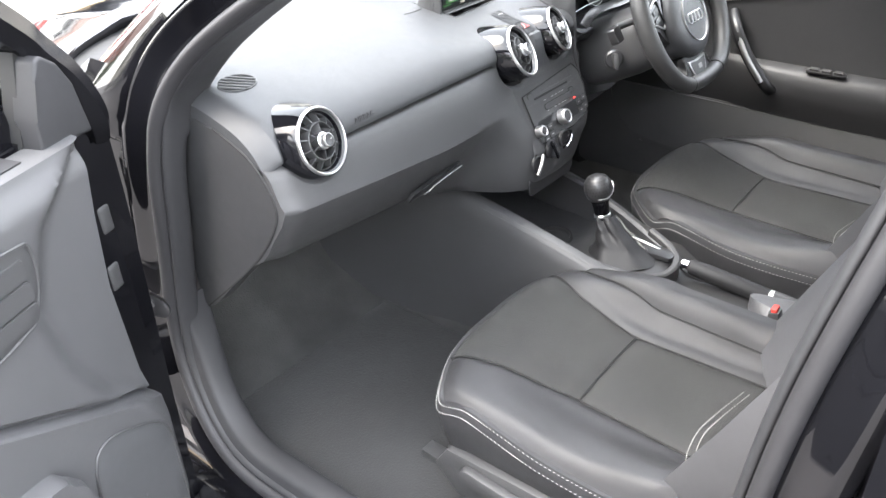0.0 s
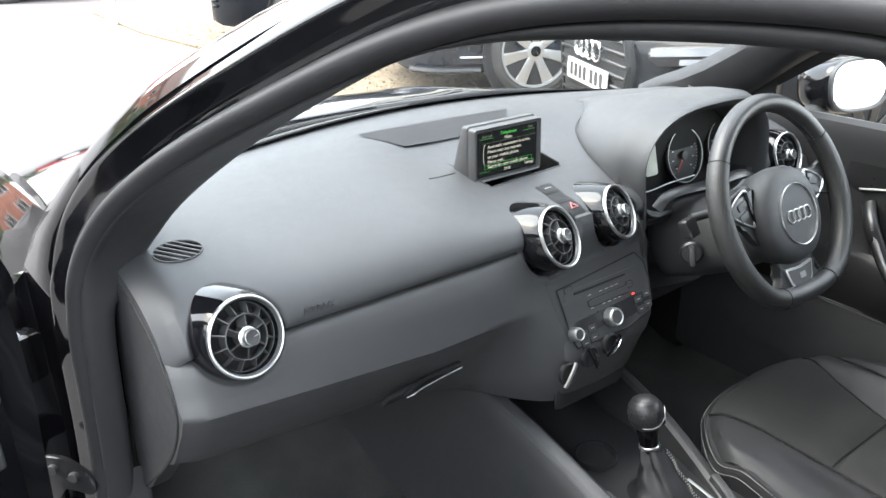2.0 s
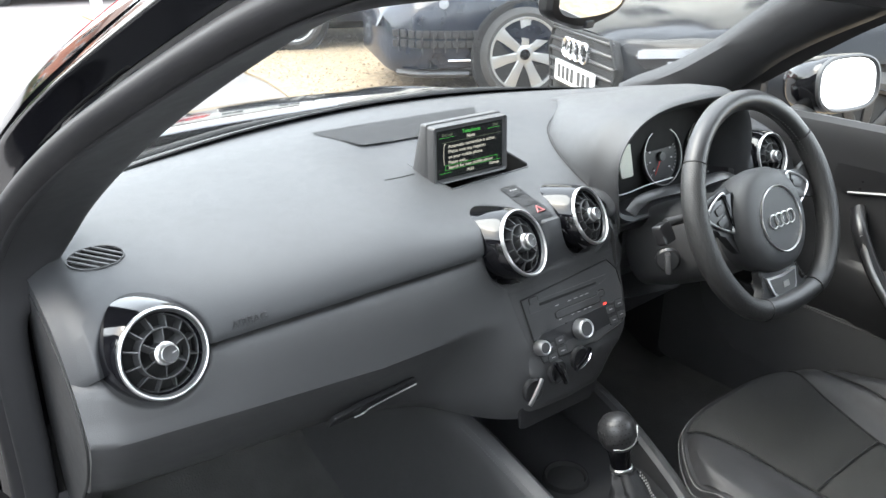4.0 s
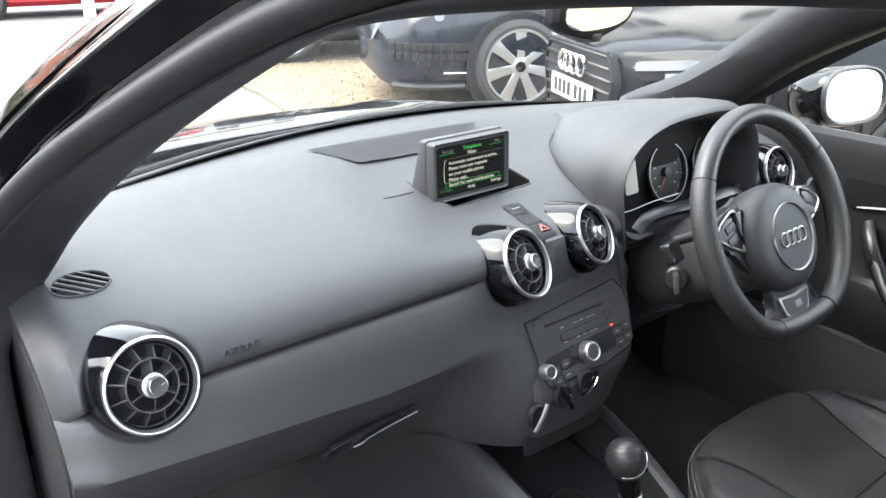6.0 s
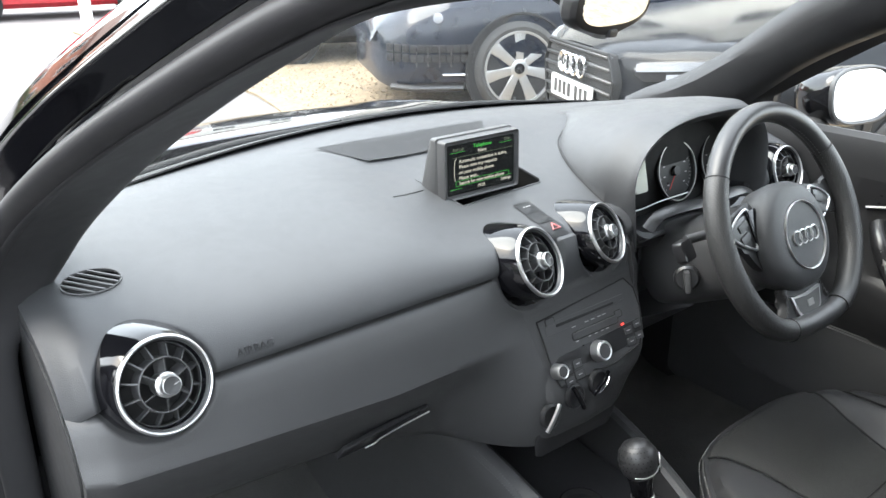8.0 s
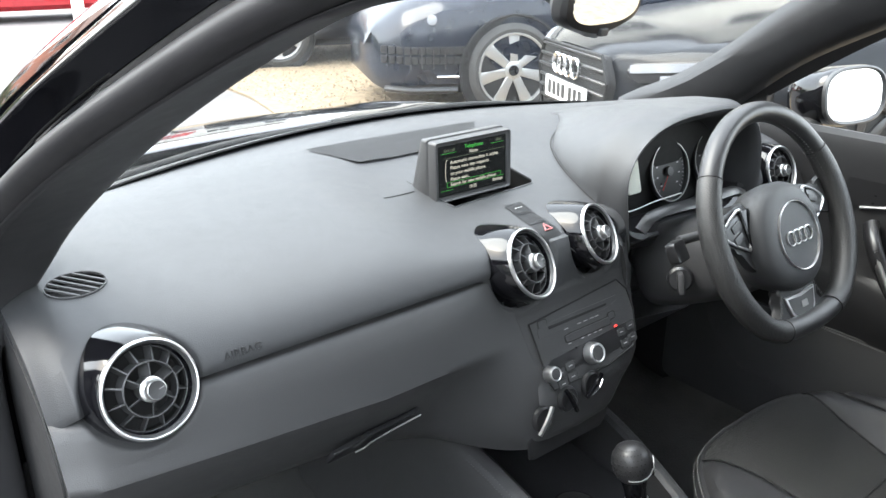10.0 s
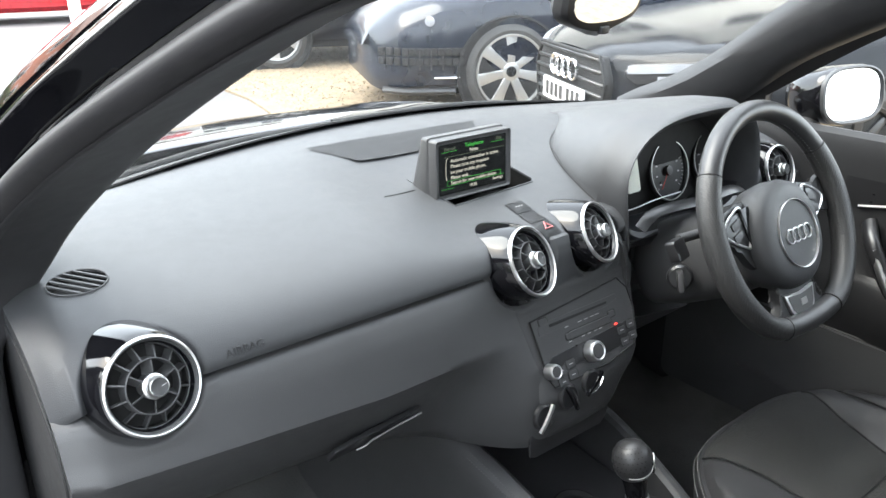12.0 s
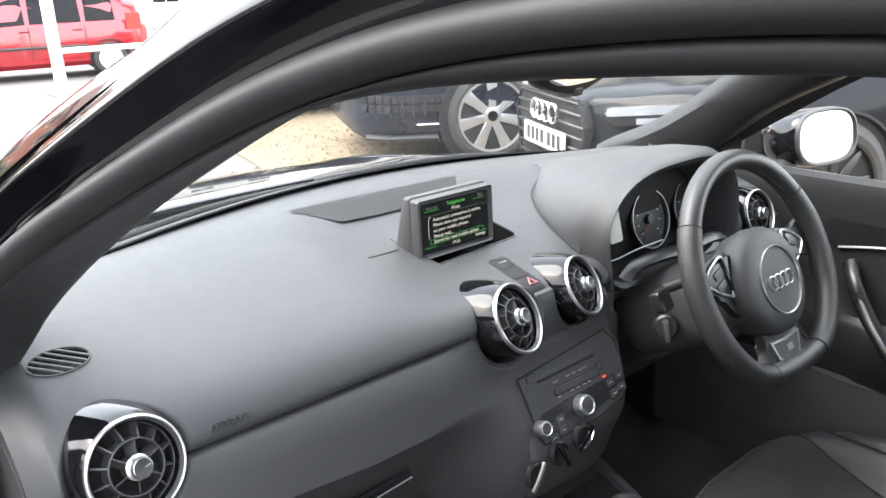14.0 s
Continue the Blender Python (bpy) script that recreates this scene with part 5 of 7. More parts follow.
# side spokes with a gloss edge, a silver frame and thumb switches
for s in (1, -1):
    bm = bmesh.new()
    o = [(p.x, p.y) for p in smooth_path([(s * x, y, 0) for x, y in ((0.070, 0.044), (0.110, 0.046), (0.150, 0.040), (0.176, 0.052), (0.182, 0.020), (0.176, -0.016), (0.150, -0.006), (0.120, -0.018), (0.094, -0.052), (0.070, -0.060))], 4, True)]
    prism(bm, o, -0.024, -0.010, WM, 0.005, 3)
    sp = part("spoke", bm, WHEELL, wheel, "leather-wrapped spoke")
    bm = bmesh.new()
    o = [(s * x, y) for x, y in ((0.074, 0.042), (0.102, 0.040), (0.096, 0.0), (0.088, -0.040), (0.070, -0.056))]
    prism(bm, o, -0.016, -0.002, WM, 0.003, 2)
    part("gloss_edge", bm, PIANO, sp, "glossy black edge beside the hub")
    frame_ = [(0.092, 0.040), (0.120, 0.036), (0.146, 0.020), (0.148, 0.008), (0.130, -0.006), (0.102, -0.020), (0.092, -0.018)]
    bm = bmesh.new()
    tube(bm, [WM @ Vector((s * x, y, -0.006)) for x, y in frame_], 0.0022, 8, out=WN, closed=True, steps=4)
    part("spoke_trim", bm, ALU, sp, "silver frame round the thumb switches")
    bm = bmesh.new()
    prism(bm, [(s * x * 0.995 + s * 0.0006, y * 0.94) for x, y in frame_], -0.014, -0.0055, WM, 0.002, 2)
    sw = part("wheel_switch", bm, SATIN, sp, "black thumb switch panel")
    for dy, w_ in ((0.016, 0.026), (-0.003, 0.026)):
        bm = bmesh.new()
        prism(bm, rounded(w_, 0.013, 0.003, 3), -0.006, -0.0030, WM @ pose(s * 0.116, dy + 0.003, 0, 0, 0, -s * 18), 0.0012, 2)
        part("button", bm, DARKP, sw)
# lower spoke: leather web, silver-framed shield and its badge
bm = bmesh.new()
web = [(p.x, p.y) for p in smooth_path([(-0.046, -0.098, 0), (0.046, -0.098, 0), (0.050, -0.128, 0), (0.066, -0.148, 0), (0.094, -0.160, 0), (0.060, -0.178, 0), (-0.060, -0.178, 0), (-0.094, -0.160, 0), (-0.066, -0.148, 0), (-0.050, -0.128, 0)], 4, True)]
prism(bm, web, -0.026, -0.006, WM, 0.006, 3)
low = part("lower_web", bm, WHEELL, wheel, "smooth leather web above the flat of the rim")
shield = [(-0.045, -0.116), (0.0, -0.121), (0.045, -0.116), (0.036, -0.146), (0.026, -0.158), (-0.026, -0.158), (-0.036, -0.146)]
bm = bmesh.new()
prism(bm, shield, -0.012, -0.0015, WM, 0.002, 2)
part("spoke_plate", bm, ALU, low, "silver shield-shaped frame")
bm = bmesh.new()
prism(bm, [(x * 0.86, -0.1372 + (y + 0.1372) * 0.78) for x, y in shield], -0.002, -0.0008, WM, 0.0003, 1)
part("plate_inlay", bm, GREYIN, low, "grey inlay")
bm = bmesh.new()
block(bm, 0.018, 0.011, 0.0014, WM @ Matrix.Translation((0.003, -0.137, 0.0)), 0.0004, 1)
part("plate_mark", bm, SILVER, low)
for s in (1, -1):
    bm = bmesh.new()
    for i in range(16):
        p = Vector((s * 0.050, -0.112, 0)).lerp(Vector((s * 0.082, -0.158, 0)), i / 15)
        block(bm, 0.006, 0.0009, 0.0009, WM @ pose(p.x, p.y + 0.006 * math.sin(math.pi * i / 15) * -1, -0.004, 0, 0, s * (20 + 50 * (i % 2))), 0)
    part("stitching", bm, GREYIN, low)

# ---- pedals ----
for x in (0.24, 0.42):
    pd = thing("pedal", "black rubber pedal in the dark driver's footwell", "pedal", "pedals")
    bm = bmesh.new()
    block(bm, 0.055 if x < 0.4 else 0.04, 0.07, 0.015, axes((x, 0.30, 0.34), (1, 0, 0), (0, -0.8, 0.6)), 0.004)
    part("pad", bm, RUBBER, pd)
    bm = bmesh.new()
    tube(bm, [(x, 0.31, 0.35), (x, 0.36, 0.45), (x, 0.36, 0.6)], 0.008)
    part("arm", bm, DARKP, pd)

# ---- centre console ----
console = thing("centre_console", "dark plastic centre console with storage tray and cup holder", "console")
bm = bmesh.new()
rows = []
# passenger-side flank: a full pad that swells under the stack and runs back beside the seat
for i in range(37):
    y = lerp(0.62, -0.80, i / 36)
    zt = table([(-0.80, 0.405), (-0.45, 0.42), (-0.30, 0.452), (-0.17, 0.490), (-0.05, 0.515), (0.05, 0.535), (0.12, 0.550), (0.22, 0.57), (0.62, 0.60)], y)
    xo = table([(-0.80, -0.115), (-0.3, -0.158), (-0.17, -0.165), (0.0, -0.160), (0.12, -0.165), (0.30, -0.185), (0.62, -0.26)], y)
    rows.append([Vector(p) for p in ((xo + 0.050, y, zt - 0.06), (xo + 0.046, y, zt - 0.008), (xo + 0.036, y, zt), (xo + 0.020, y, zt - 0.002), (xo + 0.008, y, zt - 0.014), (xo, y, zt - 0.04), (xo - 0.006, y, zt - 0.10), (xo - 0.008, y, 0.34), (xo - 0.02, y, 0.24), (xo - 0.03, y, 0.17), (xo + 0.05, y, 0.17))])
grid(bm, rows, close_v=True, caps=True)
side = part("side_panel", bm, HARD, console)
bm = bmesh.new()
for off in (0.0, 0.007):
    for i in range(120):
        y = lerp(0.05, -0.62, i / 119)
        zt = table([(-0.80, 0.405), (-0.45, 0.42), (-0.30, 0.452), (-0.17, 0.490), (-0.05, 0.515), (0.05, 0.535)], y)
        xo = table([(-0.80, -0.115), (-0.3, -0.158), (-0.17, -0.165), (0.0, -0.160), (0.12, -0.165)], y)
        block(bm, 0.0012, 0.0038, 0.0010, pose(xo + 0.0095 + off, y, zt - 0.0125 + off * 0.95, -16, 0, 0), 0)
part("stitching", bm, HARD, side, "dark stitched seam")
bm = bmesh.new()
rows = []
for i in range(29):
    y = lerp(0.30, -0.80, i / 28)
    zt = table([(-0.80, 0.36), (-0.45, 0.385), (-0.36, 0.410), (-0.30, 0.432), (-0.17, 0.462), (-0.05, 0.484), (0.05, 0.496), (0.12, 0.50), (0.30, 0.47)], y)
    xo = table([(-0.80, 0.09), (-0.45, 0.075), (-0.36, 0.078), (-0.30, 0.100), (-0.20, 0.134), (-0.12, 0.158), (-0.04, 0.180), (0.04, 0.196), (0.12, 0.205), (0.30, 0.21)], y)
    rows.append([Vector(p) for p in ((xo - 0.044, y, zt - 0.11), (xo - 0.032, y, zt - 0.006), (xo - 0.024, y, zt), (xo - 0.010, y, zt - 0.001), (xo - 0.002, y, zt - 0.008), (xo + 0.004, y, zt - 0.05), (xo + 0.01, y, 0.30), (xo + 0.03, y, 0.17), (xo - 0.04, y, 0.17))])
grid(bm, rows, close_v=True, caps=True)
part("side_panel", bm, HARD, console)
bm = bmesh.new()
rows = []
for i in range(23):
    y = lerp(0.24, -0.80, i / 22)
    zt = table([(-0.80, 0.37), (-0.36, 0.395), (-0.33, 0.425), (-0.12, 0.425), (-0.10, 0.40), (0.02, 0.40), (0.06, 0.405), (0.24, 0.43)], y)
    rows.append([Vector((-0.135, y, zt)), Vector((0.0, y, zt - 0.003)), Vector((0.14, y, zt)), Vector((0.14, y, 0.25)), Vector((-0.135, y, 0.25))])
grid(bm, rows, close_v=True, caps=True)
part("tray", bm, DOORP, console, "dark storage tray")
bm = bmesh.new()
lathe(bm, [(0.0, 0.3990), (0.034, 0.3995), (0.036, 0.404), (0.038, 0.4075), (0.041, 0.4070), (0.044, 0.398)], Matrix.Translation((0.012, -0.052, 0)), 36)
part("cup_holder", bm, DEEP, console, "round cup holder")
bm = bmesh.new()
sweep(bm, smooth_path([(0.093, -0.26, 0.448), (0.074, -0.312, 0.437), (0.040, -0.348, 0.430), (0.0, -0.358, 0.429), (-0.045, -0.350, 0.431), (-0.085, -0.315, 0.438), (-0.104, -0.255, 0.446), (-0.106, -0.18, 0.456)], 6), [(-0.0085, -0.03), (0.0085, -0.03), (0.0080, 0.003), (0.0045, 0.0065), (-0.0045, 0.0065), (-0.0080, 0.003)], (0, 0, 1))
part("gear_rim", bm, HARD, console, "dark grey raised rim round the gear lever")
bm = bmesh.new()
tube(bm, [(0.056, -0.232, 0.441), (0.054, -0.268, 0.438), (0.048, -0.305, 0.436)], 0.0032, 8, flat=0.0016)
part("bright_strip", bm, ALU, console, "short silver strip by the gaiter")
bm = bmesh.new()
prism(bm, rounded(0.040, 0.115, 0.010, 4, 0.040, -0.285), 0.426, 0.437, Matrix(), 0.002)
part("selector_plate", bm, SATIN, console)

gear = thing("gear_lever", "black ball-topped gear lever with stitched leather gaiter", "gear lever")
bm = bmesh.new()
rows = []
base = V(-0.006, -0.238, 0.425)
topc = V(0.012, -0.178, 0.502)
for i in range(15):
    t = i / 14
    c = base.lerp(topc, t)
    r = lerp(0.062, 0.017, t ** 0.6)
    fold = 0.0022 * math.sin(t * 17) * (1 - t * 0.5)
    rows.append([c + V((r + fold + 0.004 * math.cos(4 * a + 3 * t) + 0.002 * math.sin(7 * a + 9 * t)) * math.cos(a), (r * 1.25 + fold) * math.sin(a), 0.002 * math.sin(5 * a)) for a in [2 * math.pi * k / 32 for k in range(32)]])
grid(bm, rows, close_v=True, caps=True)
gt = part("gaiter", bm, GAITER, gear, "creased black leather gaiter")
bm = bmesh.new()
for off in (-0.004, 0.004):
    for i in range(26):
        t = i / 26
        c = base.lerp(topc, t)
        r = lerp(0.062, 0.017, t ** 0.6) + 0.0022 * math.sin(t * 17) * (1 - t * 0.5) + 0.0050
        a = radians(-52)
        block(bm, 0.0013, 0.0013, 0.0032, Matrix.Translation(c + V(r * math.cos(a) + off * 0.8, r * 1.25 * math.sin(a) + off * 0.6, 0)), 0)
part("stitching", bm, THREAD, gt)
gaxis = V(-0.04, 0.22, 1)
gm = axes((0.010, -0.174, 0.504), (1, 0, 0), gaxis)
bm = bmesh.new()
lathe(bm, [(0.0, -0.01), (0.0165, -0.01), (0.0172, 0.006), (0.0180, 0.018), (0.0200, 0.030), (0.0225, 0.038), (0.0, 0.042)], gm, 32)
part("neck", bm, PIANO, gear, "glossy black tapering neck")
bm = bmesh.new()
lathe(bm, [(0.0168, -0.006), (0.0188, -0.005), (0.0190, 0.000), (0.0172, 0.002)], gm, 32)
part("collar", bm, ALU, gear)
bm = bmesh.new()
lathe(bm, [(0.0215, 0.037), (0.0270, 0.044), (0.0305, 0.054), (0.0318, 0.066), (0.0295, 0.079), (0.0220, 0.090), (0.010, 0.0962), (0.0, 0.0972)], gm, 48)
kb = part("knob", bm, WHEELL, gear, "black leather ball with a dimpled side")
# rows of small round pits on the driver's left of the ball
bm = bmesh.new()
kc = gm @ Vector((0, 0, 0.0655))
for i in range(7):
    el = radians(-28 + 14 * i)
    for j in range(9):
        az = radians(150 + 13 * (j + 0.5 * (i % 2)))
        d = gm.to_3x3() @ Vector((math.cos(el) * math.cos(az), math.cos(el) * math.sin(az), math.sin(el)))
        lathe(bm, [(0.0, 0.0003), (0.0011, 0.0003), (0.0012, -0.001)], axes(kc + d * 0.0322, (0, 0, 1), d), 8)
part("dimple", bm, DEEP, kb, "small punched holes in the leather")
bm = bmesh.new()
ky = axes((0, 0, 0), (0, 0, 1), (0.62, -0.78, 0.0))
tube(bm, [gm @ Vector((0.0335 * math.cos(radians(a)) * k, 0.0335 * math.sin(radians(a)) * k, z)) for a, z, k in ((205, 0.047, 0.86), (240, 0.046, 0.87), (272, 0.049, 0.90), (290, 0.056, 0.96), (300, 0.066, 1.0), (318, 0.072, 0.99))], 0.0009, 8)
part("knob_trim", bm, SILVER, kb, "bright trim line that climbs the ball")
bm = bmesh.new()
prism(bm, rounded(0.026, 0.020, 0.006, 3), 0.0240, 0.0325, gm @ Matrix.Translation((0, 0, 0.056)) @ ky, 0.003)
kp = part("knob_plate", bm, PIANO, kb, "glossy black front of the ball")
bm = bmesh.new()
for q in (-0.004, 0.004):
    block(bm, 0.003, 0.012, 0.0008, gm @ Matrix.Translation((0, 0, 0.056 + q)) @ ky @ Matrix.Translation((0, 0, 0.0328)), 0.0002, 1)
part("shift_pattern", bm, ALU, kp)

brake = thing("handbrake", "black leather handbrake lever with silver button", "handbrake")
ba, bb, bc = V(0.038, -0.378, 0.425), V(0.060, -0.557, 0.396), V(0.076, -0.70, 0.372)
bm = bmesh.new()
rows = []
for t, r in ((0, 0.010), (0.03, 0.0165), (0.2, 0.0185), (0.5, 0.019), (0.85, 0.0185), (1.0, 0.0165)):
    c = ba.lerp(bb, t)
    rows.append([c + V(r * math.cos(a), 0, r * 1.05 * math.sin(a)) for a in [2 * math.pi * k / 18 for k in range(18)]])
grid(bm, rows, close_v=True, caps=True)
part("grip", bm, GAITER, brake)
bm = bmesh.new()
tube(bm, [ba + V(0.0012, 0.014, 0.001), ba + V(0, -0.006, 0)], 0.0105, 16)
part("button", bm, CHROME, brake, "bright release button")
bm = bmesh.new()
tube(bm, [bb + V(0, 0.006, 0), bb + V(0, -0.006, 0)], 0.0188, 18)
part("collar", bm, SILVER, brake)
bm = bmesh.new()
tube(bm, [bb, bc], 0.020, 16)
part("lever", bm, DARKP, brake)
bm = bmesh.new()
rows = [[Vector((0.03 + w_ * math.cos(a), -0.66 + 0.14 * math.sin(a), z)) for a in [2 * math.pi * k / 24 for k in range(24)]] for w_, z in ((0.065, 0.36), (0.06, 0.385), (0.045, 0.40), (0.03, 0.41))]
grid(bm, rows, close_v=True, caps=True)
part("boot", bm, LEATHER, brake)


# ---- front seats ----
def cushion_z(u, v):
    """Height over the seat's level: u from -1 to 1 across, v from 0 (front) to 1 (back)."""
    z = -0.030 * ease(0.06, 0.50, v) - 0.008 * v
    side = ease(0.50, 0.80, abs(u)) * (1 - 0.9 * ease(0.88, 1.02, abs(u)))
    z += (0.062 if u > 0 else 0.012 + 0.034 * ease(0.55, 0.95, v)) * side * ease(0.02, 0.42, v)
    z -= (0.040 if u > 0 else 0.010) * ease(0.88, 1.03, abs(u)) ** 1.5
    z -= 0.016 * (1 - ease(-0.02, 0.09, v)) ** 2.2
    return z


def cushion_y(u, v, outer=False):
    bow = 0.075 * abs(u) ** 3 if outer and u < 0 else 0.120 * abs(u) ** 3.6
    return lerp(-0.128 - bow, -0.70, v)


def front_seat(name, cx, label):
    """Seat with cloth middle, leather sides and back, stitched skirt and plastic base."""
    seat = thing(name, label, "car seat", "front seats")
    W, Z, shift = 0.258, (0.491 if cx > 0 else 0.464), (-0.008 if cx > 0 else -0.018)

    def at(u, v, dz=0.0):
        return Vector((cx + W * u, cushion_y(u, v, cx < 0) + shift * (1 - v), Z + cushion_z(u, v) + dz))

    def patch(name, ua, ub, va, vb, mat, nu, nv, label=""):
        b, r = bmesh.new(), []
        for i in range(nu + 1):
            f = i / nu
            row = []
            for j in range(nv + 1):
                g = j / nv
                v = lerp(va, vb, g)
                u0, u1 = ua(v) if callable(ua) else ua, ub(v) if callable(ub) else ub
                u = lerp(u0, u1, f)
                e = min(f * abs(u1 - u0) * W, (1 - f) * abs(u1 - u0) * W, g * (vb - va) * 0.57, (1 - g) * (vb - va) * 0.57)
                row.append(at(u, v, 0.008 * ease(0, 0.014, e) - 0.006))
            r.append(row)
        grid(b, r)
        bmesh.ops.solidify(b, geom=b.faces[:], thickness=-0.02)
        return part(name, b, mat, seat, label)

    def inner(s):
        return lambda v: s * table([(0.0, 0.66), (0.2, 0.52), (0.45, 0.42), (1.0, 0.46)], v)

    def outer(s):
        return lambda v: s * table([(0.0, 0.84), (0.2, 0.74), (0.45, 0.66), (1.0, 0.64)], v)

    cross = 0.43 if cx > 0 else 0.46
    patch("front_insert", inner(-1), inner(1), 0.0, cross, CLOTH, 14, 14, "ribbed black cloth")
    patch("rear_insert", inner(-1), inner(1), cross, 1.0, CLOTH, 14, 14, "ribbed black cloth")
    patch("side_strip", inner(1), outer(1), 0.0, 1.0, LEATHER, 8, 26, "black leather strip")
    patch("bolster", -1.0, inner(-1), 0.0, 1.0, LEATHER, 16, 30, "black leather bolster")
    patch("bolster", outer(1), 1.0, 0.0, 1.0, LEATHER, 12, 30, "black leather bolster")
    lines = [[at(lerp(inner(-1)(cross), inner(1)(cross), k / 24), cross, -0.0025) for k in range(25)]]
    lines += [[at(f(k / 30), k / 30, -0.0025) for k in range(31)] for f in (inner(-1), inner(1), outer(1))]
    for line in lines:
        b = bmesh.new()
        sweep(b, line, circle(0.0014, 6), (0, 0, 1))
        part("seam", b, DEEP, seat)
    # skirt round front and flanks
    edge = [(-1.0, v) for v in (1.0, 0.8, 0.6, 0.4, 0.2, 0.1)] + [(u, 0.0) for u in (-1.0, -0.85, -0.6, -0.3, 0, 0.3, 0.6, 0.85, 1.0)] + [(1.0, v) for v in (0.1, 0.2, 0.4, 0.6, 0.8, 1.0)]
    rim_ = [at(u, v, -0.005) for u, v in edge]
    rim_ = smooth_path(rim_, 3)
    rows = []
    for p in rim_:
        o = Vector((p.x - cx, p.y + 0.42, 0)).normalized()
        rows.append([p - o * 0.012 + V(0, 0, 0.002), p + o * 0.005, p + o * 0.010 + V(0, 0, -0.012), Vector((p.x, p.y, p.z - 0.03)) + o * 0.010, Vector((p.x, p.y, p.z * 0.5 + 0.15)) + o * 0.004, Vector((p.x, p.y, 0.285)) - o * 0.020, Vector((p.x, p.y, 0.28)) - o * 0.06])
    b = bmesh.new()
    grid(b, rows)
    bmesh.ops.solidify(b, geom=b.faces[:], thickness=0.006)
    part("skirt", b, LEATHER, seat, "black leather skirt")
    b = bmesh.new()
    for k, dz in ((0.0075, -0.004), (0.0125, -0.019)):
        line = []
        for p in rim_:
            o = Vector((p.x - cx, p.y + 0.42, 0)).normalized()
            line.append(p + o * k + V(0, 0, dz))
        line = smooth_path(line, 4)
        for a, c in zip(line, line[1:]):
            d = (c - a).length
            if d > 1e-5:
                n = max(1, round(d / 0.006))
                for q in range(n):
                    mpt = a.lerp(c, (q + 0.5) / n)
                    o = Vector((mpt.x - cx, mpt.y + 0.42, 0)).normalized()
                    block(b, 0.0040, 0.0008, 0.0008, axes(mpt, c - a, o), 0)
    part("stitching", b, THREAD, seat, "pale double stitching")
    # back rest
    b = bmesh.new()
    rows = []
    for i in range(13):
        t = i / 12
        y0, z0 = lerp(-0.662, -0.93, t), lerp(0.42, 1.02, t)
        w = table([(0, 0.235), (0.3, 0.265), (0.7, 0.26), (0.9, 0.22), (1, 0.15)], t)
        rows.append([Vector((cx + w * x, y0 + d, z0 + e)) for x, d, e in ((-1.0, -0.06, -0.02), (-1.0, 0.03, 0.0), (-0.92, 0.07, 0.01), (-0.7, 0.055, 0.01), (-0.5, 0.01, 0), (0, 0.0, 0), (0.5, 0.01, 0), (0.7, 0.055, 0.01), (0.92, 0.07, 0.01), (1.0, 0.03, 0), (1.0, -0.06, -0.02), (0.8, -0.11, -0.03), (-0.8, -0.11, -0.03))])
    grid(b, rows, close_v=True, caps=True)
    part("backrest", b, LEATHER, seat)
    b = bmesh.new()
    for off in (0.0, 0.010):
        line = smooth_path([(cx + 0.05, -0.640 + off, 0.452), (cx - 0.045, -0.625 + off, 0.462), (cx - 0.115, -0.622 + off, 0.474), (cx - 0.185 - off, -0.640 + off, 0.488), (cx - 0.225 - off, -0.680, 0.50)], 14)
        for a, c in zip(line, line[1:]):
            block(b, 0.0035, 0.0010, 0.0010, axes((a + c) / 2, c - a, (0, 0.5, 0.8)), 0)
    part("stitching", b, THREAD, seat)
    b = bmesh.new()
    rows = [[Vector((cx + 0.13 * k * math.copysign(abs(math.cos(a)) ** 0.6, math.cos(a)), -0.985 + d + 0.055 * k * math.sin(a), z)) for a in [2 * math.pi * q / 28 for q in range(28)]] for z, k, d in ((1.06, 0.75, 0), (1.09, 0.98, 0), (1.16, 1.0, -0.005), (1.22, 0.9, -0.01), (1.24, 0.6, -0.012))]
    grid(b, rows, close_v=True, caps=True)
    part("headrest", b, LEATHER, seat)
    for s in (-1, 1):
        b = bmesh.new()
        tube(b, [(cx + s * 0.06, -0.97, 0.98), (cx + s * 0.06, -0.985, 1.08)], 0.007)
        part("headrest_post", b, CHROME, seat)
    # base with its side cover and lever
    b = bmesh.new()
    block(b, 0.46, 0.50, 0.09, pose(cx, -0.44, 0.245), 0.02, 3)
    part("base", b, DARKP, seat)
    b = bmesh.new()
    sgn = -1 if cx < 0 else 1
    prism(b, [(-0.24, -0.05), (0.20, -0.05), (0.25, 0.0), (0.22, 0.05), (-0.24, 0.07)], -0.012, 0.012, Matrix(((0, 0, sgn, cx + sgn * 0.258), (1, 0, 0, -0.45), (0, 1, 0, 0.285), (0, 0, 0, 1))), 0.006)
    cov = part("side_cover", b, HARD, seat, "grey plastic side cover")
    b = bmesh.new()
    prism(b, rounded(0.20, 0.034, 0.014, 4), -0.008, 0.010, Matrix(((0, 0, sgn, cx + sgn * 0.278), (1, 0, -0.1, -0.37), (0, 1, 0, 0.305), (0, 0, 0, 1))) @ pose(0, 0, 0, 0, 0, 4), 0.005)
    part("lever", b, HARD, cov, "long grey height lever")
    for s in (-1, 1):
        b = bmesh.new()
        block(b, 0.035, 0.62, 0.03, pose(cx + s * 0.19, -0.42, 0.195), 0.005)
        part("rail", b, DARKP, seat)
    return seat


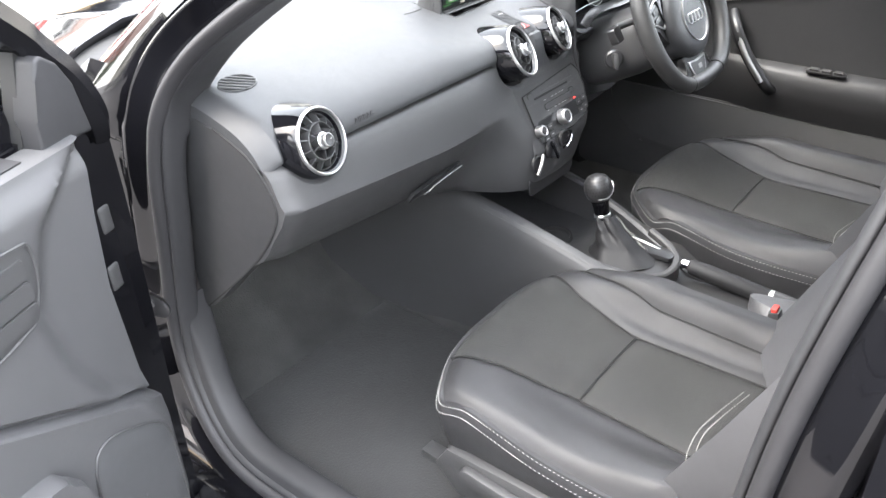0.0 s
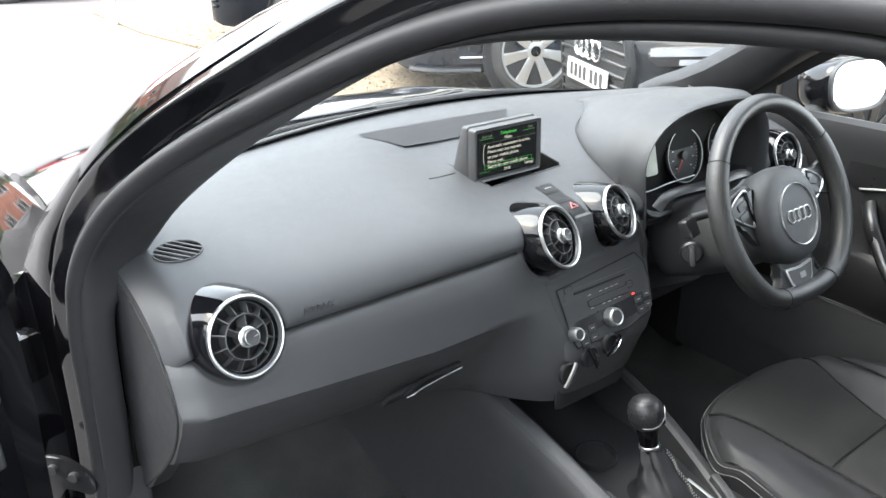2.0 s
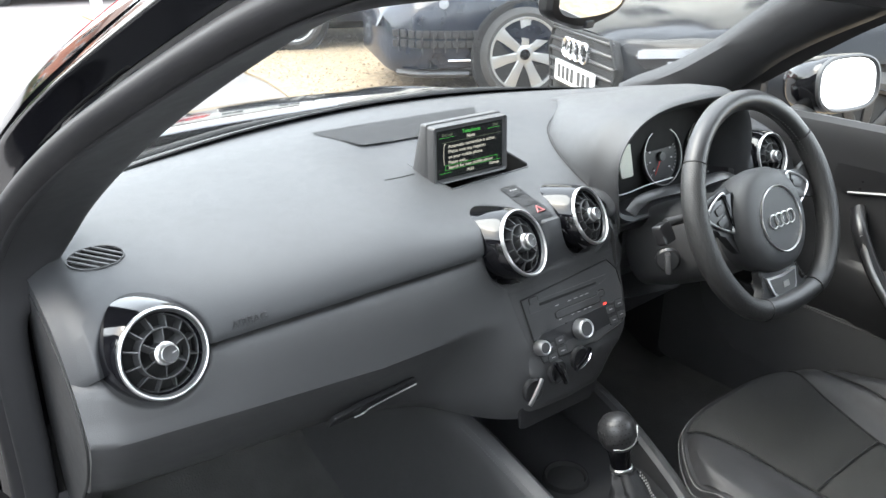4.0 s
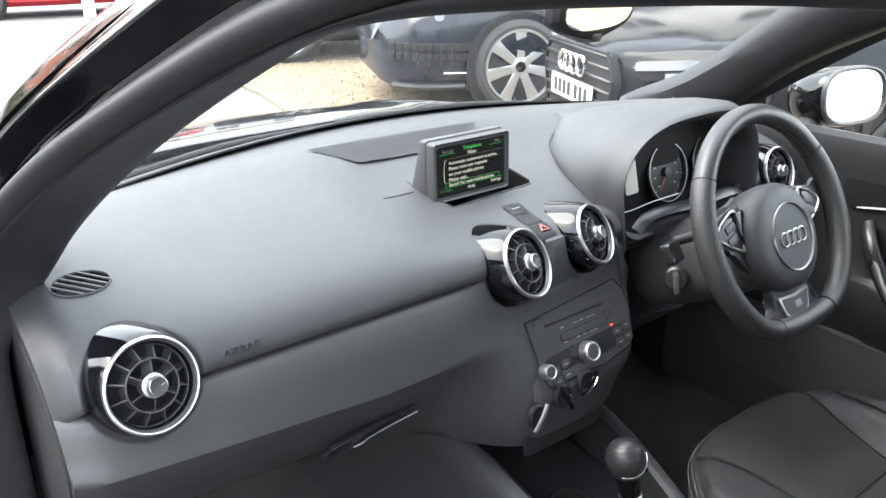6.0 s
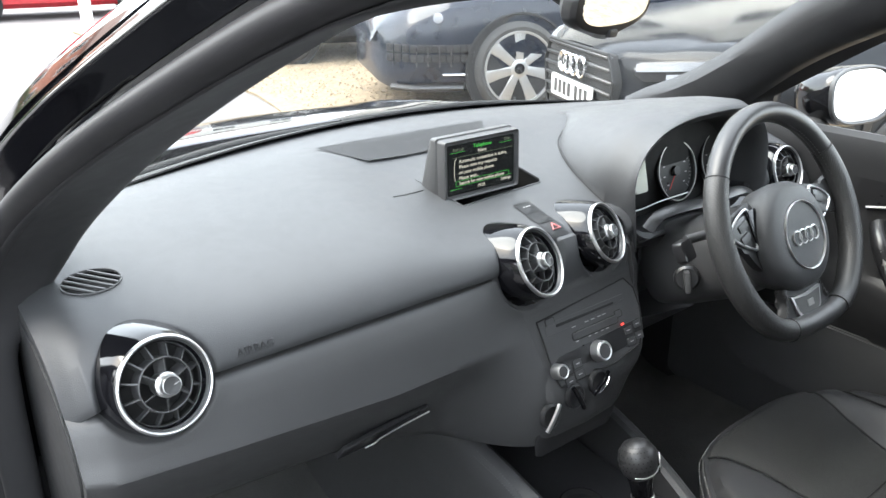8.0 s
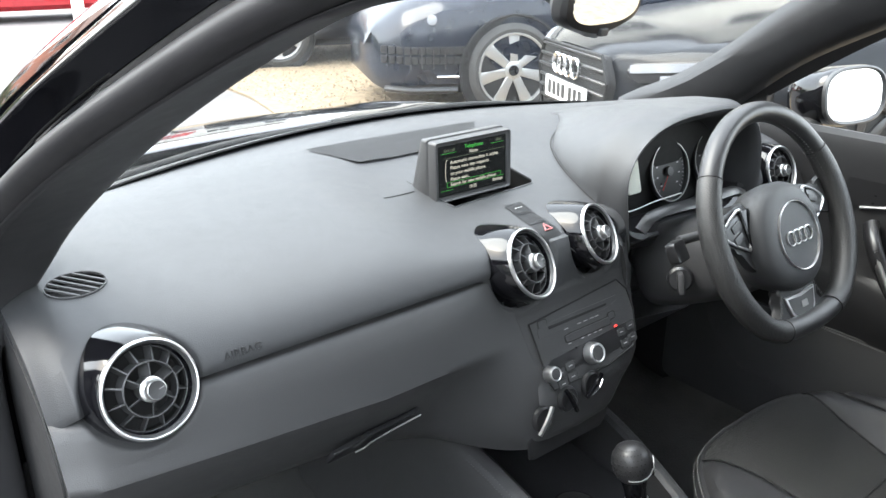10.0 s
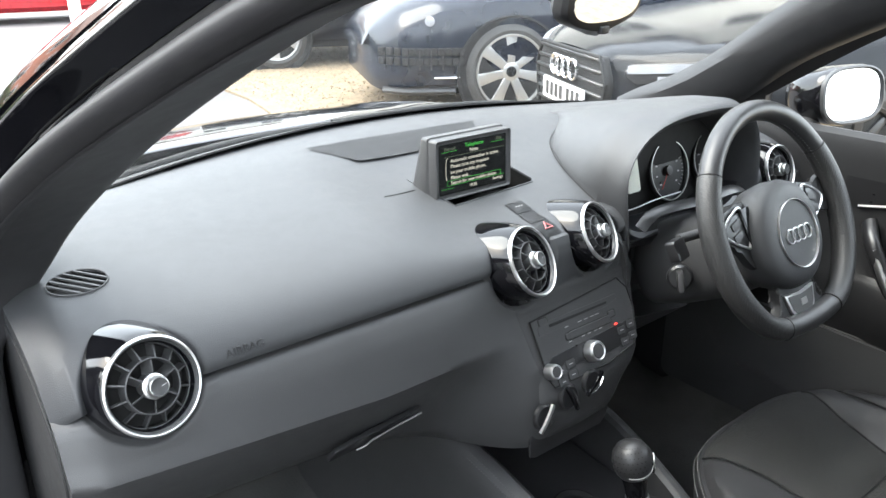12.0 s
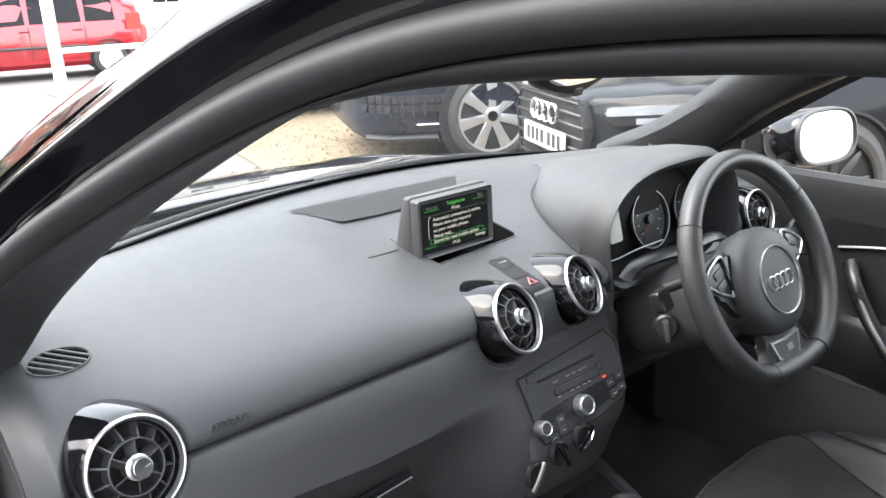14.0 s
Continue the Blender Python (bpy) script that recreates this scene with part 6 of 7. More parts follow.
front_seat("passenger_seat", -0.372, "black leather and cloth passenger seat with pale stitching")
front_seat("driver_seat", 0.378, "black leather and cloth driver's seat with pale stitching")
buckle = thing("belt_buckle", "black seat belt buckle with a red button", "buckle")
bm = bmesh.new()
block(bm, 0.028, 0.022, 0.09, pose(-0.045, -0.60, 0.40, -12, 0, 0), 0.006)
part("buckle_body", bm, DARKP, buckle)
bm = bmesh.new()
block(bm, 0.022, 0.012, 0.010, pose(-0.045, -0.591, 0.446, -12, 0, 0), 0.003)
part("buckle_button", bm, REDMARK, buckle, "red release button")
bench = thing("rear_bench", "black upholstered rear bench behind the front seats", "car seat")
bm = bmesh.new()
block(bm, 1.25, 0.5, 0.2, pose(0, -1.45, 0.42), 0.05, 3)
part("cushion", bm, LEATHER, bench)
bm = bmesh.new()
block(bm, 1.25, 0.14, 0.62, pose(0, -1.78, 0.78, -18, 0, 0), 0.05, 3)
part("backrest", bm, LEATHER, bench)


# ---- driver's door ----
door_2 = thing("driver_door", "closed driver's door with dark trim, silver handle and pull", "door", kind="structure")
bm = bmesh.new()
rows = []
for i in range(27):
    y = lerp(0.30, -0.98, i / 26)
    arm = ease(-0.10, -0.30, y)
    rows.append([Vector((x, y, z)) for x, z in ((0.775, 0.958), (0.755, 0.962), (0.742, 0.952), (0.738, 0.93), (0.742, 0.90), (0.748, 0.82), (0.750, 0.72), (0.749 - 0.002 * arm, 0.672), (0.746 - 0.022 * arm, 0.664), (0.744 - 0.032 * arm, 0.652), (0.742 - 0.034 * arm, 0.62),
                                                 (0.742 - 0.026 * arm, 0.57), (0.755, 0.50), (0.760, 0.40), (0.755, 0.33), (0.745, 0.24), (0.80, 0.22), (0.83, 0.5), (0.82, 0.94))])
grid(bm, rows, close_v=True, caps=True)
part("door_panel", bm, DOORP, door_2)
bm = bmesh.new()
PM = axes((0.747, -0.235, 0.868), (0, -1, 0), (-1, 0, 0))
leaf = [(p.x, p.y) for p in smooth_path([(-0.150, -0.005, 0), (-0.128, 0.030, 0), (-0.055, 0.050, 0), (0.055, 0.056, 0), (0.110, 0.052, 0), (0.121, 0.046, 0), (0.112, 0.025, 0), (0.086, -0.005, 0), (0.0, -0.030, 0), (-0.115, -0.052, 0), (-0.142, -0.042, 0)], 5, True)]
prism(bm, leaf, -0.004, 0.003, PM, 0.002, 2)
part("handle_recess", bm, SATIN, door_2)
# Added plate in the lightened plastic, so the shaded lower door reads brighter.
bm = bmesh.new()
prism(bm, rounded(1.14, 0.30, 0.03, 4, -0.27, 0.385), 0.0, 0.016, Matrix(((0, 0, -1, 0.760), (1, 0, 0, 0), (0, 1, 0, 0), (0, 0, 0, 1))), 0.006, 2)
part("lightened_plate", bm, LIFTEDP, door_2)
bm = bmesh.new()
po = [(p.x, p.y) for p in smooth_path([(0.192, 0.52, 0), (0.178, 0.45, 0), (0.14, 0.402, 0), (0.094, 0.366, 0), (0.018, 0.348, 0), (-0.45, 0.33, 0), (-0.90, 0.34, 0), (-0.90, 0.50, 0), (-0.45, 0.52, 0), (0.10, 0.535, 0)], 4, True)]
prism(bm, po, 0.0, 0.022, Matrix(((0, 0, -1, 0.760), (1, 0, 0, 0), (0, 1, 0, 0), (0, 0, 0, 1))), 0.008, 3)
part("door_pocket", bm, LIFTEDP, door_2, "lower trim panel in lightened grey")
bm = bmesh.new()
sweep(bm, smooth_path([PM @ Vector((x, y, 0.004)) for x, y in ((0.112, 0.028), (0.090, -0.002), (0.050, -0.018), (0.0, -0.030), (-0.06, -0.041), (-0.115, -0.052))], 6), circle(0.0030, 8), (-1, 0, 0))
part("recess_trim", bm, ALU, door_2, "silver trim line")
bm = bmesh.new()
paddle = [(-0.012, -0.013), (0.012, 0.002), (0.050, 0.022), (0.066, 0.042), (0.078, 0.053), (0.104, 0.054), (0.112, 0.048), (0.101, 0.026), (0.078, 0.010), (0.040, 0.001), (0.002, -0.017), (-0.010, -0.018)]
rows = []
for h, k in ((0.006, 0.94), (0.008, 1.0), (0.015, 1.0), (0.018, 0.90)):
    rows.append([PM @ Vector((lerp(0.05, x, k), lerp(0.018, y, k), h + 0.010 * ease(0.0, 0.09, x))) for x, y in paddle])
grid(bm, rows, close_v=True, caps=True)
part("door_handle", bm, SILVER, door_2, "silver inner handle")
bm = bmesh.new()
prism(bm, rounded(0.10, 0.020, 0.008, 4), 0.0, 0.006, axes((0.719, -0.42, 0.669), (0, -1, 0), (-0.2, 0, 1)), 0.002, 2)
tray = part("switch_panel", bm, SATIN, door_2)
for k in range(3):
    bm = bmesh.new()
    block(bm, 0.022, 0.013, 0.006, axes((0.719, -0.39 - 0.03 * k, 0.678), (0, -1, 0), (-0.2, 0, 1)), 0.002, 2)
    part("window_switch", bm, HARD, tray)
bm = bmesh.new()
sweep(bm, smooth_path([(0.738, -0.150, 0.79), (0.700, -0.180, 0.755), (0.690, -0.225, 0.690), (0.695, -0.275, 0.626), (0.715, -0.295, 0.60)], 6), [(0.016 * math.cos(t), 0.012 * math.sin(t)) for t in [2 * math.pi * k / 12 for k in range(12)]], (-1, 0, 0))
part("pull_handle", bm, SATIN, door_2)
bm = bmesh.new()
sweep(bm, smooth_path([(0.690, -0.185, 0.752), (0.677, -0.225, 0.692), (0.682, -0.272, 0.630)], 6), [(0.008 * math.cos(t), 0.0035 * math.sin(t)) for t in [2 * math.pi * k / 10 for k in range(10)]], (-1, 0, 0))
part("pull_trim", bm, ALU, door_2, "silver strip on the pull")
bm = bmesh.new()
rows = [[Vector((0.805 - 0.25 * (z - 0.95) + a, y, z)) for a, y in ((0, 0.20 - 1.45 * (z - 0.95)), (0, -0.92), (0.004, -0.92), (0.004, 0.20 - 1.45 * (z - 0.95)))] for z in (0.94, 1.05, 1.15, 1.25, 1.33)]
grid(bm, rows, close_v=True, caps=True)
g = part("window_glass", bm, SIDEGLASS, door_2)
g.visible_shadow = False
bm = bmesh.new()
sweep(bm, smooth_path([(0.80, 0.27, 0.94), (0.79, 0.17, 1.0), (0.765, 0.03, 1.09), (0.735, -0.13, 1.185), (0.705, -0.34, 1.275), (0.69, -0.6, 1.325), (0.685, -0.93, 1.33)], 5), [(-0.02, -0.012), (0.02, -0.012), (0.02, 0.012), (-0.02, 0.012)], (1, 0, 0.25))
part("window_frame", bm, RUBBER, door_2)
bm = bmesh.new()
prism(bm, [(0.30, 0.94), (0.13, 0.94), (0.13, 1.035)], 0.0, 0.03, Matrix(((0, 0, 1, 0.775), (1, 0, 0, 0), (0, 1, 0, 0), (0, 0, 0, 1))), 0.004)
part("mirror_triangle", bm, SATIN, door_2)

def door_mirror(name_label, m, flip=1):
    """Door mirror: painted shell, dark bezel and silvered glass. Its glass faces -y of m."""
    dm = thing("door_mirror", name_label, "door mirror", "door mirrors")
    def lobe(k, y, dz=0.0):
        return [m @ Vector((flip * (0.115 * k * math.copysign(abs(math.cos(a)) ** 0.72, math.cos(a)) + (0.012 if math.cos(a) > 0 else 0)), y, 0.078 * k * math.copysign(abs(math.sin(a)) ** 0.72, math.sin(a)) + dz)) for a in [2 * math.pi * q / 40 for q in range(40)]]
    b = bmesh.new()
    grid(b, [lobe(0.97, -0.004), lobe(1.02, 0.004), lobe(1.03, 0.02), lobe(1.02, 0.06), lobe(0.95, 0.10), lobe(0.75, 0.135), lobe(0.30, 0.155)], close_v=True, caps=True)
    part("mirror_shell", b, PAINT, dm, "glossy black shell")
    b = bmesh.new()
    grid(b, [lobe(1.0, 0.004), lobe(0.985, -0.010), lobe(0.93, -0.012), lobe(0.88, -0.004), lobe(0.86, 0.003)], close_v=True)
    part("mirror_bezel", b, DARKP, dm)
    b = bmesh.new()
    grid(b, [lobe(0.875, -0.004), lobe(0.87, -0.0055)], close_v=True, caps=True)
    part("mirror_glass", b, MIRROR, dm, "silvered mirror glass")
    b = bmesh.new()
    sweep(b, smooth_path([m @ Vector((flip * x, y, z)) for x, y, z in ((-0.07, 0.05, -0.055), (-0.12, 0.06, -0.075), (-0.17, 0.07, -0.085))], 4), circle(0.028, 14, 0.018), (0, 0, 1))
    part("mirror_arm", b, DARKP, dm)
    return dm


door_mirror("black driver's door mirror with silvered glass", axes((1.000, 0.050, 0.985), (1, 0.0, 0), (0, 0.0, 1)) @ pose(0, 0, 0, -9, 0, -13) @ Matrix.Scale(0.86, 4))

# ---- open passenger door ----
DA = radians(68)
DD, DN_ = V(-math.sin(DA), -math.cos(DA), 0), V(math.cos(DA), -math.sin(DA), 0)
DM = Matrix(((DD.x, 0, DN_.x, -0.95), (DD.y, 0, DN_.y, 0.12), (DD.z, 1, DN_.z, 0), (0, 0, 0, 1)))
door_1 = thing("passenger_door", "opened passenger door with grey trim, speaker grille and pocket", "door", kind="structure")


def trim_edge(z):
    return table([(0.20, 0.035), (0.393, 0.019), (0.53, 0.013), (0.59, 0.026), (0.754, 0.033), (0.861, 0.021), (0.972, 0.002)], z)


def crease_z(s):
    return 0.525 + 0.63 * min(s, 0.34) + 0.1 * max(0, s - 0.34)


def trim_n(s, z):
    """How far the door trim stands out: a swell towards its middle, a step along the crease and a full lower part."""
    swell_s = table([(0.50, 0.03), (0.56, 0.06), (0.614, 0.11), (0.707, 0.158), (0.798, 0.178), (0.903, 0.127), (0.936, 0.081), (0.974, 0.004)], z)
    n = 0.004 + 0.020 * ease(swell_s - 0.018, swell_s + 0.030, s)
    n -= 0.020 * ease(0.93, 0.975, z)
    d = crease_z(s) - z
    n += 0.016 * ease(0.004, 0.010, d) - 0.012 * (1 - ease(0.0, 0.009, abs(d - 0.002)))
    n -= 0.05 * ease(0.34, 0.18, z)
    n -= 0.020 * (1 - ease(0.0, 0.012, s - trim_edge(z)))
    return n


bm = bmesh.new()
rows = []
for i in range(70):
    u = i / 69
    r = []
    zc = crease_z(lerp(0.02, 1.05, u ** 2.2))
    for z in [lerp(0.19, zc - 0.014, j / 24) for j in range(25)] + [zc - 0.010, zc - 0.007, zc - 0.004, zc - 0.002, zc, zc + 0.004, zc + 0.008] + [lerp(zc + 0.014, 0.974, j / 47) for j in range(48)]:
        s = lerp(trim_edge(z), 1.05, u ** 2.2)
        r.append(DM @ Vector((s, z, trim_n(s, z))))
    rows.append(r + [DM @ Vector((lerp(0.02, 1.05, u ** 2.2), 0.974, -0.05)), DM @ Vector((lerp(0.02, 1.05, u ** 2.2), 0.19, -0.06))])
grid(bm, rows, close_v=True, caps=True)
part("door_trim", bm, DOORG, door_1, "grey moulded door trim")
bm = bmesh.new()
rows = []
for i in range(13):
    s = lerp(-0.06, 1.06, i / 12)
    rows.append([DM @ Vector((s, z, n)) for z, n in ((0.16, -0.055), (0.16, -0.13), (0.5, -0.165), (0.80, -0.165), (0.95, -0.14), (0.985, -0.11), (0.98, -0.055))])
grid(bm, rows, close_v=True, caps=True)
part("door_skin", bm, PAINT, door_1, "glossy black outer skin")
def trim_plate(outline, lift, thick=0.006, steps=5):
    """A plate that lies on the door trim."""
    o = [(p.x, p.y) for p in smooth_path([(x, y, 0) for x, y in outline], steps, True)]
    cx_, cy_ = sum(p[0] for p in o) / len(o), sum(p[1] for p in o) / len(o)
    rws = [[DM @ Vector((lerp(cx_, x, k), lerp(cy_, y, k), trim_n(lerp(cx_, x, k), lerp(cy_, y, k)) + h)) for x, y in o] for k, h in ((1.0, -thick), (1.0, lift * 0.5), (0.97, lift), (0.7, lift), (0.4, lift), (0.02, lift))]
    return grid(bmesh.new(), rws, close_v=True)


SPK = [(0.060, 0.505), (0.13, 0.560), (0.178, 0.578), (0.205, 0.560), (0.215, 0.49), (0.21, 0.36), (0.18, 0.27), (0.10, 0.25), (0.06, 0.30), (0.052, 0.42)]
part("speaker_grille", trim_plate(SPK, 0.003), COVER, door_1, "dark speaker grille")
bm = bmesh.new()
sweep(bm, [DM @ Vector((p.x, p.y, trim_n(p.x, p.y) + 0.002)) for p in smooth_path([(x, y, 0) for x, y in SPK], 5, True)], circle(0.0025, 6), DN_, closed=True)
part("speaker_rim", bm, HARD, door_1)
POCKET = [(0.245, 0.30), (0.236, 0.45), (0.240, 0.56), (0.262, 0.600), (0.31, 0.625), (0.6, 0.66), (1.0, 0.67), (1.0, 0.25), (0.5, 0.22), (0.30, 0.23)]
part("pocket", trim_plate(POCKET, 0.030, 0.03), DOORG, door_1, "grey rounded door pocket")
SWI = [(0.170, 0.895), (0.173, 0.846), (0.188, 0.815), (0.215, 0.800), (0.30, 0.800), (0.30, 0.905), (0.19, 0.908)]
part("switch_recess", trim_plate(SWI, 0.0015), DARKP, door_1)
for k in range(3):
    o = [(0.230 + x, 0.8795 - 0.031 * k + y) for x, y in rounded(0.086, 0.027, 0.006, 4)]
    part("door_switch", trim_plate(o, 0.005, 0.006, 1), HARD, door_1)
bm = bmesh.new()
sweep(bm, [DM @ Vector((p.x, p.y, trim_n(p.x, p.y) + 0.002)) for p in smooth_path([(x, y, 0) for x, y in SWI], 5, True)], circle(0.0025, 6), DN_, closed=True)
part("switch_rim", bm, HARD, door_1)
bm = bmesh.new()
tri = [(-0.036, 0.962), (0.062, 0.970), (0.055, 1.01), (0.040, 1.055), (0.030, 1.082), (0.018, 1.086), (-0.006, 1.068), (-0.024, 1.035)]
prism(bm, tri, -0.055, -0.018, DM, 0.006, 3)
part("mirror_cover", bm, TRIMC, door_1, "dark grey triangular mirror cover")
bm = bmesh.new()
sweep(bm, smooth_path([DM @ Vector(p) for p in ((-0.110, 0.86, -0.125), (-0.094, 0.920, -0.085), (-0.084, 0.950, -0.066), (-0.070, 0.987, -0.06), (-0.045, 1.036, -0.06), (-0.008, 1.080, -0.06), (0.030, 1.124, -0.06), (0.18, 1.26, -0.075), (0.42, 1.38, -0.10), (0.65, 1.42, -0.12), (0.95, 1.40, -0.12), (1.05, 1.2, -0.10), (1.05, 0.95, -0.06))], 6), [(-0.022, -0.03), (0.022, -0.03), (0.026, 0.015), (0.0, 0.03), (-0.022, 0.02)], DN_)
part("window_frame", bm, FRAMEB, door_1, "black window frame")
bm = bmesh.new()
prism(bm, [(0.055, 0.95), (1.03, 0.95), (1.03, 1.2), (0.93, 1.39), (0.65, 1.41), (0.42, 1.37), (0.20, 1.255), (0.020, 1.09)], -0.074, -0.070, DM)
g = part("window_glass", bm, SIDEGLASS, door_1)
g.visible_shadow = False
bm = bmesh.new()
sweep(bm, [DM @ Vector((0.066 - 0.29 * (z - 0.95), z, -0.052)) for z in (0.95, 1.03, 1.09)], [(-0.005, -0.02), (0.005, -0.02), (0.005, 0.004), (-0.005, 0.004)], DN_)
part("window_divider", bm, DEEP, door_1)
bm = bmesh.new()
sweep(bm, [DM @ Vector((s, 0.968, -0.03)) for s in (0.10, 0.5, 1.04)], [(-0.01, -0.02), (0.01, -0.02), (0.008, 0.012), (-0.008, 0.012)], DN_)
part("window_seal", bm, RUBBER, door_1)
bm = bmesh.new()
sweep(bm, smooth_path([DM @ Vector(p) for p in ((-0.075, 0.93, -0.09), (-0.085, 0.80, -0.10), (-0.075, 0.6, -0.10), (-0.065, 0.4, -0.10), (-0.05, 0.18, -0.09))], 6), [(-0.03, -0.05), (0.02, -0.05), (0.03, 0.03), (-0.02, 0.04)], DN_)
part("hinge_edge", bm, PAINT, door_1, "black painted hinge edge")
for z in (0.808, 0.713):
    bm = bmesh.new()
    block(bm, 0.026, 0.046, 0.030, DM @ Matrix.Translation((-0.046 + 0.16 * (0.808 - z), z, -0.066)), 0.007, 3)
    part("hinge_cover", bm, DARKP, door_1)
door_mirror("black passenger door mirror on the open door", DM @ pose(0.10, 0.99, -0.22) @ Matrix(((-1, 0, 0, 0), (0, 0, 1, 0), (0, 1, 0, 0), (0, 0, 0, 1))) @ pose(0, 0, 0, 0, 0, 0))

# hinges and check strap on the pillar
for z in (0.42, 0.80):
    bm = bmesh.new()
    block(bm, 0.05, 0.04, 0.08, pose(-0.865, 0.335, z - 0.03, 0, 0, 20), 0.010, 2)
    hg = part("door_hinge", bm, PAINT, door_frame)
    bm = bmesh.new()
    tube(bm, [(-0.905, 0.30, z - 0.07), (-0.905, 0.30, z + 0.02)], 0.012)
    part("hinge_pin", bm, DARKP, hg)
strap = thing("check_strap", "greasy steel door check strap with bolts", "check strap")
bm = bmesh.new()
prism(bm, [(p.x, p.y) for p in smooth_path([(-0.03, 0.04, 0), (0.02, 0.05, 0), (0.04, 0.01, 0), (0.03, -0.05, 0), (0.0, -0.06, 0), (-0.01, -0.01, 0), (-0.05, -0.02, 0)], 4, True)], 0.0, 0.012, axes((-0.852, 0.330, 0.540), (0.55, 0.6, 0), (-0.6, -0.75, 0.1)) @ Matrix.Scale(0.9, 4), 0.004)
part("strap_plate", bm, SATIN, strap)
for u, v in ((0.012, 0.02), (0.018, -0.015)):
    bm = bmesh.new()
    lathe(bm, [(0.0, 0.018), (0.008, 0.018), (0.009, 0.012), (0.010, 0.0)], axes((-0.852, 0.330, 0.540), (0.55, 0.6, 0), (-0.6, -0.75, 0.1)) @ Matrix.Translation((u, v, 0)), 12)
    part("bolt", bm, DARKP, strap)

# ---- rear-view mirror ----
rvm = thing("rear_view_mirror", "black rear-view mirror hanging from the windscreen", "mirror")
RM = axes((-0.070, -0.108, 1.256), (1, 0.16, 0.0), (0.16, -0.97, -0.16)) @ Matrix.Scale(0.82, 4)
def lobe2(k, h, dy=0.0, chin=0.0):
    r = []
    for a in [2 * math.pi * q / 40 for q in range(40)]:
        c_, s_ = math.cos(a), math.sin(a)
        x = 0.100 * k * math.copysign(abs(c_) ** 0.72, c_)
        y = 0.036 * k * math.copysign(abs(s_) ** 0.72, s_) + dy
        if s_ < 0:
            y -= chin * math.exp(-(x / 0.045) ** 2)
        r.append(RM @ Vector((x, y, h)))
    return r
bm = bmesh.new()
grid(bm, [lobe2(0.93, 0.006, 0, 0.0), lobe2(1.05, 0.004, -0.003, 0.008), lobe2(1.10, -0.004, -0.004, 0.014), lobe2(1.08, -0.02, -0.004, 0.012), lobe2(0.85, -0.04), lobe2(0.4, -0.05)], close_v=True, caps=True)
part("mirror_shell", bm, SATIN, rvm)
bm = bmesh.new()
grid(bm, [lobe2(0.93, 0.0055), lobe2(0.925, 0.0072)], close_v=True, caps=True)
part("mirror_glass", bm, MIRROR, rvm)
bm = bmesh.new()
prism(bm, rounded(0.022, 0.012, 0.003, 3, 0.002, -0.046), -0.006, 0.010, RM, 0.002)
part("mirror_tab", bm, DARKP, rvm)
bm = bmesh.new()
tube(bm, [RM @ Vector((-0.03, 0.0, -0.045)), RM @ Vector((-0.05, 0.02, -0.075)), RM @ Vector((-0.06, 0.055, -0.10))], 0.022, 14)
part("mirror_stem", bm, SATIN, rvm)


# ---- the forecourt, in metres ----
def wlink(name, bm, material, parent=None, label=""):
    return link(name, bm, material, parent, label, own="world")


bm = bmesh.new()
grid(bm, [[Vector((x, y, 0)) for y in (-400, -40, -8, 0, 8, 16, 40, 400)] for x in (-400, -40, -8, 0, 8, 40, 400)])
tagged(wlink("ground", bm, ASPHALT), "pale worn tarmac drive under the cars", "ground", kind="structure")
bm = bmesh.new()
def bed_z(x):
    return 0.014 + 0.046 * ease(1.9, 2.9, x)


gravel_edge = [(2.25, 12.2), (2.15, 9.5), (2.3, 7.6), (2.2, 5.7), (1.95, 4.6), (1.75, 3.2), (1.6, 0.5), (1.6, -9), (16, -9), (16, 12.2)]
rows = []
for y in [lerp(-9, 12.2, i / 40) for i in range(41)]:
    xe = table(sorted((b_, a_) for a_, b_ in gravel_edge[:8]), y)
    row = [Vector((xe + d, y, bed_z(xe + d))) for d in (0, 0.15, 0.3, 0.5, 0.7, 0.9, 1.1, 1.4, 3.0, 8.0, 14.0)]
    rows.append([Vector((xe, y, -0.05))] + row)
grid(bm, rows)
tagged(wlink("gravel_bed", bm, GRAVEL), "tan gravel parking strip beside the drive", "gravel", kind="structure")
bm = bmesh.new()
rng = random.Random(4)
for k in range(9000):
    y = rng.uniform(1.0, 9.5)
    x = rng.uniform(1.75, 6.0) if y < 5 else rng.uniform(2.25, 6.0)
    r = rng.uniform(0.010, 0.024)
    a = rng.uniform(0, 6.3)
    p = [Vector((x + r * math.cos(a + q * 2.1) * rng.uniform(0.7, 1.2), y + r * math.sin(a + q * 2.1) * rng.uniform(0.7, 1.2), bed_z(x) - 0.002)) for q in range(3)]
    t_ = Vector((x + rng.uniform(-0.3, 0.3) * r, y + rng.uniform(-0.3, 0.3) * r, bed_z(x) + r * rng.uniform(0.5, 0.9)))
    vs = [bm.verts.new(q) for q in p + [t_]]
    for f in ((0, 1, 3), (1, 2, 3), (2, 0, 3)):
        bm.faces.new([vs[q] for q in f])
tagged(wlink("gravel_stones", bm, STONE), "loose tan gravel stones", "gravel", kind="stuff")


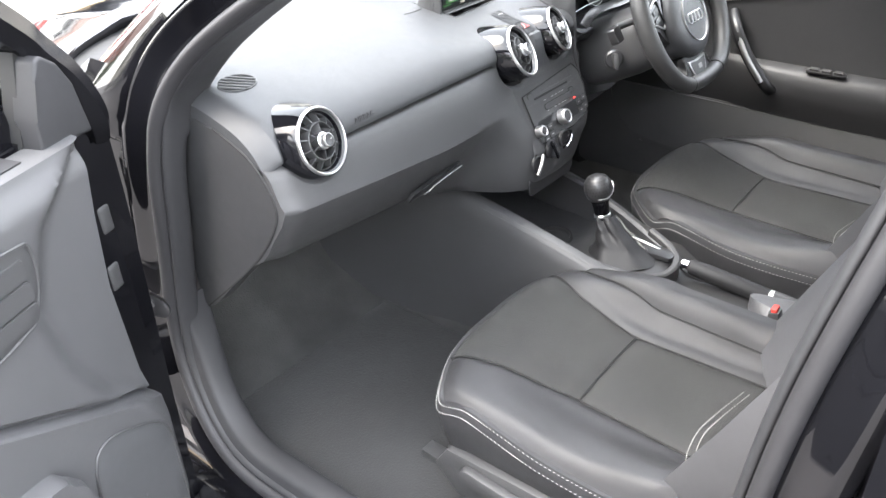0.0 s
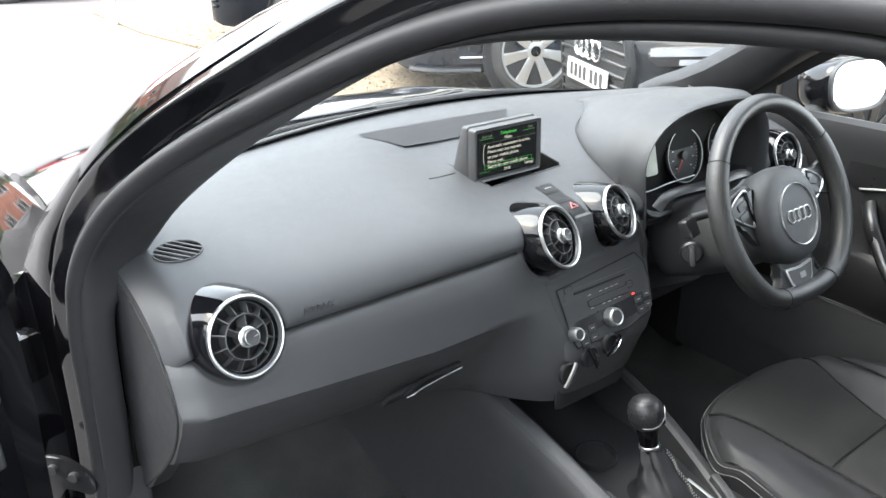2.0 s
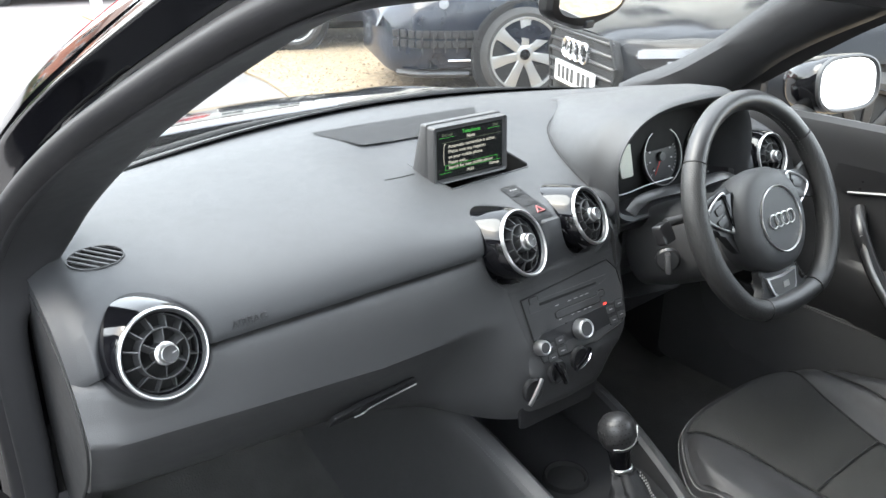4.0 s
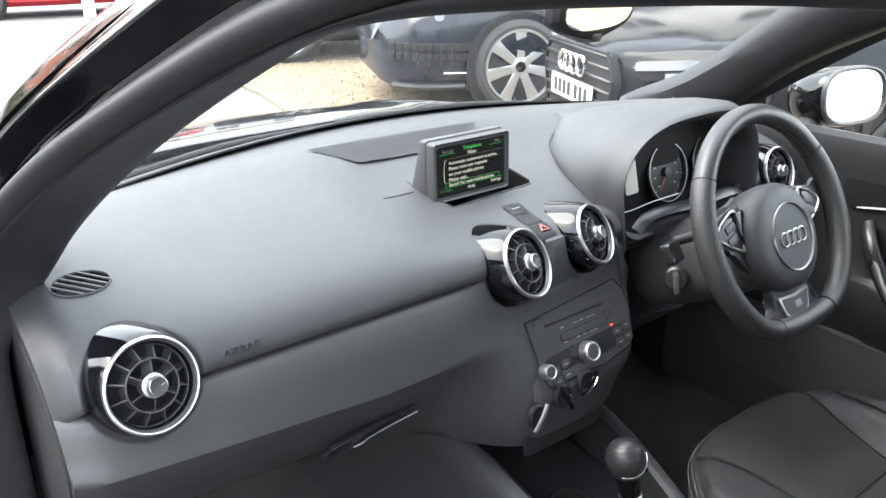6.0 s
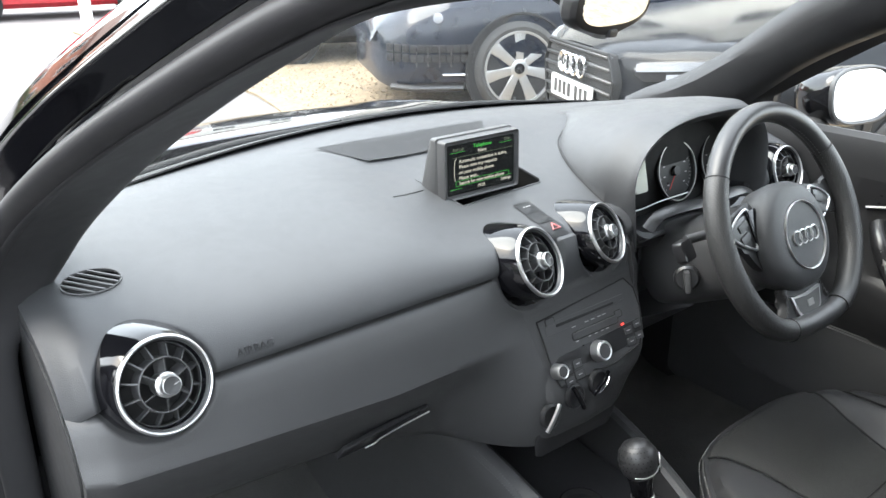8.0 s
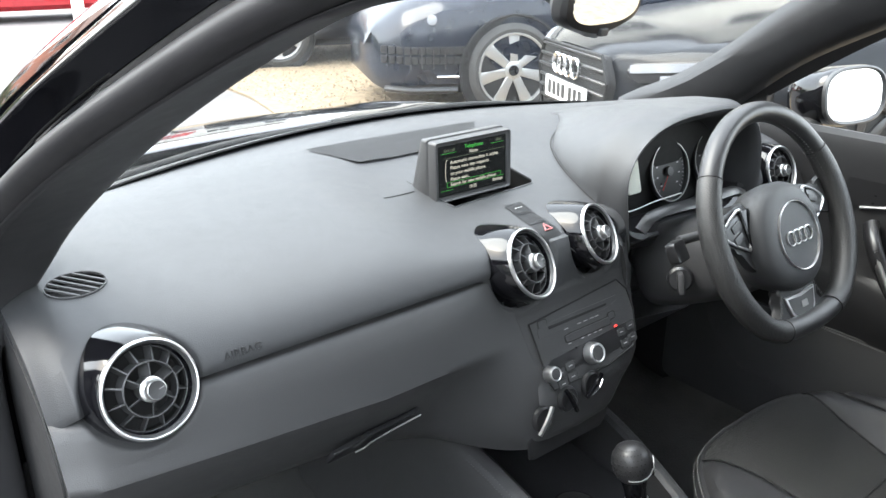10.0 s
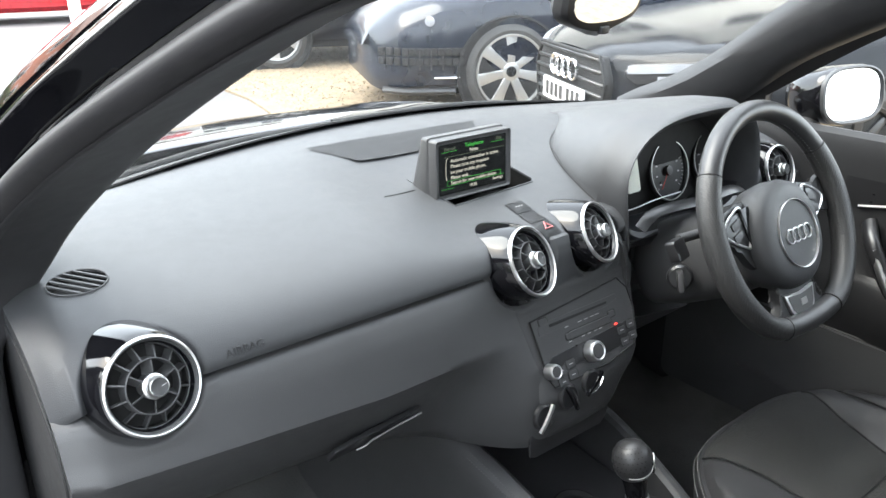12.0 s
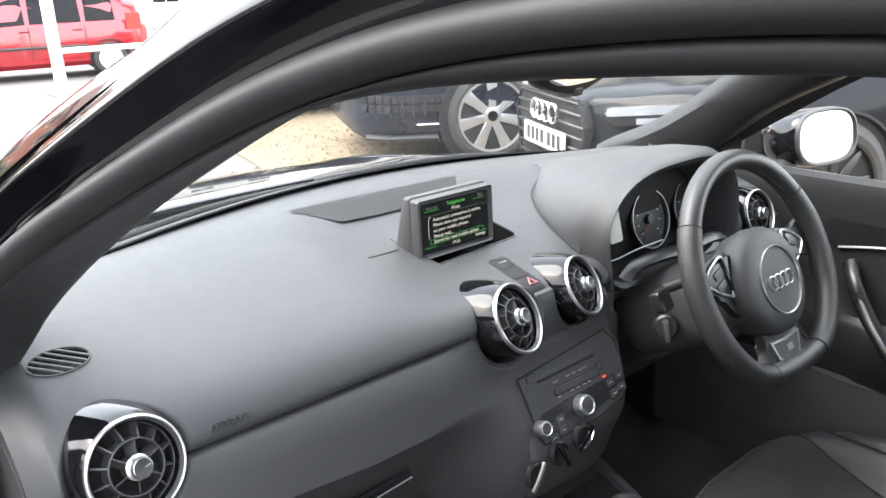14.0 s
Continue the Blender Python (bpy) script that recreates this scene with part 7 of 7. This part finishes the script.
def road_wheel(car, x, y, r, rim_r, spokes, rim_mat, m, side):
    """Tyre, rim, spokes and hub on the side of a parked car; side is +1 for its left."""
    mm = m @ Matrix(((1, 0, 0, x), (0, 0, side, y), (0, -side, 0, r), (0, 0, 0, 1)))
    b = bmesh.new()
    lathe(b, [(rim_r, -0.20), (r - 0.03, -0.21), (r, -0.18), (r, -0.03), (r - 0.025, 0.0), (rim_r + 0.03, 0.012), (rim_r, 0.0), (rim_r - 0.01, -0.10)], mm, 48)
    tyre = wlink("tyre", b, TYRE, car)
    b = bmesh.new()
    lathe(b, [(rim_r + 0.004, 0.004), (rim_r - 0.006, 0.008), (rim_r - 0.018, -0.01), (rim_r - 0.025, -0.12), (0.0, -0.13)], mm, 48)
    wlink("rim_barrel", b, GREYIN if spokes == 7 else SATIN if spokes else rim_mat, tyre)
    b = bmesh.new()
    lathe(b, [(rim_r + 0.004, 0.002), (rim_r, 0.012), (rim_r - 0.014, 0.008), (rim_r - 0.016, -0.02)], mm, 48)
    if spokes:
        for k in range(spokes):
            a = 2 * math.pi * k / spokes + 0.22
            w0, w1 = (0.062, 0.100) if spokes < 9 else (0.04, 0.04)
            prism(b, [(0.05, -w0 / 2), (rim_r * 0.62, -w0 * 0.58), (rim_r - 0.010, -w1 / 2), (rim_r - 0.010, w1 / 2), (rim_r * 0.62, w0 * 0.58), (0.05, w0 / 2)], -0.045, -0.004, mm @ pose(0, 0, 0, 0, 0, math.degrees(a)), 0.010, 2)
        lathe(b, [(0.075, -0.05), (0.072, -0.008), (0.06, 0.0), (0.0, 0.0)], mm, 32)
    else:
        lathe(b, [(rim_r, 0.004), (rim_r * 0.8, 0.016), (rim_r * 0.4, 0.018), (0.0, 0.03)], mm, 40)
    wlink("rim", b, rim_mat, tyre)
    b = bmesh.new()
    if spokes:
        lathe(b, [(0.040, 0.0), (0.038, 0.008), (0.0, 0.010)], mm, 24)
    else:
        for k in range(9):
            a = 2 * math.pi * k / 9
            lathe(b, [(0.0, 0.0165), (0.013, 0.016), (0.013, 0.010)], mm @ Matrix.Translation((rim_r * 0.72 * math.cos(a), rim_r * 0.72 * math.sin(a), 0.004)), 10)
    wlink("hub_cap" if spokes else "vent_hole", b, PIANO, tyre)


def car_shell(car, m, paint, stations, glass_span, arches):
    """Lofted body of a parked car; stations: x, half width, underside, shoulder, top, half width at the top."""
    rows = []
    xs_ = [s[0] for s in stations]
    n = 92
    for i in range(n + 1):
        x = lerp(xs_[0], xs_[-1], i / n)
        w, zb, zs, zt, wt = (table([(s[0], s[k]) for s in stations], x) for k in (1, 2, 3, 4, 5))
        half = [(w * 0.90, zb), (w * 0.985, zb + 0.08), (w, lerp(zb, zs, 0.45)), (w * 0.99, lerp(zb, zs, 0.75)), (w * 0.97, zs - 0.03), (w * 0.945, zs), (lerp(w * 0.945, wt, 0.5), lerp(zs, zt, 0.55)), (wt, zt - 0.025), (wt * 0.85, zt - 0.004), (wt * 0.4, zt + 0.012)]
        rows.append([m @ Vector((x, -a, b)) for a, b in half] + [m @ Vector((x, a, b)) for a, b in half[::-1]])
    b = bmesh.new()
    grid(b, rows, close_v=True, caps=True)
    body_ = wlink("body", b, paint, car)
    for x, y, r, side in arches:
        b = bmesh.new()
        mm = m @ Matrix(((1, 0, 0, x), (0, 0, side, y), (0, -side, 0, r * 0.94), (0, 0, 0, 1)))
        lathe(b, [(0.0, -0.02), (r * 1.13, -0.02), (r * 1.14, 0.004), (r * 1.10, 0.008), (r * 1.08, -0.015), (0.0, -0.016)], mm, 40)
        wlink("wheel_arch", b, DEEP, car)
    for side in (1, -1):
        for xa, xb in glass_span:
            b = bmesh.new()
            o = []
            for x, k in ((xa, 0.06), (xb, 0.06), (xb - 0.03, 0.90), (xa, 0.90)):
                w, zs, zt, wt = (table([(s[0], s[q]) for s in stations], x) for q in (1, 3, 4, 5))
                yy, zz = lerp(w * 0.945, wt, k), lerp(zs, zt, k)
                o.append((x, side * (yy + 0.006 + 0.03 * math.sin(math.pi * k)), zz))
            vs = [b.verts.new(m @ Vector(p)) for p in o]
            b.faces.new(vs)
            bmesh.ops.solidify(b, geom=b.faces[:], thickness=0.006)
            wlink("side_window", b, PIANO, car)
    return body_


def heading(fx, fy, at):
    f = Vector((fx, fy, 0)).normalized()
    return Matrix(((f.x, -f.y, 0, at[0]), (f.y, f.x, 0, at[1]), (0, 0, 1, at[2]), (0, 0, 0, 1)))


SALOON = [(-2.45, 0.70, 0.34, 0.72, 0.90, 0.55), (-2.2, 0.88, 0.28, 0.86, 1.02, 0.62), (-1.5, 0.95, 0.22, 0.96, 1.22, 0.56), (-0.9, 0.96, 0.20, 0.96, 1.40, 0.54), (0.2, 0.96, 0.20, 0.95, 1.42, 0.55), (0.6, 0.96, 0.20, 0.93, 1.28, 0.58),
          (1.05, 0.95, 0.20, 0.90, 0.99, 0.68), (1.6, 0.94, 0.20, 0.84, 0.93, 0.66), (2.1, 0.885, 0.20, 0.80, 0.87, 0.66), (2.225, 0.75, 0.20, 0.77, 0.84, 0.60), (2.36, 0.56, 0.20, 0.72, 0.80, 0.48), (2.46, 0.36, 0.24, 0.66, 0.76, 0.32)]

# black saloon whose front faces the drive
FX, FY = -0.91, 0.40
front = V(2.29, 2.08, 0.06)
fdir = V(FX, FY, 0).normalized()
am = heading(FX, FY, front - fdir * 2.47)
saloon = thing("parked_saloon", "black parked saloon with slatted grille and bright headlights", "car", "parked cars")
car_shell(saloon, am, DUSTY, SALOON, [(-1.5, -0.35), (-0.30, 0.62)], [(1.50, 0.965, 0.35, 1), (-1.42, 0.965, 0.35, 1)])
for x in (1.50, -1.42):
    road_wheel(saloon, x, 0.965, 0.345, 0.255, 10, SATIN, am, 1)
    road_wheel(saloon, x, -0.965, 0.345, 0.255, 10, SATIN, am, -1)
def on_front(y, z, lift=0.0):
    """A pose on the saloon's nose: x to the car's left, z out of the nose."""
    return am @ Matrix(((0, 0, 1, 2.475 - 0.25 * (abs(y) / 0.7) ** 2.2 + lift), (1, 0, 0, y), (0, 1, 0, z), (0, 0, 0, 1)))
bm = bmesh.new()
prism(bm, [(-0.36, 0.14), (0.36, 0.14), (0.43, 0.02), (0.36, -0.30), (0.28, -0.36), (-0.28, -0.36), (-0.36, -0.30), (-0.43, 0.02)], -0.05, 0.0, on_front(0, 0.62), 0.02)
gr = wlink("grille", bm, DEEP, saloon)
bm = bmesh.new()
go = [(-0.36, 0.14), (0.36, 0.14), (0.43, 0.02), (0.36, -0.30), (0.28, -0.36), (-0.28, -0.36), (-0.36, -0.30), (-0.43, 0.02)]
sweep(bm, [on_front(0, 0.62) @ Vector((x, y, 0.004)) for x, y in go], circle(0.010, 8), fdir, closed=True)
wlink("grille_frame", bm, DEEP, gr)
for k in range(9):
    z = 0.745 - 0.057 * k
    half = table([(0.26, 0.27), (0.32, 0.35), (0.64, 0.42), (0.77, 0.36)], z)
    bm = bmesh.new()
    block(bm, 2 * half, 0.016, 0.03, on_front(0, z, 0.0), 0.005, 1)
    wlink("grille_bar", bm, SATIN, gr)
bm = bmesh.new()
for k in range(4):
    lathe(bm, [(0.046, 0.0), (0.056, 0.0), (0.055, 0.012), (0.050, 0.016), (0.045, 0.012)], on_front(-0.114 + 0.076 * k, 0.668, 0.028), 28)
wlink("emblem", bm, CHROME, gr, "plain chrome emblem of four rings")
bm = bmesh.new()
prism(bm, rounded(0.52, 0.112, 0.012, 3), 0.0, 0.012, on_front(0, 0.530, 0.022), 0.003)
plate = wlink("number_plate", bm, WHITEP, saloon, "white number plate")
bm = bmesh.new()
for k, u in enumerate((-0.195, -0.135, -0.075, -0.015, 0.075, 0.135, 0.195)):
    block(bm, 0.042, 0.072, 0.001, on_front(0, 0.530, 0.0352) @ Matrix.Translation((u, 0, 0)), 0)
wlink("plate_bar", bm, DARKP, plate)
for s in (1, -1):
    bm = bmesh.new()
    rows = []
    for k in range(9):
        y = lerp(0.50, 0.86, k / 8)
        x = table([(0.46, 2.43), (0.6, 2.36), (0.75, 2.25), (0.86, 2.12)], y)
        zt_, zb_ = lerp(0.742, 0.795, k / 8), lerp(0.655, 0.705, k / 8) - (0.0 if k else -0.03)
        rows.append([am @ Vector((x - 0.10, s * y, zt_)), am @ Vector((x - 0.02, s * y * 1.005, zt_)), am @ Vector((x + 0.01, s * y * 1.01, (zt_ + zb_) / 2)), am @ Vector((x, s * y * 1.01, zb_)), am @ Vector((x - 0.10, s * y, zb_))])
    grid(bm, rows, close_v=True, caps=True)
    hl = wlink("headlight", bm, SATIN, saloon, "clear headlight with bright light bars")
    for ka, kb_, dz0, dz1 in ((0.05, 0.97, 0.52, 0.95), (0.42, 0.97, 0.06, 0.36)):
        bm, rows = bmesh.new(), []
        for k in range(7):
            q_ = lerp(ka, kb_, k / 6)
            y = lerp(0.50, 0.86, q_)
            x = table([(0.46, 2.43), (0.6, 2.36), (0.75, 2.25), (0.86, 2.12)], y) + 0.016
            lo_, hi_ = lerp(0.655, 0.705, q_), lerp(0.742, 0.795, q_)
            za, zb = lerp(lo_, hi_, dz0), lerp(lo_, hi_, dz1)
            rows.append([am @ Vector(p) for p in ((x - 0.03, s * y, za), (x, s * y * 1.012, za), (x, s * y * 1.012, zb), (x - 0.03, s * y, zb))])
        grid(bm, rows, close_v=True, caps=True)
        wlink("light_bar", bm, LAMP, hl, "bright light bar")
    bm = bmesh.new()
    prism(bm, [(0.0, 0.03), (0.16, 0.06), (0.18, -0.02), (0.05, -0.08)], -0.02, 0.01, am @ Matrix(((-0.25 * s, 0, 1, 2.32), (s, 0, 0, s * 0.50), (0, 1, 0, 0.42), (0, 0, 0, 1))), 0.006)
    wlink("air_intake", bm, DEEP, saloon)
    bm = bmesh.new()
    rows = [[am @ Vector((0.72 + d, s * (1.05 + 0.11 * k * math.cos(a)), 1.0 + 0.07 * k * math.sin(a))) for a in [2 * math.pi * q / 20 for q in range(20)]] for k, d in ((0.9, -0.06), (1.0, -0.04), (0.95, 0.03), (0.5, 0.08))]
    grid(bm, rows, close_v=True, caps=True)
    tube(bm, [am @ Vector((0.72, s * 0.92, 0.95)), am @ Vector((0.72, s * 1.0, 0.97))], 0.02)
    wlink("wing_mirror", bm, SATIN, saloon)
bm = bmesh.new()
prism(bm, [(1.00, -0.62), (1.00, 0.62), (0.30, 0.52), (0.30, -0.52)], 0.0, 0.006, am @ Matrix(((1, 0, 0, 0), (0, 1, 0, 0), (-0.60, 0, 1, 1.60), (0, 0, 0, 1))))
wlink("windscreen", bm, PIANO, saloon)

# dark blue coupe beyond it
wpos = V(3.28, 3.56, 0.06)
side_n = V(-fdir.y, fdir.x, 0)
cm = heading(FX, FY, wpos - fdir * 1.42 - side_n * 0.955)
coupe = thing("parked_coupe", "dark blue parked coupe with silver seven-spoke wheels", "car", "parked cars")
COUPE = [(-2.4, 0.75, 0.34, 0.80, 0.92, 0.5), (-1.5, 0.96, 0.22, 0.98, 1.15, 0.56), (-0.6, 0.97, 0.20, 0.98, 1.38, 0.54), (0.2, 0.97, 0.20, 0.97, 1.36, 0.55), (0.9, 0.965, 0.20, 0.94, 1.06, 0.66), (1.45, 0.96, 0.20, 0.90, 0.99, 0.68), (1.95, 0.93, 0.20, 0.80, 0.93, 0.64), (2.2, 0.86, 0.20, 0.70, 0.84, 0.58), (2.36, 0.70, 0.22, 0.58, 0.70, 0.52), (2.43, 0.50, 0.25, 0.53, 0.63, 0.50), (2.46, 0.25, 0.30, 0.48, 0.56, 0.48)]
car_shell(coupe, cm, NAVY, COUPE, [(-0.9, 0.55)], [(1.42, 0.962, 0.37, 1), (-1.36, 0.962, 0.37, 1)])
for x in (1.42, -1.36):
    road_wheel(coupe, x, 0.962, 0.360, 0.272, 7, SILVER, cm, 1)
    road_wheel(coupe, x, -0.962, 0.360, 0.272, 7, SILVER, cm, -1)
def on_flank(x, z, lift=0.0):
    """A pose that wraps round the coupe's nose: local x along the body towards the nose."""
    k = ease(1.8, 2.36, x)
    y = table([(1.8, 0.945), (1.95, 0.93), (2.2, 0.86), (2.36, 0.70)], x)
    nrm = V(lerp(0.05, 0.85, k), 1, 0).normalized()
    return cm @ axes(V(x, y, z) + nrm * lift, (0, 0, 1), nrm)
bm = bmesh.new()
for i in range(12):
    for j in range(2):
        x = 1.80 + 0.05 * i
        block(bm, 0.055, 0.050, 0.02, on_flank(min(x, 2.36), 0.52 - 0.070 * j, 0.006), 0.006, 1)
wlink("bumper_grille", bm, DEEP, coupe, "black mesh bumper grille")
bm = bmesh.new()
for x in (1.775, 1.86, 1.94, 2.02, 2.1, 2.18, 2.26, 2.33):
    tube(bm, [on_flank(x, z, 0.012).translation for z in (0.55, 0.46, 0.39)], 0.006, 6)
wlink("grille_bar", bm, SATIN, coupe)
bm = bmesh.new()
tube(bm, [on_flank(x, 0.335, 0.012).translation for x in (1.82, 1.90, 2.0)], 0.008, 8)
wlink("bright_strip", bm, CHROME, coupe)
bm = bmesh.new()
tube(bm, [on_flank(x, 0.235, 0.010).translation for x in (1.85, 2.05, 2.2, 2.34)], 0.025, 8)
wlink("splitter", bm, SATIN, coupe)
for z, x, r in ((0.735, 2.03, 0.036),):
    bm = bmesh.new()
    lathe(bm, [(r, -0.02), (r, 0.001), (r * 0.85, 0.003), (0.0, 0.004)], on_flank(x, z, 0.0), 28)
    wlink("headlight", bm, LAMP, coupe)

# a third parked car, further along
tpos = V(3.15, 6.95, 0.06)
tm = heading(FX, FY, tpos - fdir * 1.45 - side_n * 0.945)
estate = thing("parked_estate", "black parked car with silver five-spoke wheels on gravel", "car", "parked cars")
car_shell(estate, tm, DUSTY, SALOON, [(-1.5, -0.35), (-0.30, 0.62)], [(1.50, 0.955, 0.34, 1), (-1.42, 0.955, 0.34, 1)])
for x in (1.50, -1.42):
    road_wheel(estate, x, 0.96, 0.335, 0.245, 5, SILVER, tm, 1)
    road_wheel(estate, x, -0.96, 0.335, 0.245, 5, SILVER, tm, -1)
bm = bmesh.new()
for k in range(6):
    block(bm, 1.0, 0.03, 0.05, tm @ Matrix(((0, 0, 1, 2.42), (1, 0, 0, 0), (0, 1, 0, 0.40 + 0.06 * k), (0, 0, 0, 1))), 0.008, 1)
wlink("grille_bar", bm, SATIN, estate)
bm = bmesh.new()
prism(bm, rounded(0.52, 0.112, 0.012, 3), 0.0, 0.012, tm @ Matrix(((0, 0, 1, 2.47), (1, 0, 0, 0), (0, 1, 0, 0.50), (0, 0, 0, 1))), 0.003)
wlink("number_plate", bm, WHITEP, estate)

# red hatchback across the road, and the white rail
HATCH = [(-1.98, 0.74, 0.36, 0.84, 1.05, 0.50), (-1.85, 0.82, 0.28, 0.92, 1.32, 0.52), (-1.4, 0.86, 0.22, 0.94, 1.46, 0.54), (0.1, 0.87, 0.20, 0.92, 1.48, 0.54), (0.5, 0.87, 0.20, 0.90, 1.36, 0.58), (1.0, 0.86, 0.20, 0.88, 1.0, 0.62), (1.7, 0.82, 0.20, 0.78, 0.88, 0.58), (2.1, 0.70, 0.24, 0.60, 0.70, 0.50)]
rpos = V(3.95, 14.3, 0)
rf = V(-0.98, 0.17, 0).normalized()
rm_ = heading(rf.x, rf.y, rpos + rf * 1.28 - V(-rf.y, rf.x, 0) * 0.86)
hatch = thing("red_hatchback", "red parked hatchback with white wheel covers", "car", "parked cars")
car_shell(hatch, rm_, RED, HATCH, [(-1.45, -0.95), (-0.88, -0.05), (0.02, 0.62)], [(1.24, 0.872, 0.31, 1), (-1.28, 0.872, 0.31, 1)])
for x in (1.24, -1.28):
    road_wheel(hatch, x, 0.872, 0.305, 0.20, 0, WHITEP, rm_, 1)
    road_wheel(hatch, x, -0.872, 0.305, 0.20, 0, WHITEP, rm_, -1)
bm = bmesh.new()
tube(bm, [rm_ @ Vector((x, 0.885, 0.56)) for x in (-0.92, 0.92)], 0.022, 8)
wlink("rubbing_strip", bm, DARKP, hatch)
for x in (-0.80, 0.05):
    bm = bmesh.new()
    block(bm, 0.17, 0.03, 0.03, rm_ @ pose(x, 0.87, 0.84), 0.01)
    wlink("door_handle", bm, RED, hatch)
for x in (-0.92, -0.02, 0.92):
    bm = bmesh.new()
    block(bm, 0.008, 0.006, 0.55, rm_ @ pose(x, 0.872, 0.62), 0)
    wlink("door_gap", bm, DEEP, hatch)
bm = bmesh.new()
rows = [[rm_ @ Vector((x, y, z)) for x, y in ((-1.84 - 0.05, 0.80), (-1.62, 0.878), (-1.62, 0.86), (-1.84, 0.78))] for z in (0.80, 0.95, 1.08)]
grid(bm, rows, close_v=True, caps=True)
wlink("tail_light", bm, REDMARK, hatch)
bm = bmesh.new()
tube(bm, [rm_ @ Vector(p) for p in ((-1.60, 0.875, 0.42), (-1.85, 0.82, 0.43), (-1.99, 0.70, 0.43), (-2.0, 0.0, 0.43))], 0.06, 10)
wlink("bumper", bm, DARKP, hatch)

rail = thing("white_fence", "white painted post and rail beside the drive", "fence")
post_at = V(2.12, 10.75, 0)
for k in range(3):
    bm = bmesh.new()
    block(bm, 0.13, 0.13, 2.4, Matrix.Translation(post_at + V(2.9 * k, 0.0, 1.2)), 0.008)
    wlink("post", bm, WHITEP, rail)
for k in range(2):
    bm = bmesh.new()
    block(bm, 2.9, 0.05, 0.07, Matrix.Translation(post_at + V(1.45 + 2.9 * k, 0.0, 0.70)), 0.006)
    wlink("rail", bm, WHITEP, rail)

# houses and hedges round about, as the bonnet mirrors them, some unseen and added
def house(at, w, d, h, wall, label, turn=0.0):
    hs = thing("house", label, "house")
    m = Matrix.Translation(at) @ pose(0, 0, 0, 0, 0, turn)
    b = bmesh.new()
    block(b, w, d, h, m @ Matrix.Translation((0, 0, h / 2)), 0)
    wlink("wall", b, wall, hs)
    b = bmesh.new()
    rows = [[m @ Vector((x, y, z)) for y, z in ((-d / 2 - 0.4, h - 0.1), (0, h + d * 0.32), (d / 2 + 0.4, h - 0.1), (d / 2 + 0.4, h - 0.3), (-d / 2 - 0.4, h - 0.3))] for x in (-w / 2 - 0.3, w / 2 + 0.3)]
    grid(b, rows, close_v=True, caps=True)
    wlink("roof", b, ROOFT, hs)
    n = max(2, int(w / 2.6))
    for k in range(n):
        for lvl in range(int(h / 2.6)):
            b = bmesh.new()
            x = -w / 2 + w * (k + 0.5) / n
            block(b, 1.3, 0.08, 1.15, m @ Matrix.Translation((x, -d / 2 - 0.03, 1.55 + 2.6 * lvl)), 0.01)
            wf = wlink("window", b, WHITEP, hs)
            b = bmesh.new()
            for s in (-1, 1):
                block(b, 0.55, 0.02, 1.0, m @ Matrix.Translation((x + s * 0.30, -d / 2 - 0.075, 1.55 + 2.6 * lvl)), 0)
            wlink("pane", b, PIANO, wf)
    return hs


house(V(-5, 37, 0), 11, 7, 5.4, BRICK, "red brick house with white windows")
house(V(11.5, 38, 0), 12, 7, 5.4, RENDERW, "pale rendered house with white windows")
# Set nearer and taller than known, so the saloon's bonnet mirrors it.
house(V(13.5, 7.5, 0), 14, 7, 7.9, RENDERW, "pale rendered house beyond the parked cars", -62)

def hedge(a, b_, h, w, seed):
    """A row of many small leaves over dark stems."""
    rg = random.Random(seed)
    hd = thing("hedge", "green leafy hedge set along the drive for reflections", "hedge")
    m0, m1 = Vector(a), Vector(b_)
    b = bmesh.new()
    n = int((m1 - m0).length * 700)
    acr = (m1 - m0).cross(V(0, 0, 1)).normalized()
    for _ in range(n):
        t = rg.random()
        c = m0.lerp(m1, t) + acr * rg.gauss(0, w * 0.3) + V(0, 0, h * (0.08 + 0.92 * rg.random() ** 0.7) * (0.88 + 0.14 * math.sin(t * 31) + 0.08 * math.sin(t * 83)))
        s = rg.uniform(0.05, 0.11)
        d1 = V(rg.gauss(0, 1), rg.gauss(0, 1), rg.gauss(0, 0.7)).normalized()
        d2 = d1.cross(V(rg.gauss(0, 1), rg.gauss(0, 1), rg.gauss(0, 1))).normalized()
        vs = [b.verts.new(c + d1 * s), b.verts.new(c + d2 * s * 0.5), b.verts.new(c - d1 * s), b.verts.new(c - d2 * s * 0.5)]
        b.faces.new(vs)
    lf = wlink("leaves", b, LEAF, hd)
    tagged(lf, kind="stuff")
    b = bmesh.new()
    for k in range(int((m1 - m0).length * 2)):
        p = m0.lerp(m1, rg.random())
        tube(b, [p, p + V(rg.uniform(-0.2, 0.2), rg.uniform(-0.2, 0.2), h * 0.7)], 0.02, 6)
    wlink("stems", b, DARKP, hd)


hedge((-3.5, 9, 0), (-3.5, 21, 0), 2.2, 1.1, 1)
hedge((-9, 20.5, 0), (2.0, 20.5, 0), 1.3, 0.8, 2)
# Unseen hedge, added on this side to darken reflections in the paint.
hedge((-8.5, -12, 0), (-8.5, 12, 0), 3.4, 1.4, 3)
# Unseen house, added beyond that hedge for the paint to mirror.
house(V(-15, 0, 0), 14, 7, 5.4, RENDERW, "added unseen pale house behind the drive", 90)
